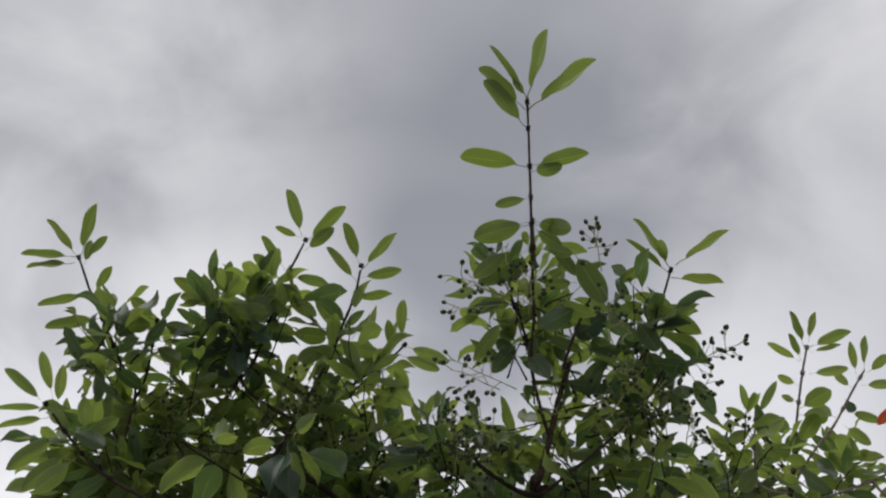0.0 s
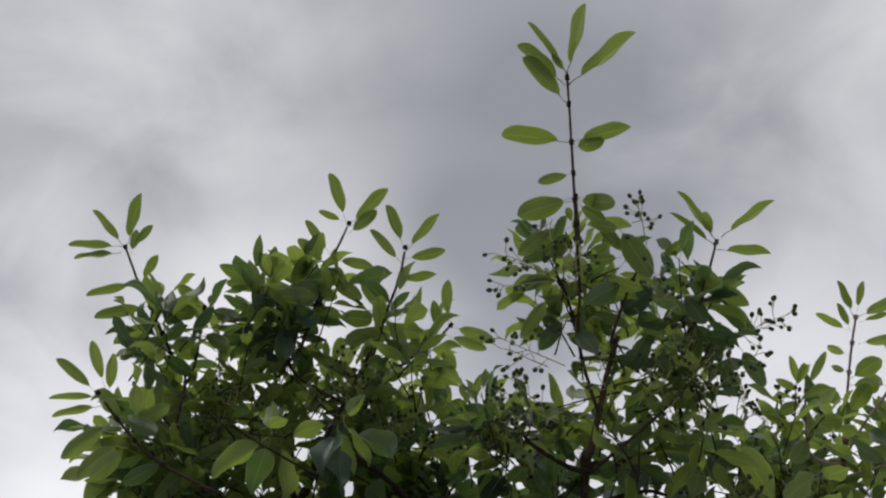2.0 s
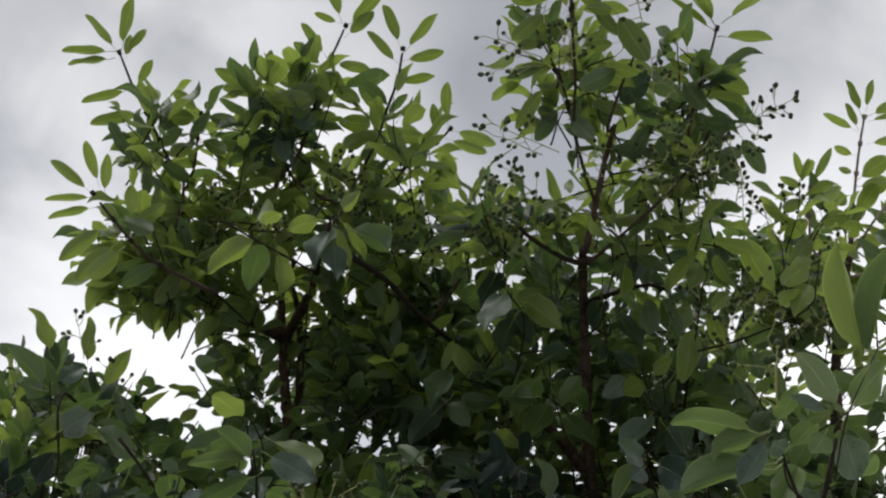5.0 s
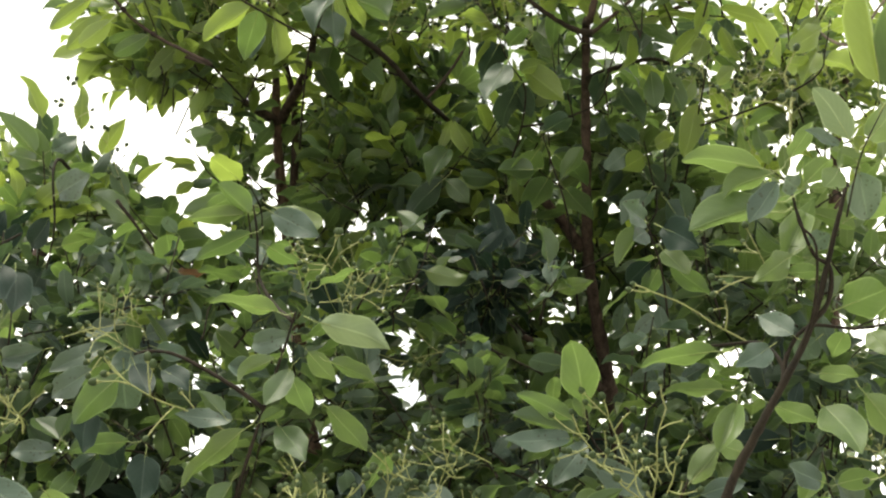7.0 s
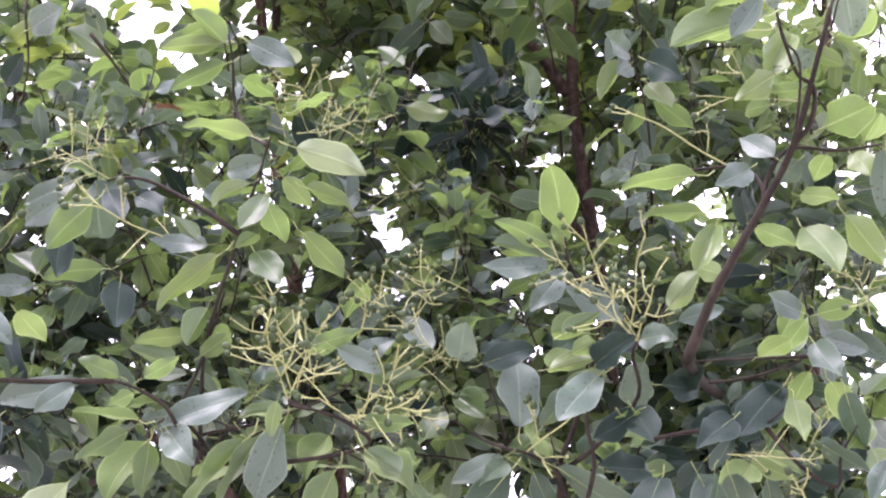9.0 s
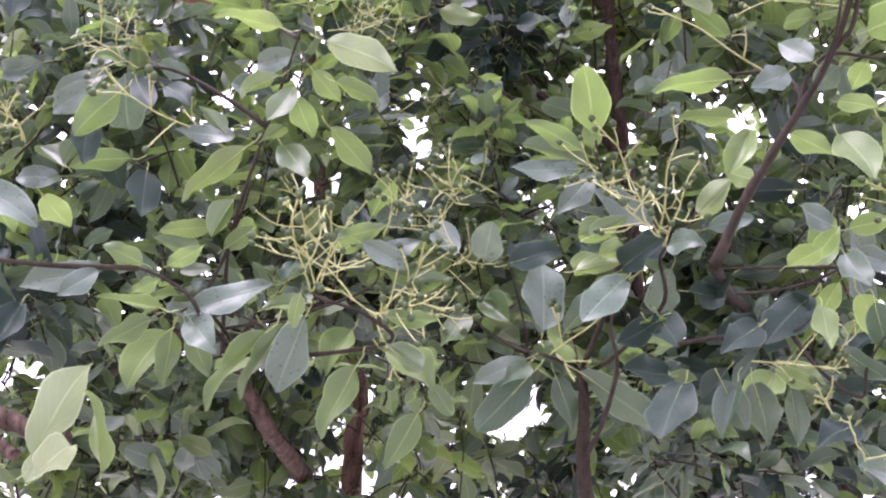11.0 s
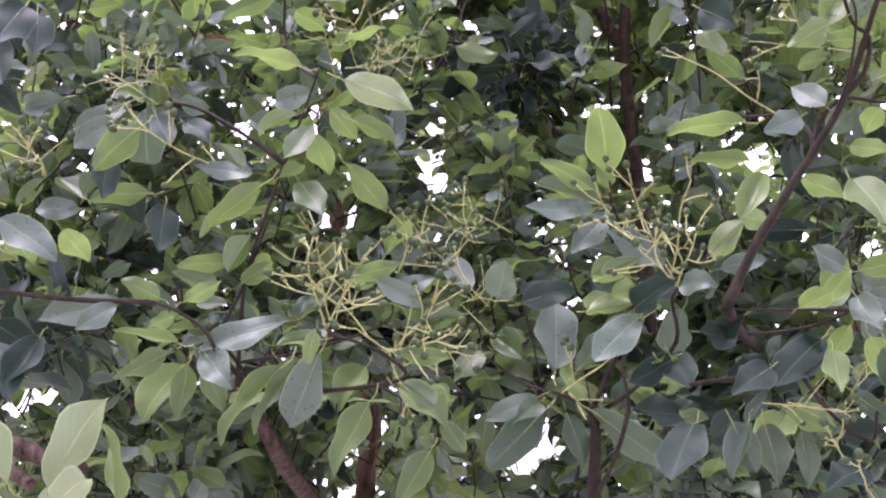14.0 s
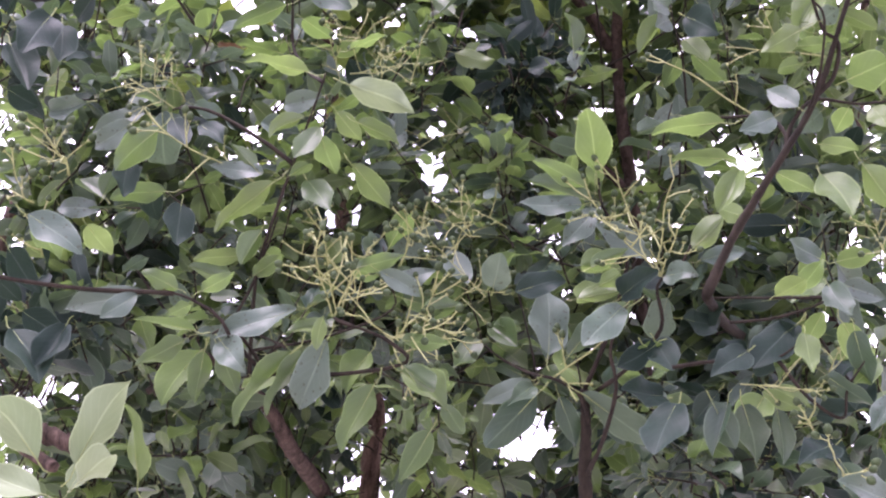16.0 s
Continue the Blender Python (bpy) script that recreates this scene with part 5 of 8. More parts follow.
spray(right_tree, [(0.459, 1.554, 2.552), (0.465, 1.570, 2.529), (0.486, 1.587, 2.506)], .002, [
    ((0.442, 1.531, 2.584), (0.320, 1.530, 2.597), 0.040, 21, "fresh"),
    ((0.459, 1.550, 2.558), (0.328, 1.573, 2.522), 0.036, 27, "fresh"),
    ((0.446, 1.529, 2.587), (0.370, 1.548, 2.551), 0.037, 25, "fresh"),
    ((0.446, 1.533, 2.581), (0.400, 1.560, 2.525), 0.037, -93, "waxy"),
    ((0.463, 1.546, 2.563), (0.488, 1.481, 2.564), 0.033, -35, "fresh"),
    ((0.466, 1.546, 2.563), (0.437, 1.506, 2.556), 0.030, -141, "waxy"),
    ((0.446, 1.529, 2.587), (0.480, 1.490, 2.627), 0.028, -15, "fresh")], 54)
panicle(right_tree, (0.458, 1.546, 2.597), (0.440, 1.447, 2.667), 6, 0.055, 0.0045, 55)
spray(right_tree, [(0.350, 1.777, 2.465), (0.395, 1.776, 2.467), (0.447, 1.774, 2.469)], .003, [
    ((0.414, 1.776, 2.465), (0.286, 1.775, 2.435), 0.041, 19, "fresh", ELLIPSE),
    ((0.417, 1.800, 2.416), (0.315, 1.788, 2.402), 0.037, 12, "fresh", ELLIPSE),
    ((0.440, 1.779, 2.459), (0.413, 1.767, 2.436), 0.019, -93, "waxy")], 56)
# the near-black leaves of this shoot have their shade in the colour
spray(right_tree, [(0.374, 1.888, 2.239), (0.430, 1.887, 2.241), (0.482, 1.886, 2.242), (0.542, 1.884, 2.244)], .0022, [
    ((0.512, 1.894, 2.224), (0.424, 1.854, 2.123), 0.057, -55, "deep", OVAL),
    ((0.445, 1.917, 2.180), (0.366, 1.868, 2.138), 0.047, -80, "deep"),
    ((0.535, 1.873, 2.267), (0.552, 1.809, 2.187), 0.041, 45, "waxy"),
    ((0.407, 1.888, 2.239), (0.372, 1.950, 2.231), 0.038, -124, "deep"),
    ((0.460, 1.888, 2.238), (0.493, 1.808, 2.237), 0.037, -26, "fresh"),
    ((0.489, 1.888, 2.238), (0.521, 1.815, 2.271), 0.035, -18, "mature"),
    ((0.542, 1.887, 2.237), (0.523, 1.960, 2.192), 0.032, 25, "fresh"),
    ((0.556, 1.891, 2.230), (0.612, 1.969, 2.154), 0.055, 17, "fresh"),
    ((0.504, 1.907, 2.198), (0.468, 1.892, 2.115), 0.041, -41, "mature"),
    ((0.466, 1.940, 2.131), (0.443, 2.079, 2.094), 0.060, 17, "mature", LONG),
    ((0.458, 1.939, 2.135), (0.531, 1.973, 2.109), 0.029, -41, "fresh")], 57, link=False)
panicle(right_tree, (0.451, 1.912, 2.122), (0.492, 1.876, 2.103), 5, 0.046, 0.0045, 58)
panicle(right_tree, (0.444, 1.793, 2.476), (0.300, 1.726, 2.524), 4, 0.037, 0.0053, 59)
panicle(right_tree, (0.655, 1.971, 2.337), (0.628, 1.910, 2.370), 16, 0.055, 0.0045, 60)
panicle(right_tree, (0.566, 2.056, 2.167), (0.579, 1.993, 2.203), 8, 0.046, 0.0045, 61)
spray(middle_tree, [(0.225, 1.905, 2.434), (0.232, 1.923, 2.398), (0.271, 1.954, 2.334)], .003, [
    ((0.226, 1.912, 2.420), (0.197, 1.788, 2.483), 0.058, -6, "fresh", ELLIPSE),
    ((0.225, 1.916, 2.413), (0.126, 1.887, 2.451), 0.035, 31, "mature", ELLIPSE),
    ((0.233, 1.919, 2.405), (0.172, 1.908, 2.322), 0.042, -83, "waxy", ELLIPSE),
    ((0.221, 1.916, 2.413), (0.218, 1.889, 2.470), 0.028, -13, "fresh"),
    ((0.232, 1.923, 2.398), (0.123, 1.921, 2.434), 0.038, 28, "mature"),
    ((0.225, 1.923, 2.398), (0.106, 1.914, 2.395), 0.042, -78, "waxy"),
    ((0.217, 1.923, 2.399), (0.168, 1.961, 2.417), 0.030, 43, "mature")], 62)
spray(middle_tree, [(0.355, 1.892, 2.323), (0.340, 1.905, 2.296), (0.309, 1.919, 2.269), (0.316, 1.946, 2.214)], .003, [
    ((0.317, 1.905, 2.296), (0.215, 1.875, 2.344), 0.045, -98, "waxy", ELLIPSE),
    ((0.355, 1.903, 2.300), (0.437, 1.911, 2.325), 0.030, 97, "waxy", ELLIPSE),
    ((0.328, 1.919, 2.269), (0.320, 2.032, 2.224), 0.050, -140, "waxy", OVAL),
    ((0.290, 1.926, 2.255), (0.200, 1.905, 2.177), 0.049, 74, "mature", ELLIPSE),
    ((0.301, 1.949, 2.207), (0.323, 1.884, 2.128), 0.048, 35, "deep"),
    ((0.263, 1.909, 2.290), (0.194, 1.861, 2.271), 0.038, 40, "fresh"),
    ((0.256, 1.919, 2.269), (0.190, 1.879, 2.230), 0.033, 75, "fresh"),
    ((0.309, 1.912, 2.282), (0.358, 1.851, 2.257), 0.039, 77, "waxy"),
    ((0.263, 1.912, 2.283), (0.328, 1.980, 2.310), 0.046, 95, "deep"),
    ((0.348, 1.898, 2.309), (0.410, 1.910, 2.382), 0.041, -73, "fresh")], 63)
spray(middle_tree, [(0.158, 1.995, 2.153), (0.175, 1.998, 2.147), (0.195, 2.003, 2.138), (0.205, 2.007, 2.128)], .0035, [
    ((0.150, 1.994, 2.155), (0.062, 2.014, 2.115), 0.036, -93, "waxy", ELLIPSE),
    ((0.158, 1.998, 2.146), (0.068, 1.988, 2.042), 0.055, 75, "dark", OVAL),
    ((0.179, 1.996, 2.152), (0.326, 2.032, 2.053), 0.053, -38, "dark", ELLIPSE),
    ((0.168, 1.999, 2.144), (0.201, 2.051, 2.063), 0.036, -16, "dark", LONG),
    ((0.158, 1.991, 2.161), (0.157, 2.030, 2.304), 0.067, 20, "waxy", OVAL),
    ((0.144, 1.997, 2.147), (0.097, 1.959, 2.093), 0.034, -64, "dark"),
    ((0.071, 1.945, 2.257), (0.082, 1.848, 2.282), 0.048, 158, "waxy", OVAL),
    ((0.093, 1.939, 2.272), (0.152, 2.007, 2.310), 0.040, 66, "deep"),
    ((0.174, 1.988, 2.169), (0.233, 1.950, 2.231), 0.035, -37, "dark")], 64)
panicle(middle_tree, (0.164, 2.005, 2.154), (0.236, 1.944, 2.196), 5, 0.041, 0.0056, 65)
panicle(middle_tree, (0.176, 2.005, 2.157), (0.198, 1.982, 2.112), 2, 0.028, 0.0056, 66)
panicle(middle_tree, (0.320, 1.953, 2.302), (0.249, 1.861, 2.403), 13, 0.051, 0.0053, 67)
panicle(middle_tree, (0.309, 1.952, 2.302), (0.329, 1.858, 2.413), 8, 0.046, 0.0053, 68)
panicle(middle_tree, (0.312, 1.946, 2.316), (0.211, 1.870, 2.380), 11, 0.046, 0.0053, 69)
panicle(middle_tree, (0.093, 1.994, 2.391), (0.027, 1.941, 2.408), 12, 0.046, 0.0045, 70)
panicle(middle_tree, (0.064, 2.038, 2.294), (-0.036, 1.961, 2.362), 14, 0.055, 0.0045, 71)
panicle(middle_tree, (0.339, 2.013, 2.364), (0.292, 1.956, 2.389), 10, 0.046, 0.0053, 72)
panicle(left_tree, (-0.156, 1.981, 2.239), (-0.175, 1.896, 2.328), 16, 0.064, 0.0056, 73)
panicle(left_tree, (-0.149, 1.980, 2.242), (-0.109, 1.906, 2.309), 12, 0.055, 0.0056, 74)
panicle(left_tree, (-0.077, 1.997, 2.208), (0.018, 1.961, 2.195), 14, 0.055, 0.0056, 75)
panicle(left_tree, (-0.069, 1.999, 2.205), (-0.014, 1.936, 2.250), 14, 0.055, 0.0056, 76)
panicle(left_tree, (-0.073, 1.999, 2.205), (-0.045, 1.990, 2.129), 4, 0.028, 0.0065, 77)
panicle(left_tree, (-0.067, 1.999, 2.325), (-0.035, 1.939, 2.361), 14, 0.055, 0.0053, 78)
panicle(left_tree, (-0.281, 1.901, 2.408), (-0.403, 1.835, 2.449), 9, 0.064, 0.0065, 79)
panicle(left_tree, (-0.572, 1.938, 2.431), (-0.581, 1.886, 2.448), 8, 0.055, 0.0060, 80)
panicle(left_tree, (-0.609, 1.988, 2.319), (-0.604, 1.939, 2.332), 8, 0.055, 0.0060, 81)
panicle(left_tree, (-0.437, 2.039, 2.626), (-0.472, 1.983, 2.651), 12, 0.055, 0.0045, 82)
panicle(left_tree, (-0.141, 2.005, 2.717), (-0.164, 1.956, 2.726), 12, 0.055, 0.0045, 83)
spray(left_tree, [(-0.180, 1.817, 2.549), (-0.192, 1.833, 2.513), (-0.224, 1.872, 2.426), (-0.266, 1.927, 2.304)], .003, [
    ((-0.181, 1.818, 2.547), (-0.301, 1.813, 2.562), 0.041, 18, "fresh", LONG),
    ((-0.169, 1.820, 2.543), (-0.049, 1.856, 2.507), 0.050, -50, "pale", BENT),
    ((-0.171, 1.829, 2.522), (-0.250, 1.901, 2.542), 0.037, -116, "waxy"),
    ((-0.195, 1.840, 2.498), (-0.257, 1.840, 2.450), 0.026, 30, "fresh"),
    ((-0.172, 1.836, 2.506), (-0.125, 1.870, 2.466), 0.034, -31, "fresh"),
    ((-0.148, 1.843, 2.493), (-0.067, 1.867, 2.456), 0.035, -30, "fresh"),
    ((-0.150, 1.866, 2.443), (-0.082, 1.908, 2.375), 0.044, -24, "fresh", ELLIPSE),
    ((-0.179, 1.846, 2.485), (-0.216, 1.822, 2.409), 0.038, -57, "mature"),
    ((-0.190, 1.849, 2.477), (-0.167, 1.930, 2.441), 0.041, -9, "mature"),
    ((-0.208, 1.878, 2.413), (-0.158, 1.825, 2.329), 0.046, 45, "mature"),
    ((-0.247, 1.878, 2.411), (-0.350, 1.877, 2.424), 0.033, -87, "waxy"),
    ((-0.231, 1.875, 2.419), (-0.335, 1.903, 2.325), 0.044, 28, "fresh", LONG),
    ((-0.238, 1.881, 2.405), (-0.195, 1.835, 2.408), 0.024, -35, "fresh"),
    ((-0.270, 1.878, 2.410), (-0.321, 1.870, 2.458), 0.027, 59, "mature"),
    ((-0.159, 1.804, 2.578), (-0.090, 1.795, 2.602), 0.026, -2, "fresh"),
    ((-0.202, 1.856, 2.463), (-0.276, 1.866, 2.492), 0.036, -90, "waxy")], 84)
spray(left_tree, [(-0.244, 1.904, 2.355), (-0.259, 1.923, 2.312), (-0.280, 1.946, 2.261), (-0.302, 1.965, 2.218)], .003, [
    ((-0.260, 1.907, 2.347), (-0.289, 1.896, 2.273), 0.037, 62, "fresh"),
    ((-0.266, 1.923, 2.311), (-0.240, 1.971, 2.307), 0.033, -52, "fresh"),
    ((-0.274, 1.927, 2.304), (-0.364, 1.915, 2.287), 0.032, 33, "fresh"),
    ((-0.296, 1.946, 2.261), (-0.375, 1.933, 2.286), 0.033, 43, "mature"),
    ((-0.288, 1.943, 2.268), (-0.233, 1.915, 2.300), 0.030, -40, "fresh"),
    ((-0.282, 1.917, 2.325), (-0.339, 1.939, 2.377), 0.037, -64, "mature")], 85)
spray(left_tree, [(-0.270, 1.947, 2.811), (-0.264, 1.966, 2.772), (-0.261, 1.997, 2.710)], .003, [
    ((-0.261, 1.953, 2.800), (-0.371, 1.942, 2.783), 0.034, 37, "fresh"),
    ((-0.257, 1.949, 2.807), (-0.162, 1.932, 2.743), 0.047, 95, "waxy"),
    ((-0.253, 1.962, 2.780), (-0.359, 1.972, 2.726), 0.037, 25, "mature"),
    ((-0.257, 1.974, 2.757), (-0.206, 2.060, 2.770), 0.039, -33, "mature"),
    ((-0.264, 1.959, 2.788), (-0.321, 1.906, 2.825), 0.041, 12, "mature"),
    ((-0.361, 1.953, 2.801), (-0.291, 1.940, 2.828), 0.030, -39, "fresh")], 86)
spray(low_tree, [(-0.683, 2.258, 2.867), (-0.667, 2.218, 2.947), (-0.671, 2.179, 3.028)], .003, [
    ((-0.673, 2.236, 2.912), (-0.594, 2.279, 2.963), 0.049, -43, "fresh"),
    ((-0.667, 2.205, 2.974), (-0.728, 2.292, 2.949), 0.046, -141, "deep"),
    ((-0.672, 2.196, 2.992), (-0.577, 2.083, 2.969), 0.056, 122, "waxy"),
    ((-0.678, 2.245, 2.894), (-0.737, 2.331, 2.853), 0.048, -148, "deep")], 87)
spray(low_tree, [(-0.443, 2.168, 2.819), (-0.485, 2.141, 2.876), (-0.532, 2.113, 2.932)], .003, [
    ((-0.457, 2.159, 2.837), (-0.535, 2.199, 2.762), 0.053, -106, "deep"),
    ((-0.438, 2.168, 2.819), (-0.434, 2.086, 2.844), 0.053, 12, "mature"),
    ((-0.495, 2.130, 2.897), (-0.596, 2.188, 2.997), 0.056, 58, "mature"),
    ((-0.438, 2.168, 2.819), (-0.373, 2.154, 2.808), 0.026, -23, "brown")], 88, link=False)
panicle(right_tree, (0.522, 1.917, 2.029), (0.496, 1.860, 2.056), 6, 0.037, 0.0060, 89)
spray(left_tree, [(-0.580, 2.405, 3.517), (-0.533, 2.421, 3.490), (-0.485, 2.439, 3.459), (-0.390, 2.467, 3.411)], .0022, [
    ((-0.652, 2.400, 3.526), (-0.744, 2.466, 3.449), 0.063, -3, "young"),
    ((-0.631, 2.410, 3.509), (-0.662, 2.476, 3.449), 0.043, -23, "young"),
    ((-0.607, 2.406, 3.515), (-0.633, 2.511, 3.479), 0.054, 24, "dark"),
    ((-0.563, 2.424, 3.486), (-0.582, 2.434, 3.377), 0.051, 5, "young"),
    ((-0.539, 2.435, 3.467), (-0.574, 2.528, 3.414), 0.044, -6, "young"),
    ((-0.455, 2.449, 3.443), (-0.482, 2.418, 3.320), 0.049, -52, "young"),
    ((-0.509, 2.430, 3.475), (-0.532, 2.400, 3.391), 0.043, -52, "mature"),
    ((-0.432, 2.499, 3.358), (-0.505, 2.575, 3.369), 0.050, 20, "mature"),
    ((-0.449, 2.449, 3.443), (-0.391, 2.414, 3.356), 0.045, 77, "mature"),
    ((-0.616, 2.393, 3.538), (-0.714, 2.452, 3.545), 0.044, 19, "young"),
    ((-0.604, 2.380, 3.558), (-0.764, 2.398, 3.560), 0.053, 20, "young"),
    ((-0.556, 2.393, 3.537), (-0.673, 2.437, 3.532), 0.050, 25, "young")], 90)
spray(left_tree, [(-0.236, 2.432, 3.565), (-0.199, 2.445, 3.544), (-0.139, 2.464, 3.512)], .002, [
    ((-0.370, 2.406, 3.609), (-0.483, 2.459, 3.544), 0.053, 8, "young"),
    ((-0.382, 2.419, 3.588), (-0.367, 2.398, 3.470), 0.064, 33, "waxy"),
    ((-0.333, 2.413, 3.598), (-0.325, 2.487, 3.510), 0.039, 12, "young"),
    ((-0.217, 2.407, 3.607), (-0.231, 2.515, 3.606), 0.062, 2, "dark"),
    ((-0.186, 2.407, 3.607), (-0.166, 2.411, 3.524), 0.034, -48, "young"),
    ((-0.199, 2.438, 3.554), (-0.219, 2.547, 3.532), 0.058, 5, "mature"),
    ((-0.187, 2.451, 3.533), (-0.109, 2.355, 3.498), 0.047, -33, "mature"),
    ((-0.139, 2.464, 3.512), (-0.087, 2.416, 3.412), 0.050, 64, "mature"),
    ((-0.114, 2.464, 3.511), (-0.064, 2.412, 3.499), 0.046, -44, "young"),
    ((-0.237, 2.463, 3.513), (-0.194, 2.568, 3.485), 0.054, -11, "mature")], 91)
spray(left_tree, [(0.087, 2.436, 3.264), (0.052, 2.460, 3.225), (0.005, 2.484, 3.186)], .002, [
    ((0.053, 2.430, 3.275), (0.005, 2.410, 3.151), 0.054, -61, "mature"),
    ((0.076, 2.436, 3.265), (0.149, 2.535, 3.275), 0.050, -31, "dark"),
    ((0.040, 2.460, 3.225), (-0.018, 2.507, 3.287), 0.049, 80, "mature"),
    ((0.029, 2.466, 3.216), (0.085, 2.447, 3.134), 0.044, -72, "mature"),
    ((0.052, 2.460, 3.225), (-0.042, 2.497, 3.127), 0.053, 30, "dark"),
    ((0.005, 2.478, 3.196), (-0.079, 2.544, 3.242), 0.050, 41, "mature")], 92)
# next four shoots: inner crown shade is put into the dark leaves
spray(middle_tree, [(0.139, 2.161, 3.332), (0.160, 2.189, 3.286), (0.191, 2.217, 3.239)], .002, [
    ((0.150, 2.161, 3.332), (0.109, 2.293, 3.313), 0.066, 6, "dark"),
    ((0.160, 2.183, 3.295), (0.112, 2.152, 3.165), 0.067, -39, "dark"),
    ((0.170, 2.189, 3.286), (0.262, 2.191, 3.192), 0.062, -29, "young"),
    ((0.159, 2.200, 3.267), (0.207, 2.305, 3.238), 0.053, -6, "dark"),
    ((0.149, 2.178, 3.305), (0.188, 2.100, 3.294), 0.038, -19, "mature"),
    ((0.181, 2.206, 3.258), (0.152, 2.330, 3.230), 0.060, -14, "dark"),
    ((0.191, 2.211, 3.249), (0.274, 2.257, 3.311), 0.047, -53, "dark")], 93)
spray(middle_tree, [(0.376, 2.161, 3.329), (0.353, 2.195, 3.274), (0.331, 2.228, 3.219)], .002, [
    ((0.387, 2.128, 3.384), (0.396, 2.215, 3.374), 0.042, -11, "mature"),
    ((0.430, 2.145, 3.356), (0.397, 2.126, 3.245), 0.049, -32, "dark"),
    ((0.387, 2.161, 3.329), (0.326, 2.121, 3.296), 0.042, 57, "mature"),
    ((0.397, 2.184, 3.292), (0.461, 2.283, 3.259), 0.056, 15, "young"),
    ((0.353, 2.195, 3.274), (0.330, 2.303, 3.262), 0.047, 8, "dark"),
    ((0.429, 2.189, 3.282), (0.430, 2.192, 3.177), 0.044, 9, "mature"),
    ((0.364, 2.206, 3.255), (0.424, 2.296, 3.200), 0.052, 9, "dark"),
    ((0.451, 2.189, 3.282), (0.483, 2.197, 3.167), 0.047, -41, "mature")], 94)
spray(middle_tree, [(0.219, 2.221, 3.136), (0.239, 2.253, 3.081), (0.259, 2.286, 3.027)], .002, [
    ((0.218, 2.226, 3.127), (0.182, 2.355, 3.111), 0.062, -6, "mature"),
    ((0.229, 2.231, 3.118), (0.313, 2.351, 3.107), 0.064, 0, "mature"),
    ((0.208, 2.221, 3.136), (0.263, 2.135, 3.111), 0.048, -31, "dark"),
    ((0.239, 2.253, 3.081), (0.193, 2.393, 3.070), 0.058, 7, "mature"),
    ((0.249, 2.264, 3.063), (0.322, 2.376, 3.045), 0.051, -12, "mature"),
    ((0.218, 2.253, 3.081), (0.138, 2.332, 3.136), 0.048, 46, "mature"),
    ((0.244, 2.270, 3.054), (0.289, 2.207, 3.099), 0.038, -18, "mature")], 95)
spray(middle_tree, [(0.416, 2.267, 3.153), (0.427, 2.295, 3.107), (0.436, 2.339, 3.033)], .002, [
    ((0.416, 2.273, 3.144), (0.359, 2.229, 3.166), 0.034, 15, "dark"),
    ((0.427, 2.278, 3.135), (0.381, 2.343, 3.141), 0.046, 49, "young"),
    ((0.416, 2.284, 3.126), (0.471, 2.386, 3.101), 0.053, 12, "dark"),
    ((0.437, 2.312, 3.079), (0.358, 2.266, 2.963), 0.062, -47, "dark"),
    ((0.448, 2.317, 3.070), (0.487, 2.302, 2.958), 0.056, -63, "dark"),
    ((0.427, 2.273, 3.144), (0.493, 2.313, 3.199), 0.039, -56, "young"),
    ((0.395, 2.273, 3.144), (0.331, 2.235, 3.067), 0.044, 66, "dark")], 96)
spray(right_tree, [(0.548, 2.162, 3.327), (0.537, 2.195, 3.272), (0.525, 2.228, 3.216)], .002, [
    ((0.603, 2.128, 3.382), (0.681, 2.207, 3.279), 0.058, -11, "young"),
    ((0.581, 2.139, 3.363), (0.574, 2.229, 3.355), 0.049, -159, "waxy"),
    ((0.537, 2.162, 3.327), (0.506, 2.153, 3.252), 0.040, -81, "young"),
    ((0.526, 2.195, 3.272), (0.464, 2.209, 3.176), 0.043, 57, "young"),
    ((0.536, 2.206, 3.253), (0.582, 2.262, 3.187), 0.046, 17, "young"),
    ((0.525, 2.217, 3.235), (0.493, 2.290, 3.129), 0.056, -5, "young"),
    ((0.547, 2.212, 3.244), (0.602, 2.235, 3.303), 0.036, -60, "young")], 97)
spray(right_tree, [(0.716, 1.991, 3.220), (0.706, 2.022, 3.169), (0.685, 2.048, 3.127)], .002, [
    ((0.716, 1.997, 3.211), (0.628, 1.968, 3.125), 0.047, 53, "young"),
    ((0.706, 2.007, 3.195), (0.744, 1.937, 3.173), 0.039, -35, "young"),
    ((0.696, 2.017, 3.178), (0.647, 2.000, 3.077), 0.041, -57, "young"),
    ((0.696, 2.027, 3.161), (0.771, 2.083, 3.166), 0.044, -5, "young"),
    ((0.686, 2.038, 3.144), (0.616, 1.970, 3.103), 0.043, 22, "young")], 98)
panicle(right_tree, (0.570, 2.359, 3.231), (0.541, 2.287, 3.274), 16, .05, 0.0038, 99)
panicle(right_tree, (0.638, 2.365, 3.220), (0.608, 2.281, 3.283), 18, .05, 0.0038, 100)
panicle(right_tree, (0.728, 2.354, 3.238), (0.708, 2.270, 3.301), 16, .05, 0.0038, 101)
panicle(right_tree, (0.496, 2.267, 3.192), (0.506, 2.185, 3.250), 12, .05, 0.0038, 102)
panicle(right_tree, (0.638, 2.245, 3.227), (0.640, 2.174, 3.267), 14, .05, 0.0038, 103)
panicle(right_tree, (0.757, 2.256, 3.207), (0.768, 2.191, 3.238), 12, .05, 0.0038, 104)
panicle(right_tree, (0.679, 2.329, 3.087), (0.616, 2.268, 3.111), 10, .05, 0.0042, 105)
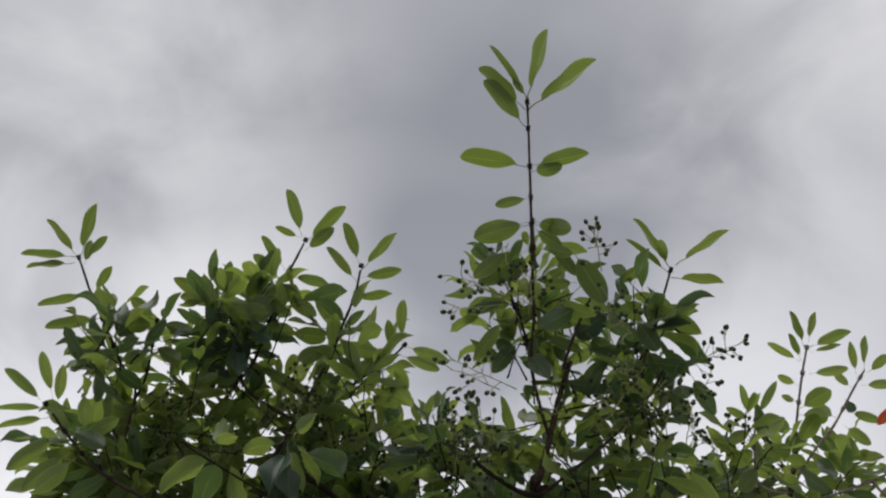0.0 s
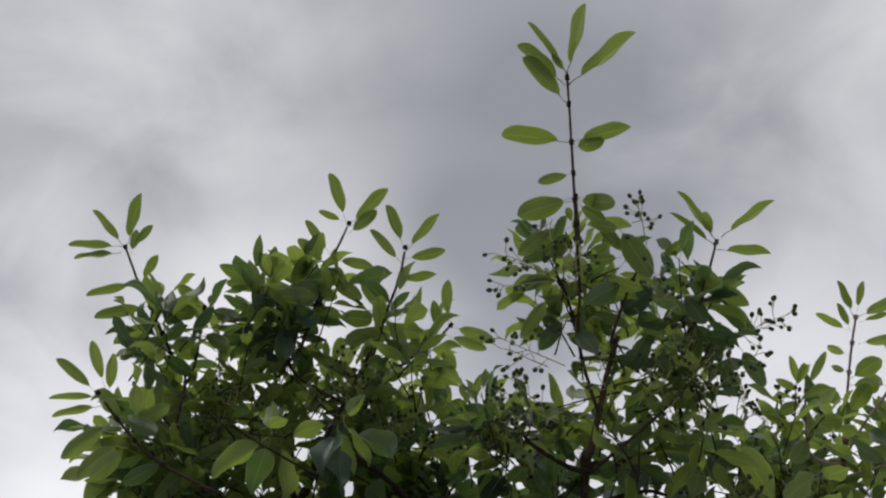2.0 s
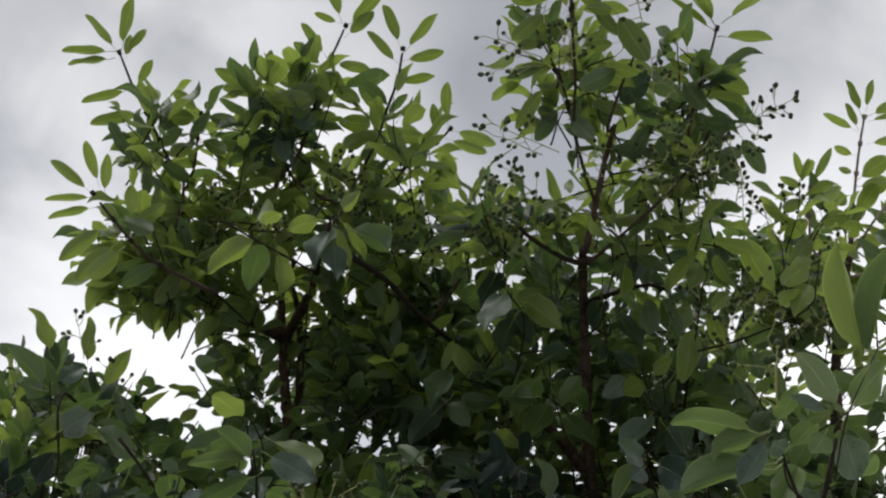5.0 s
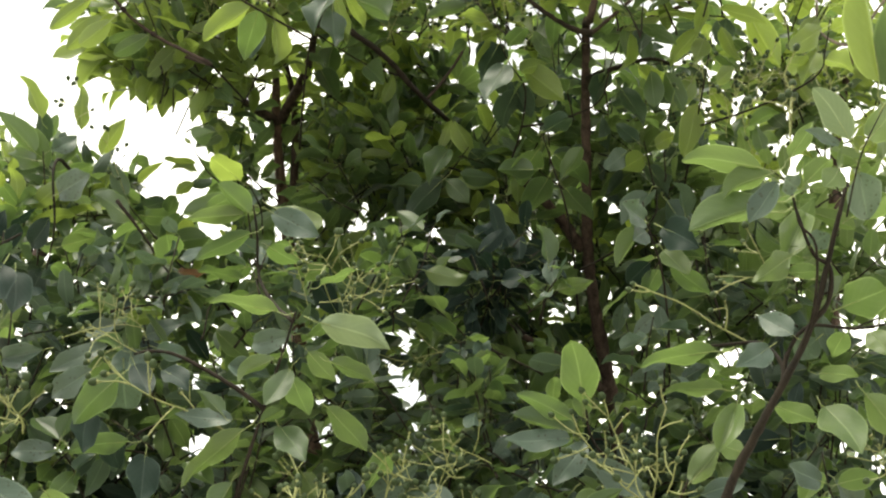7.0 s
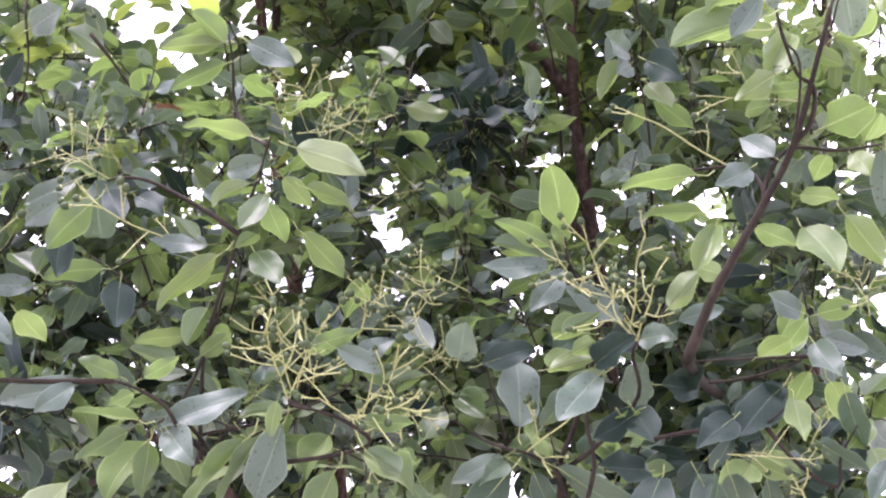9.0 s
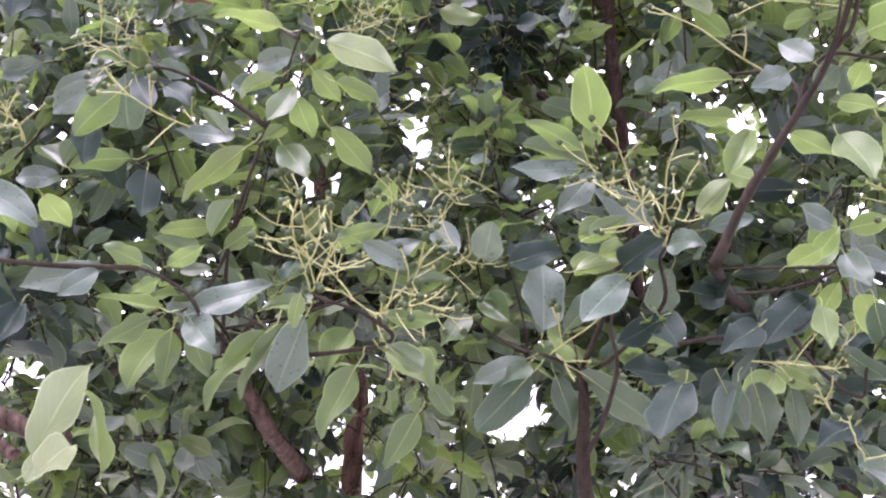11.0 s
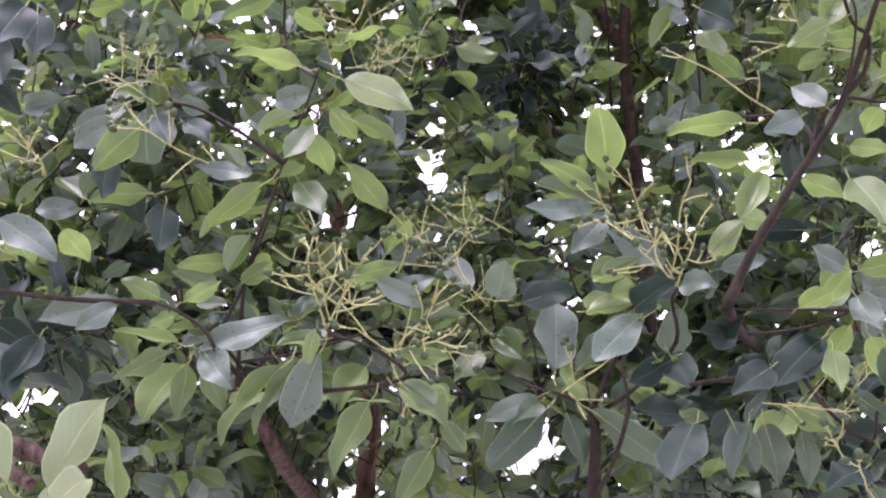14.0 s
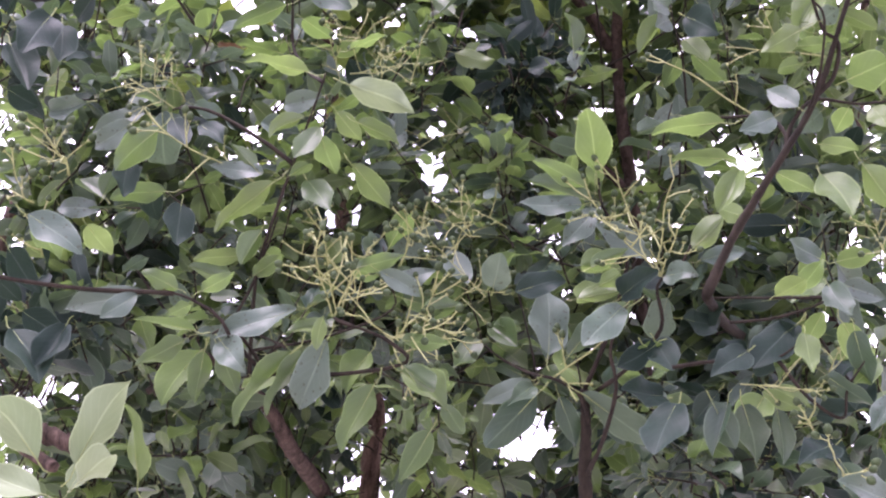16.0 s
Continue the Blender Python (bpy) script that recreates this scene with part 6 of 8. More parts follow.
panicle(middle_tree, (-0.062, 2.487, 2.639), (-0.101, 2.423, 2.667), 8, .05, 0.0050, 106)
panicle(left_tree, (0.042, 2.222, 2.690), (-0.034, 2.195, 2.657), 8, .06, 0.0042, 107)
spray(left_tree, [(-0.479, 2.104, 2.658), (-0.461, 2.123, 2.627), (-0.443, 2.151, 2.580)], .002, [
    ((-0.492, 2.104, 2.659), (-0.606, 2.115, 2.605), 0.044, -94, "waxy", ELLIPSE),
    ((-0.479, 2.109, 2.651), (-0.575, 2.130, 2.582), 0.044, 37, "mature"),
    ((-0.474, 2.104, 2.658), (-0.463, 2.060, 2.547), 0.059, 1, "waxy", OVAL),
    ((-0.470, 2.099, 2.666), (-0.407, 2.110, 2.661), 0.030, -41, "young"),
    ((-0.506, 2.090, 2.682), (-0.424, 2.088, 2.690), 0.035, -34, "young"),
    ((-0.487, 2.085, 2.690), (-0.544, 2.044, 2.709), 0.035, 47, "mature"),
    ((-0.470, 2.104, 2.658), (-0.386, 2.085, 2.678), 0.041, 89, "waxy")], 108)
spray(left_tree, [(-0.590, 2.198, 2.504), (-0.573, 2.212, 2.480), (-0.555, 2.236, 2.441)], .002, [
    ((-0.581, 2.193, 2.511), (-0.657, 2.238, 2.582), 0.054, -49, "mature"),
    ((-0.590, 2.198, 2.504), (-0.523, 2.243, 2.551), 0.044, -67, "dark"),
    ((-0.572, 2.203, 2.496), (-0.501, 2.293, 2.511), 0.048, -55, "mature"),
    ((-0.599, 2.193, 2.512), (-0.559, 2.121, 2.538), 0.041, 2, "dark"),
    ((-0.563, 2.212, 2.480), (-0.587, 2.160, 2.413), 0.042, -41, "mature"),
    ((-0.581, 2.198, 2.503), (-0.684, 2.234, 2.520), 0.040, -97, "waxy")], 109)
spray(low_tree, [(-0.735, 2.364, 2.617), (-0.745, 2.395, 2.566), (-0.756, 2.425, 2.515)], .002, [
    ((-0.735, 2.374, 2.600), (-0.705, 2.510, 2.569), 0.068, 120, "waxy"),
    ((-0.735, 2.379, 2.592), (-0.647, 2.398, 2.566), 0.040, -39, "young"),
    ((-0.745, 2.384, 2.583), (-0.821, 2.487, 2.561), 0.053, -133, "waxy"),
    ((-0.740, 2.369, 2.609), (-0.680, 2.285, 2.656), 0.046, 3, "dark")], 110)
spray(left_tree, [(-0.098, 2.047, 2.379), (-0.090, 2.069, 2.334), (-0.082, 2.091, 2.290)], .002, [
    ((-0.094, 2.058, 2.357), (-0.013, 1.983, 2.386), 0.044, 116, "waxy"),
    ((-0.090, 2.062, 2.349), (-0.139, 2.126, 2.433), 0.042, -39, "deep"),
    ((-0.098, 2.054, 2.364), (-0.052, 1.943, 2.385), 0.043, -17, "mature"),
    ((-0.090, 2.069, 2.334), (-0.142, 2.005, 2.327), 0.042, 64, "mature"),
    ((-0.082, 2.080, 2.312), (0.000, 2.095, 2.290), 0.037, -52, "mature"),
    ((-0.086, 2.076, 2.319), (-0.016, 2.088, 2.359), 0.037, 87, "waxy")], 111)
spray(middle_tree, [(0.034, 2.123, 2.336), (0.051, 2.141, 2.298), (0.067, 2.160, 2.260)], .002, [
    ((0.042, 2.122, 2.336), (-0.000, 2.152, 2.424), 0.049, -44, "waxy"),
    ((0.051, 2.130, 2.321), (0.111, 2.091, 2.396), 0.047, -22, "mature"),
    ((0.059, 2.141, 2.298), (0.116, 2.100, 2.238), 0.044, 61, "mature"),
    ((0.042, 2.130, 2.321), (-0.023, 2.063, 2.278), 0.039, 77, "mature"),
    ((0.059, 2.149, 2.282), (0.017, 2.091, 2.194), 0.045, -37, "mature"),
    ((0.067, 2.152, 2.275), (0.138, 2.234, 2.248), 0.049, -21, "mature"),
    ((0.051, 2.141, 2.298), (-0.010, 2.185, 2.251), 0.038, -109, "deep")], 112)
spray(middle_tree, [(0.358, 2.028, 2.861), (0.367, 2.048, 2.820), (0.385, 2.076, 2.763)], .002, [
    ((0.367, 2.044, 2.829), (0.312, 1.965, 2.818), 0.046, -112, "waxy"),
    ((0.367, 2.048, 2.820), (0.333, 2.016, 2.778), 0.042, -85, "waxy"),
    ((0.376, 2.044, 2.828), (0.430, 1.973, 2.738), 0.062, 89, "deep"),
    ((0.367, 2.040, 2.837), (0.310, 2.067, 2.758), 0.034, 10, "fresh"),
    ((0.380, 2.060, 2.796), (0.418, 2.021, 2.717), 0.044, 46, "fresh"),
    ((0.376, 2.068, 2.779), (0.338, 2.141, 2.771), 0.043, -139, "deep"),
    ((0.385, 2.072, 2.771), (0.363, 2.137, 2.736), 0.035, 13, "mature"),
    ((0.385, 2.068, 2.779), (0.466, 2.095, 2.720), 0.044, -21, "mature")], 113)
spray(right_tree, [(0.582, 2.023, 2.414), (0.590, 2.045, 2.370), (0.598, 2.067, 2.325)], .002, [
    ((0.590, 2.045, 2.370), (0.515, 1.968, 2.372), 0.042, -108, "waxy"),
    ((0.590, 2.037, 2.385), (0.654, 2.131, 2.369), 0.050, 118, "waxy"),
    ((0.582, 2.030, 2.400), (0.568, 2.130, 2.369), 0.041, 11, "fresh"),
    ((0.590, 2.045, 2.370), (0.651, 1.997, 2.366), 0.037, -50, "fresh"),
    ((0.598, 2.059, 2.340), (0.668, 2.161, 2.289), 0.050, 133, "waxy"),
    ((0.590, 2.048, 2.362), (0.522, 2.009, 2.286), 0.045, -40, "mature"),
    ((0.598, 2.056, 2.347), (0.693, 2.103, 2.339), 0.039, 110, "waxy")], 114)
spray(right_tree, [(0.663, 2.096, 2.265), (0.671, 2.118, 2.220), (0.679, 2.147, 2.160)], .002, [
    ((0.663, 2.103, 2.250), (0.588, 2.047, 2.172), 0.050, -33, "deep"),
    ((0.667, 2.110, 2.235), (0.746, 2.205, 2.212), 0.045, 123, "waxy"),
    ((0.663, 2.099, 2.257), (0.736, 2.167, 2.326), 0.044, 35, "mature"),
    ((0.671, 2.118, 2.220), (0.609, 2.085, 2.134), 0.053, -27, "deep"),
    ((0.675, 2.125, 2.205), (0.688, 2.085, 2.125), 0.043, 36, "mature"),
    ((0.667, 2.107, 2.242), (0.580, 2.053, 2.216), 0.039, 52, "fresh")], 115)
spray(low_tree, [(-0.487, 1.858, 1.927), (-0.481, 1.871, 1.899), (-0.466, 1.896, 1.846)], .003, [
    ((-0.485, 1.856, 1.931), (-0.397, 1.803, 2.063), 0.060, -13, "pale", LONG),
    ((-0.500, 1.848, 1.946), (-0.564, 1.744, 2.004), 0.064, 30, "pale"),
    ((-0.492, 1.863, 1.915), (-0.613, 1.916, 1.964), 0.049, -75, "pale"),
    ((-0.476, 1.859, 1.926), (-0.398, 1.769, 1.951), 0.045, -22, "pale", LONG),
    ((-0.482, 1.863, 1.916), (-0.457, 1.881, 1.990), 0.032, 62, "pale"),
    ((-0.378, 1.864, 1.919), (-0.403, 1.801, 2.029), 0.046, -14, "fresh", LONG),
    ((-0.491, 1.862, 1.919), (-0.543, 1.962, 1.880), 0.044, -13, "pale")], 116)
spray(left_tree, [(-0.381, 1.842, 2.207), (-0.346, 1.847, 2.198), (-0.306, 1.857, 2.177), (-0.286, 1.871, 2.150)], .003, [
    ((-0.380, 1.841, 2.209), (-0.523, 1.864, 2.183), 0.044, -88, "waxy", ELLIPSE),
    ((-0.406, 1.841, 2.208), (-0.462, 1.832, 2.159), 0.035, -90, "waxy", ELLIPSE),
    ((-0.350, 1.844, 2.204), (-0.413, 1.830, 2.230), 0.031, 48, "mature"),
    ((-0.342, 1.846, 2.201), (-0.279, 1.820, 2.230), 0.028, -36, "mature"),
    ((-0.334, 1.849, 2.194), (-0.383, 1.867, 2.179), 0.025, 20, "mature")], 117)
spray(left_tree, [(-0.317, 1.886, 2.162), (-0.302, 1.884, 2.167), (-0.274, 1.890, 2.157), (-0.241, 1.910, 2.116)], .003, [
    ((-0.337, 1.886, 2.161), (-0.424, 1.903, 2.120), 0.037, 27, "mature"),
    ((-0.321, 1.888, 2.158), (-0.403, 2.003, 2.093), 0.071, -9, "mature", ELLIPSE),
    ((-0.325, 1.889, 2.156), (-0.342, 1.944, 2.078), 0.039, -12, "mature", LONG),
    ((-0.312, 1.887, 2.162), (-0.258, 1.849, 2.093), 0.047, 69, "waxy"),
    ((-0.320, 1.885, 2.164), (-0.428, 1.876, 2.177), 0.033, 17, "mature"),
    ((-0.313, 1.889, 2.156), (-0.279, 1.921, 2.085), 0.034, -42, "mature"),
    ((-0.173, 1.869, 2.208), (-0.312, 1.876, 2.151), 0.046, -78, "waxy", ELLIPSE)], 118)
spray(left_tree, [(-0.147, 1.860, 2.182), (-0.123, 1.864, 2.173), (-0.076, 1.873, 2.158), (-0.044, 1.887, 2.130)], .003, [
    ((-0.185, 1.869, 2.161), (-0.282, 1.938, 2.044), 0.060, -4, "mature", LONG),
    ((-0.173, 1.869, 2.160), (-0.236, 1.919, 2.055), 0.039, 3, "mature", LONG),
    ((-0.078, 1.890, 2.122), (-0.130, 1.930, 2.009), 0.057, 11, "mature", LONG),
    ((-0.087, 1.875, 2.154), (-0.130, 1.944, 2.098), 0.044, 5, "mature"),
    ((-0.133, 1.833, 2.240), (-0.047, 1.838, 2.271), 0.029, -53, "mature"),
    ((-0.098, 1.830, 2.249), (-0.027, 1.847, 2.211), 0.030, 103, "waxy"),
    ((-0.067, 1.886, 2.130), (0.012, 1.961, 2.083), 0.052, -20, "mature"),
    ((0.001, 1.920, 2.061), (-0.050, 1.957, 1.978), 0.042, 37, "mature"),
    ((-0.059, 1.886, 2.130), (-0.002, 1.864, 2.083), 0.037, -63, "mature"),
    ((-0.138, 1.864, 2.173), (-0.214, 1.882, 2.165), 0.026, 45, "mature"),
    ((-0.068, 1.873, 2.158), (0.018, 1.878, 2.154), 0.031, -39, "mature")], 119)
spray(left_tree, [(-0.596, 1.766, 2.310), (-0.614, 1.780, 2.277), (-0.647, 1.806, 2.220)], .003, [
    ((-0.582, 1.772, 2.298), (-0.485, 1.788, 2.233), 0.054, 74, "waxy", ELLIPSE),
    ((-0.491, 1.780, 2.285), (-0.465, 1.856, 2.264), 0.040, -27, "fresh"),
    ((-0.557, 1.778, 2.287), (-0.544, 1.874, 2.263), 0.045, -7, "mature"),
    ((-0.602, 1.790, 2.257), (-0.560, 1.864, 2.206), 0.045, 102, "deep"),
    ((-0.584, 1.829, 2.174), (-0.520, 1.895, 2.151), 0.046, 117, "deep"),
    ((-0.591, 1.836, 2.159), (-0.515, 1.793, 2.049), 0.064, 25, "deep"),
    ((-0.499, 1.837, 2.163), (-0.525, 1.791, 2.072), 0.047, -39, "deep")], 120)
# near-black leaf colour gives the shade at this crown's edge
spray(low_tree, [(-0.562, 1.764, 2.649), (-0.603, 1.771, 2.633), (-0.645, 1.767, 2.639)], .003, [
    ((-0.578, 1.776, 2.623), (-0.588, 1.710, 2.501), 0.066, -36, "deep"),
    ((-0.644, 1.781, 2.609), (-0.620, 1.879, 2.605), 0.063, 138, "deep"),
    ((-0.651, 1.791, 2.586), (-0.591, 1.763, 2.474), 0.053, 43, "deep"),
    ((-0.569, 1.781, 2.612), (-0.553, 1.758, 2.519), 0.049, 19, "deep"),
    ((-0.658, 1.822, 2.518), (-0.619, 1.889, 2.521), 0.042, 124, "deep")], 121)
# some leaves here are coloured near-black in place of shade
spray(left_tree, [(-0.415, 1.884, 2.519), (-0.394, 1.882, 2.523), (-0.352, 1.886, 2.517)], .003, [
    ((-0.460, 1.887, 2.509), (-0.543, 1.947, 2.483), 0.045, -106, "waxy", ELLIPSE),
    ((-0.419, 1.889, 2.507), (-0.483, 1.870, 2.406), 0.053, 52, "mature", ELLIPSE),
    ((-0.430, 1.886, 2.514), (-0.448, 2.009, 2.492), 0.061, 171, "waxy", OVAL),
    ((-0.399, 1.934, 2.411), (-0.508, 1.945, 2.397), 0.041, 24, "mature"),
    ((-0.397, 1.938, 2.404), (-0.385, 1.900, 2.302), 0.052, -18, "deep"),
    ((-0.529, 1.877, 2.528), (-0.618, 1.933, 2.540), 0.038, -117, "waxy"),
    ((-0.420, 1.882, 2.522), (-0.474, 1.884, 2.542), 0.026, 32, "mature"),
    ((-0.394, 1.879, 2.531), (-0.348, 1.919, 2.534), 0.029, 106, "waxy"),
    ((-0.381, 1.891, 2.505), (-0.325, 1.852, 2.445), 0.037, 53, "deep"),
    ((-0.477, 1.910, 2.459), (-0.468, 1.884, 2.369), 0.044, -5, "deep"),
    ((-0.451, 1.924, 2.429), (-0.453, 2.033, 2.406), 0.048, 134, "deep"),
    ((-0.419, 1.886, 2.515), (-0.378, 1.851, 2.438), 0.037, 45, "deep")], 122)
spray(middle_tree, [(0.267, 1.869, 2.235), (0.253, 1.882, 2.205), (0.238, 1.902, 2.162), (0.248, 1.925, 2.112)], .003, [
    ((0.266, 1.872, 2.229), (0.194, 1.821, 2.136), 0.050, -56, "waxy", OVAL),
    ((0.240, 1.874, 2.223), (0.294, 1.789, 2.236), 0.043, 109, "deep"),
    ((0.196, 1.856, 2.259), (0.261, 1.855, 2.297), 0.030, -58, "fresh"),
    ((0.212, 1.866, 2.238), (0.245, 1.822, 2.244), 0.028, -53, "fresh"),
    ((0.176, 1.872, 2.223), (0.251, 1.853, 2.229), 0.027, -49, "fresh"),
    ((0.086, 1.868, 2.227), (0.175, 1.874, 2.252), 0.039, 88, "deep"),
    ((0.277, 1.895, 2.179), (0.331, 1.990, 2.165), 0.047, -17, "mature", OVAL),
    ((0.325, 1.883, 2.208), (0.401, 1.958, 2.225), 0.039, 88, "deep"),
    ((0.327, 1.931, 2.105), (0.246, 1.855, 2.088), 0.048, -79, "deep"),
    ((0.316, 1.896, 2.179), (0.252, 1.961, 2.159), 0.044, -91, "deep")], 123)
# low shoot in shade, which its dark and near-black leaf colours give
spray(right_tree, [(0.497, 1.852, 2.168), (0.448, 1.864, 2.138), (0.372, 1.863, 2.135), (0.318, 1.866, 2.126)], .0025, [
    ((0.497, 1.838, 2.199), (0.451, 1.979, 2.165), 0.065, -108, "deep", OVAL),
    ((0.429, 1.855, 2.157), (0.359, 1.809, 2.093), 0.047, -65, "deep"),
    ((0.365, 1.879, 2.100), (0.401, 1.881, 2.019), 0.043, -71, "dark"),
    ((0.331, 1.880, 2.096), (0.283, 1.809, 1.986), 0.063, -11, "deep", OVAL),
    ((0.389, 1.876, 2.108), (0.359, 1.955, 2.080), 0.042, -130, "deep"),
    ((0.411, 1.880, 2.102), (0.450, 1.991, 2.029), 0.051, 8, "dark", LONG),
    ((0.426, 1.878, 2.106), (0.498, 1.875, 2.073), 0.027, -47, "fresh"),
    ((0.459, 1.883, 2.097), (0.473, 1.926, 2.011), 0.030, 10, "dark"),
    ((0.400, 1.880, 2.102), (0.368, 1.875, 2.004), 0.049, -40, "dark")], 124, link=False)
# shade again put into the darker leaf colours
spray(right_tree, [(0.564, 1.818, 2.125), (0.543, 1.834, 2.091), (0.537, 1.849, 2.056)], .0025, [
    ((0.544, 1.794, 2.177), (0.580, 1.851, 2.103), 0.041, 7, "dark"),
    ((0.497, 1.821, 2.116), (0.581, 1.841, 2.069), 0.032, -32, "dark"),
    ((0.568, 1.846, 2.066), (0.524, 1.918, 2.085), 0.041, -80, "deep"),
    ((0.537, 1.861, 2.031), (0.464, 1.804, 1.977), 0.051, -53, "deep"),
    ((0.610, 1.834, 2.093), (0.557, 1.789, 2.020), 0.036, -38, "waxy"),
    ((0.622, 1.899, 1.955), (0.504, 1.783, 1.953), 0.057, -98, "waxy"),
    ((0.481, 1.797, 2.166), (0.482, 1.763, 2.087), 0.036, -7, "fresh"),
    ((0.543, 1.834, 2.091), (0.605, 1.877, 2.148), 0.032, 61, "fresh"),
    ((0.530, 1.868, 2.016), (0.556, 1.851, 1.937), 0.040, 60, "dark")], 125)
panicle(left_tree, (-0.416, 1.900, 2.531), (-0.475, 1.846, 2.548), 14, .06, 0.0050, 126)
panicle(left_tree, (-0.536, 1.826, 2.374), (-0.549, 1.771, 2.397), 9, .05, 0.0063, 127)
panicle(left_tree, (-0.583, 1.842, 2.336), (-0.595, 1.793, 2.346), 7, .05, 0.0063, 128)
spray(left_tree, [(-0.142, 1.823, 2.167), (-0.135, 1.825, 2.162), (-0.115, 1.828, 2.157)], .002, [
    ((-0.142, 1.825, 2.161), (-0.191, 1.920, 2.067), 0.059, -136, "waxy", ELLIPSE),
    ((-0.154, 1.817, 2.178), (-0.162, 1.827, 2.121), 0.022, 6, "fresh")], 129, link=False)
panicle(left_tree, (-0.149, 1.869, 2.187), (-0.169, 1.797, 2.244), 14, .06, 0.0057, 130)
panicle(left_tree, (-0.146, 1.868, 2.188), (-0.119, 1.803, 2.236), 10, .055, 0.0057, 131)
panicle(left_tree, (-0.069, 1.892, 2.165), (-0.106, 1.841, 2.177), 6, .05, 0.0057, 132)
panicle(left_tree, (-0.069, 1.892, 2.165), (-0.005, 1.849, 2.167), 10, .055, 0.0057, 133)
panicle(middle_tree, (0.306, 1.860, 2.258), (0.237, 1.793, 2.302), 10, .055, 0.0055, 134)
panicle(middle_tree, (0.306, 1.860, 2.258), (0.322, 1.794, 2.305), 8, .05, 0.0055, 135)
panicle(right_tree, (0.405, 1.848, 2.099), (0.478, 1.814, 2.082), 6, .05, 0.0050, 136)
panicle(right_tree, (0.526, 1.828, 1.959), (0.500, 1.771, 1.986), 5, .035, 0.0067, 137)
panicle(right_tree, (0.518, 1.708, 2.528), (0.394, 1.668, 2.512), 8, .055, 0.0050, 138)
panicle(left_tree, (-0.166, 2.009, 2.669), (-0.099, 1.972, 2.659), 14, .06, 0.0046, 139)
panicle(left_tree, (0.053, 1.942, 2.350), (0.011, 1.899, 2.346), 12, .06, 0.0050, 140)
spray(middle_tree, [(0.275, 1.663, 3.594), (0.277, 1.688, 3.568), (0.280, 1.724, 3.530)], .0028, [
    ((0.273, 1.668, 3.589), (0.169, 1.706, 3.580), 0.037, 44, "fresh"),
    ((0.278, 1.668, 3.588), (0.349, 1.701, 3.606), 0.033, -44, "fresh"),
    ((0.238, 1.704, 3.554), (0.168, 1.734, 3.506), 0.033, 45, "fresh"),
    ((0.292, 1.700, 3.554), (0.343, 1.676, 3.515), 0.025, -57, "fresh"),
    ((0.274, 1.710, 3.545), (0.217, 1.780, 3.539), 0.035, 37, "fresh")], 141, link=False, slim=True)
spray(middle_tree, [(0.519, 1.801, 3.506), (0.509, 1.838, 3.469), (0.494, 1.875, 3.431)], .0028, [
    ((0.471, 1.793, 3.517), (0.601, 1.835, 3.465), 0.045, -10, "fresh"),
    ((0.450, 1.797, 3.515), (0.498, 1.834, 3.513), 0.023, -34, "fresh"),
    ((0.520, 1.826, 3.480), (0.581, 1.808, 3.507), 0.023, -52, "fresh"),
    ((0.494, 1.853, 3.454), (0.557, 1.935, 3.412), 0.041, -20, "mature"),
    ((0.504, 1.838, 3.469), (0.453, 1.908, 3.499), 0.040, 53, "mature")], 142, slim=True)
panicle(middle_tree, (0.223, 1.901, 3.380), (0.132, 1.849, 3.383), 9, .034, 0.0039, 143)
panicle(middle_tree, (0.578, 1.884, 3.373), (0.609, 1.840, 3.358), 7, .03, 0.0039, 144)
panicle(middle_tree, (0.234, 1.712, 3.575), (0.226, 1.705, 3.525), 5, .026, 0.0039, 145)
panicle(middle_tree, (0.467, 1.824, 3.443), (0.438, 1.774, 3.439), 9, .03, 0.0039, 146)
panicle(middle_tree, (0.380, 1.712, 3.564), (0.425, 1.674, 3.543), 6, .028, 0.0039, 147)
panicle(middle_tree, (0.213, 1.993, 3.358), (0.167, 1.934, 3.365), 9, .034, 0.0039, 148)
panicle(middle_tree, (0.345, 1.946, 3.325), (0.307, 1.873, 3.346), 10, .034, 0.0039, 149)
panicle(middle_tree, (0.533, 1.945, 3.314), (0.523, 1.870, 3.334), 10, .034, 0.0039, 150)
panicle(right_tree, (0.741, 2.327, 3.552), (0.706, 2.270, 3.555), 8, .034, 0.0039, 151)
panicle(right_tree, (0.905, 2.413, 3.524), (0.879, 2.337, 3.546), 8, .034, 0.0039, 152)
panicle(left_tree, (-0.451, 2.401, 3.559), (-0.458, 2.334, 3.571), 9, .036, 0.0039, 153)
panicle(left_tree, (0.041, 2.412, 3.513), (0.027, 2.341, 3.530), 9, .036, 0.0039, 154)
panicle(left_tree, (-0.196, 2.130, 2.725), (-0.215, 2.085, 2.790), 12, .05, 0.0046, 155)
panicle(left_tree, (-0.126, 2.130, 2.715), (-0.120, 2.085, 2.775), 13, .05, 0.0046, 156)
panicle(left_tree, (-0.075, 2.140, 2.735), (-0.060, 2.100, 2.790), 11, .05, 0.0046, 157)
panicle(middle_tree, (0.012, 2.150, 2.330), (0.060, 2.090, 2.350), 12, .055, 0.0048, 158)
panicle(middle_tree, (0.154, 2.140, 3.356), (0.154, 2.100, 3.401), 14, .042, 0.0040, 160)
panicle(middle_tree, (0.192, 2.190, 3.312), (0.192, 2.150, 3.357), 10, .042, 0.0040, 161)
panicle(middle_tree, (0.464, 2.040, 3.419), (0.463, 2.000, 3.461), 14, .042, 0.0040, 162)
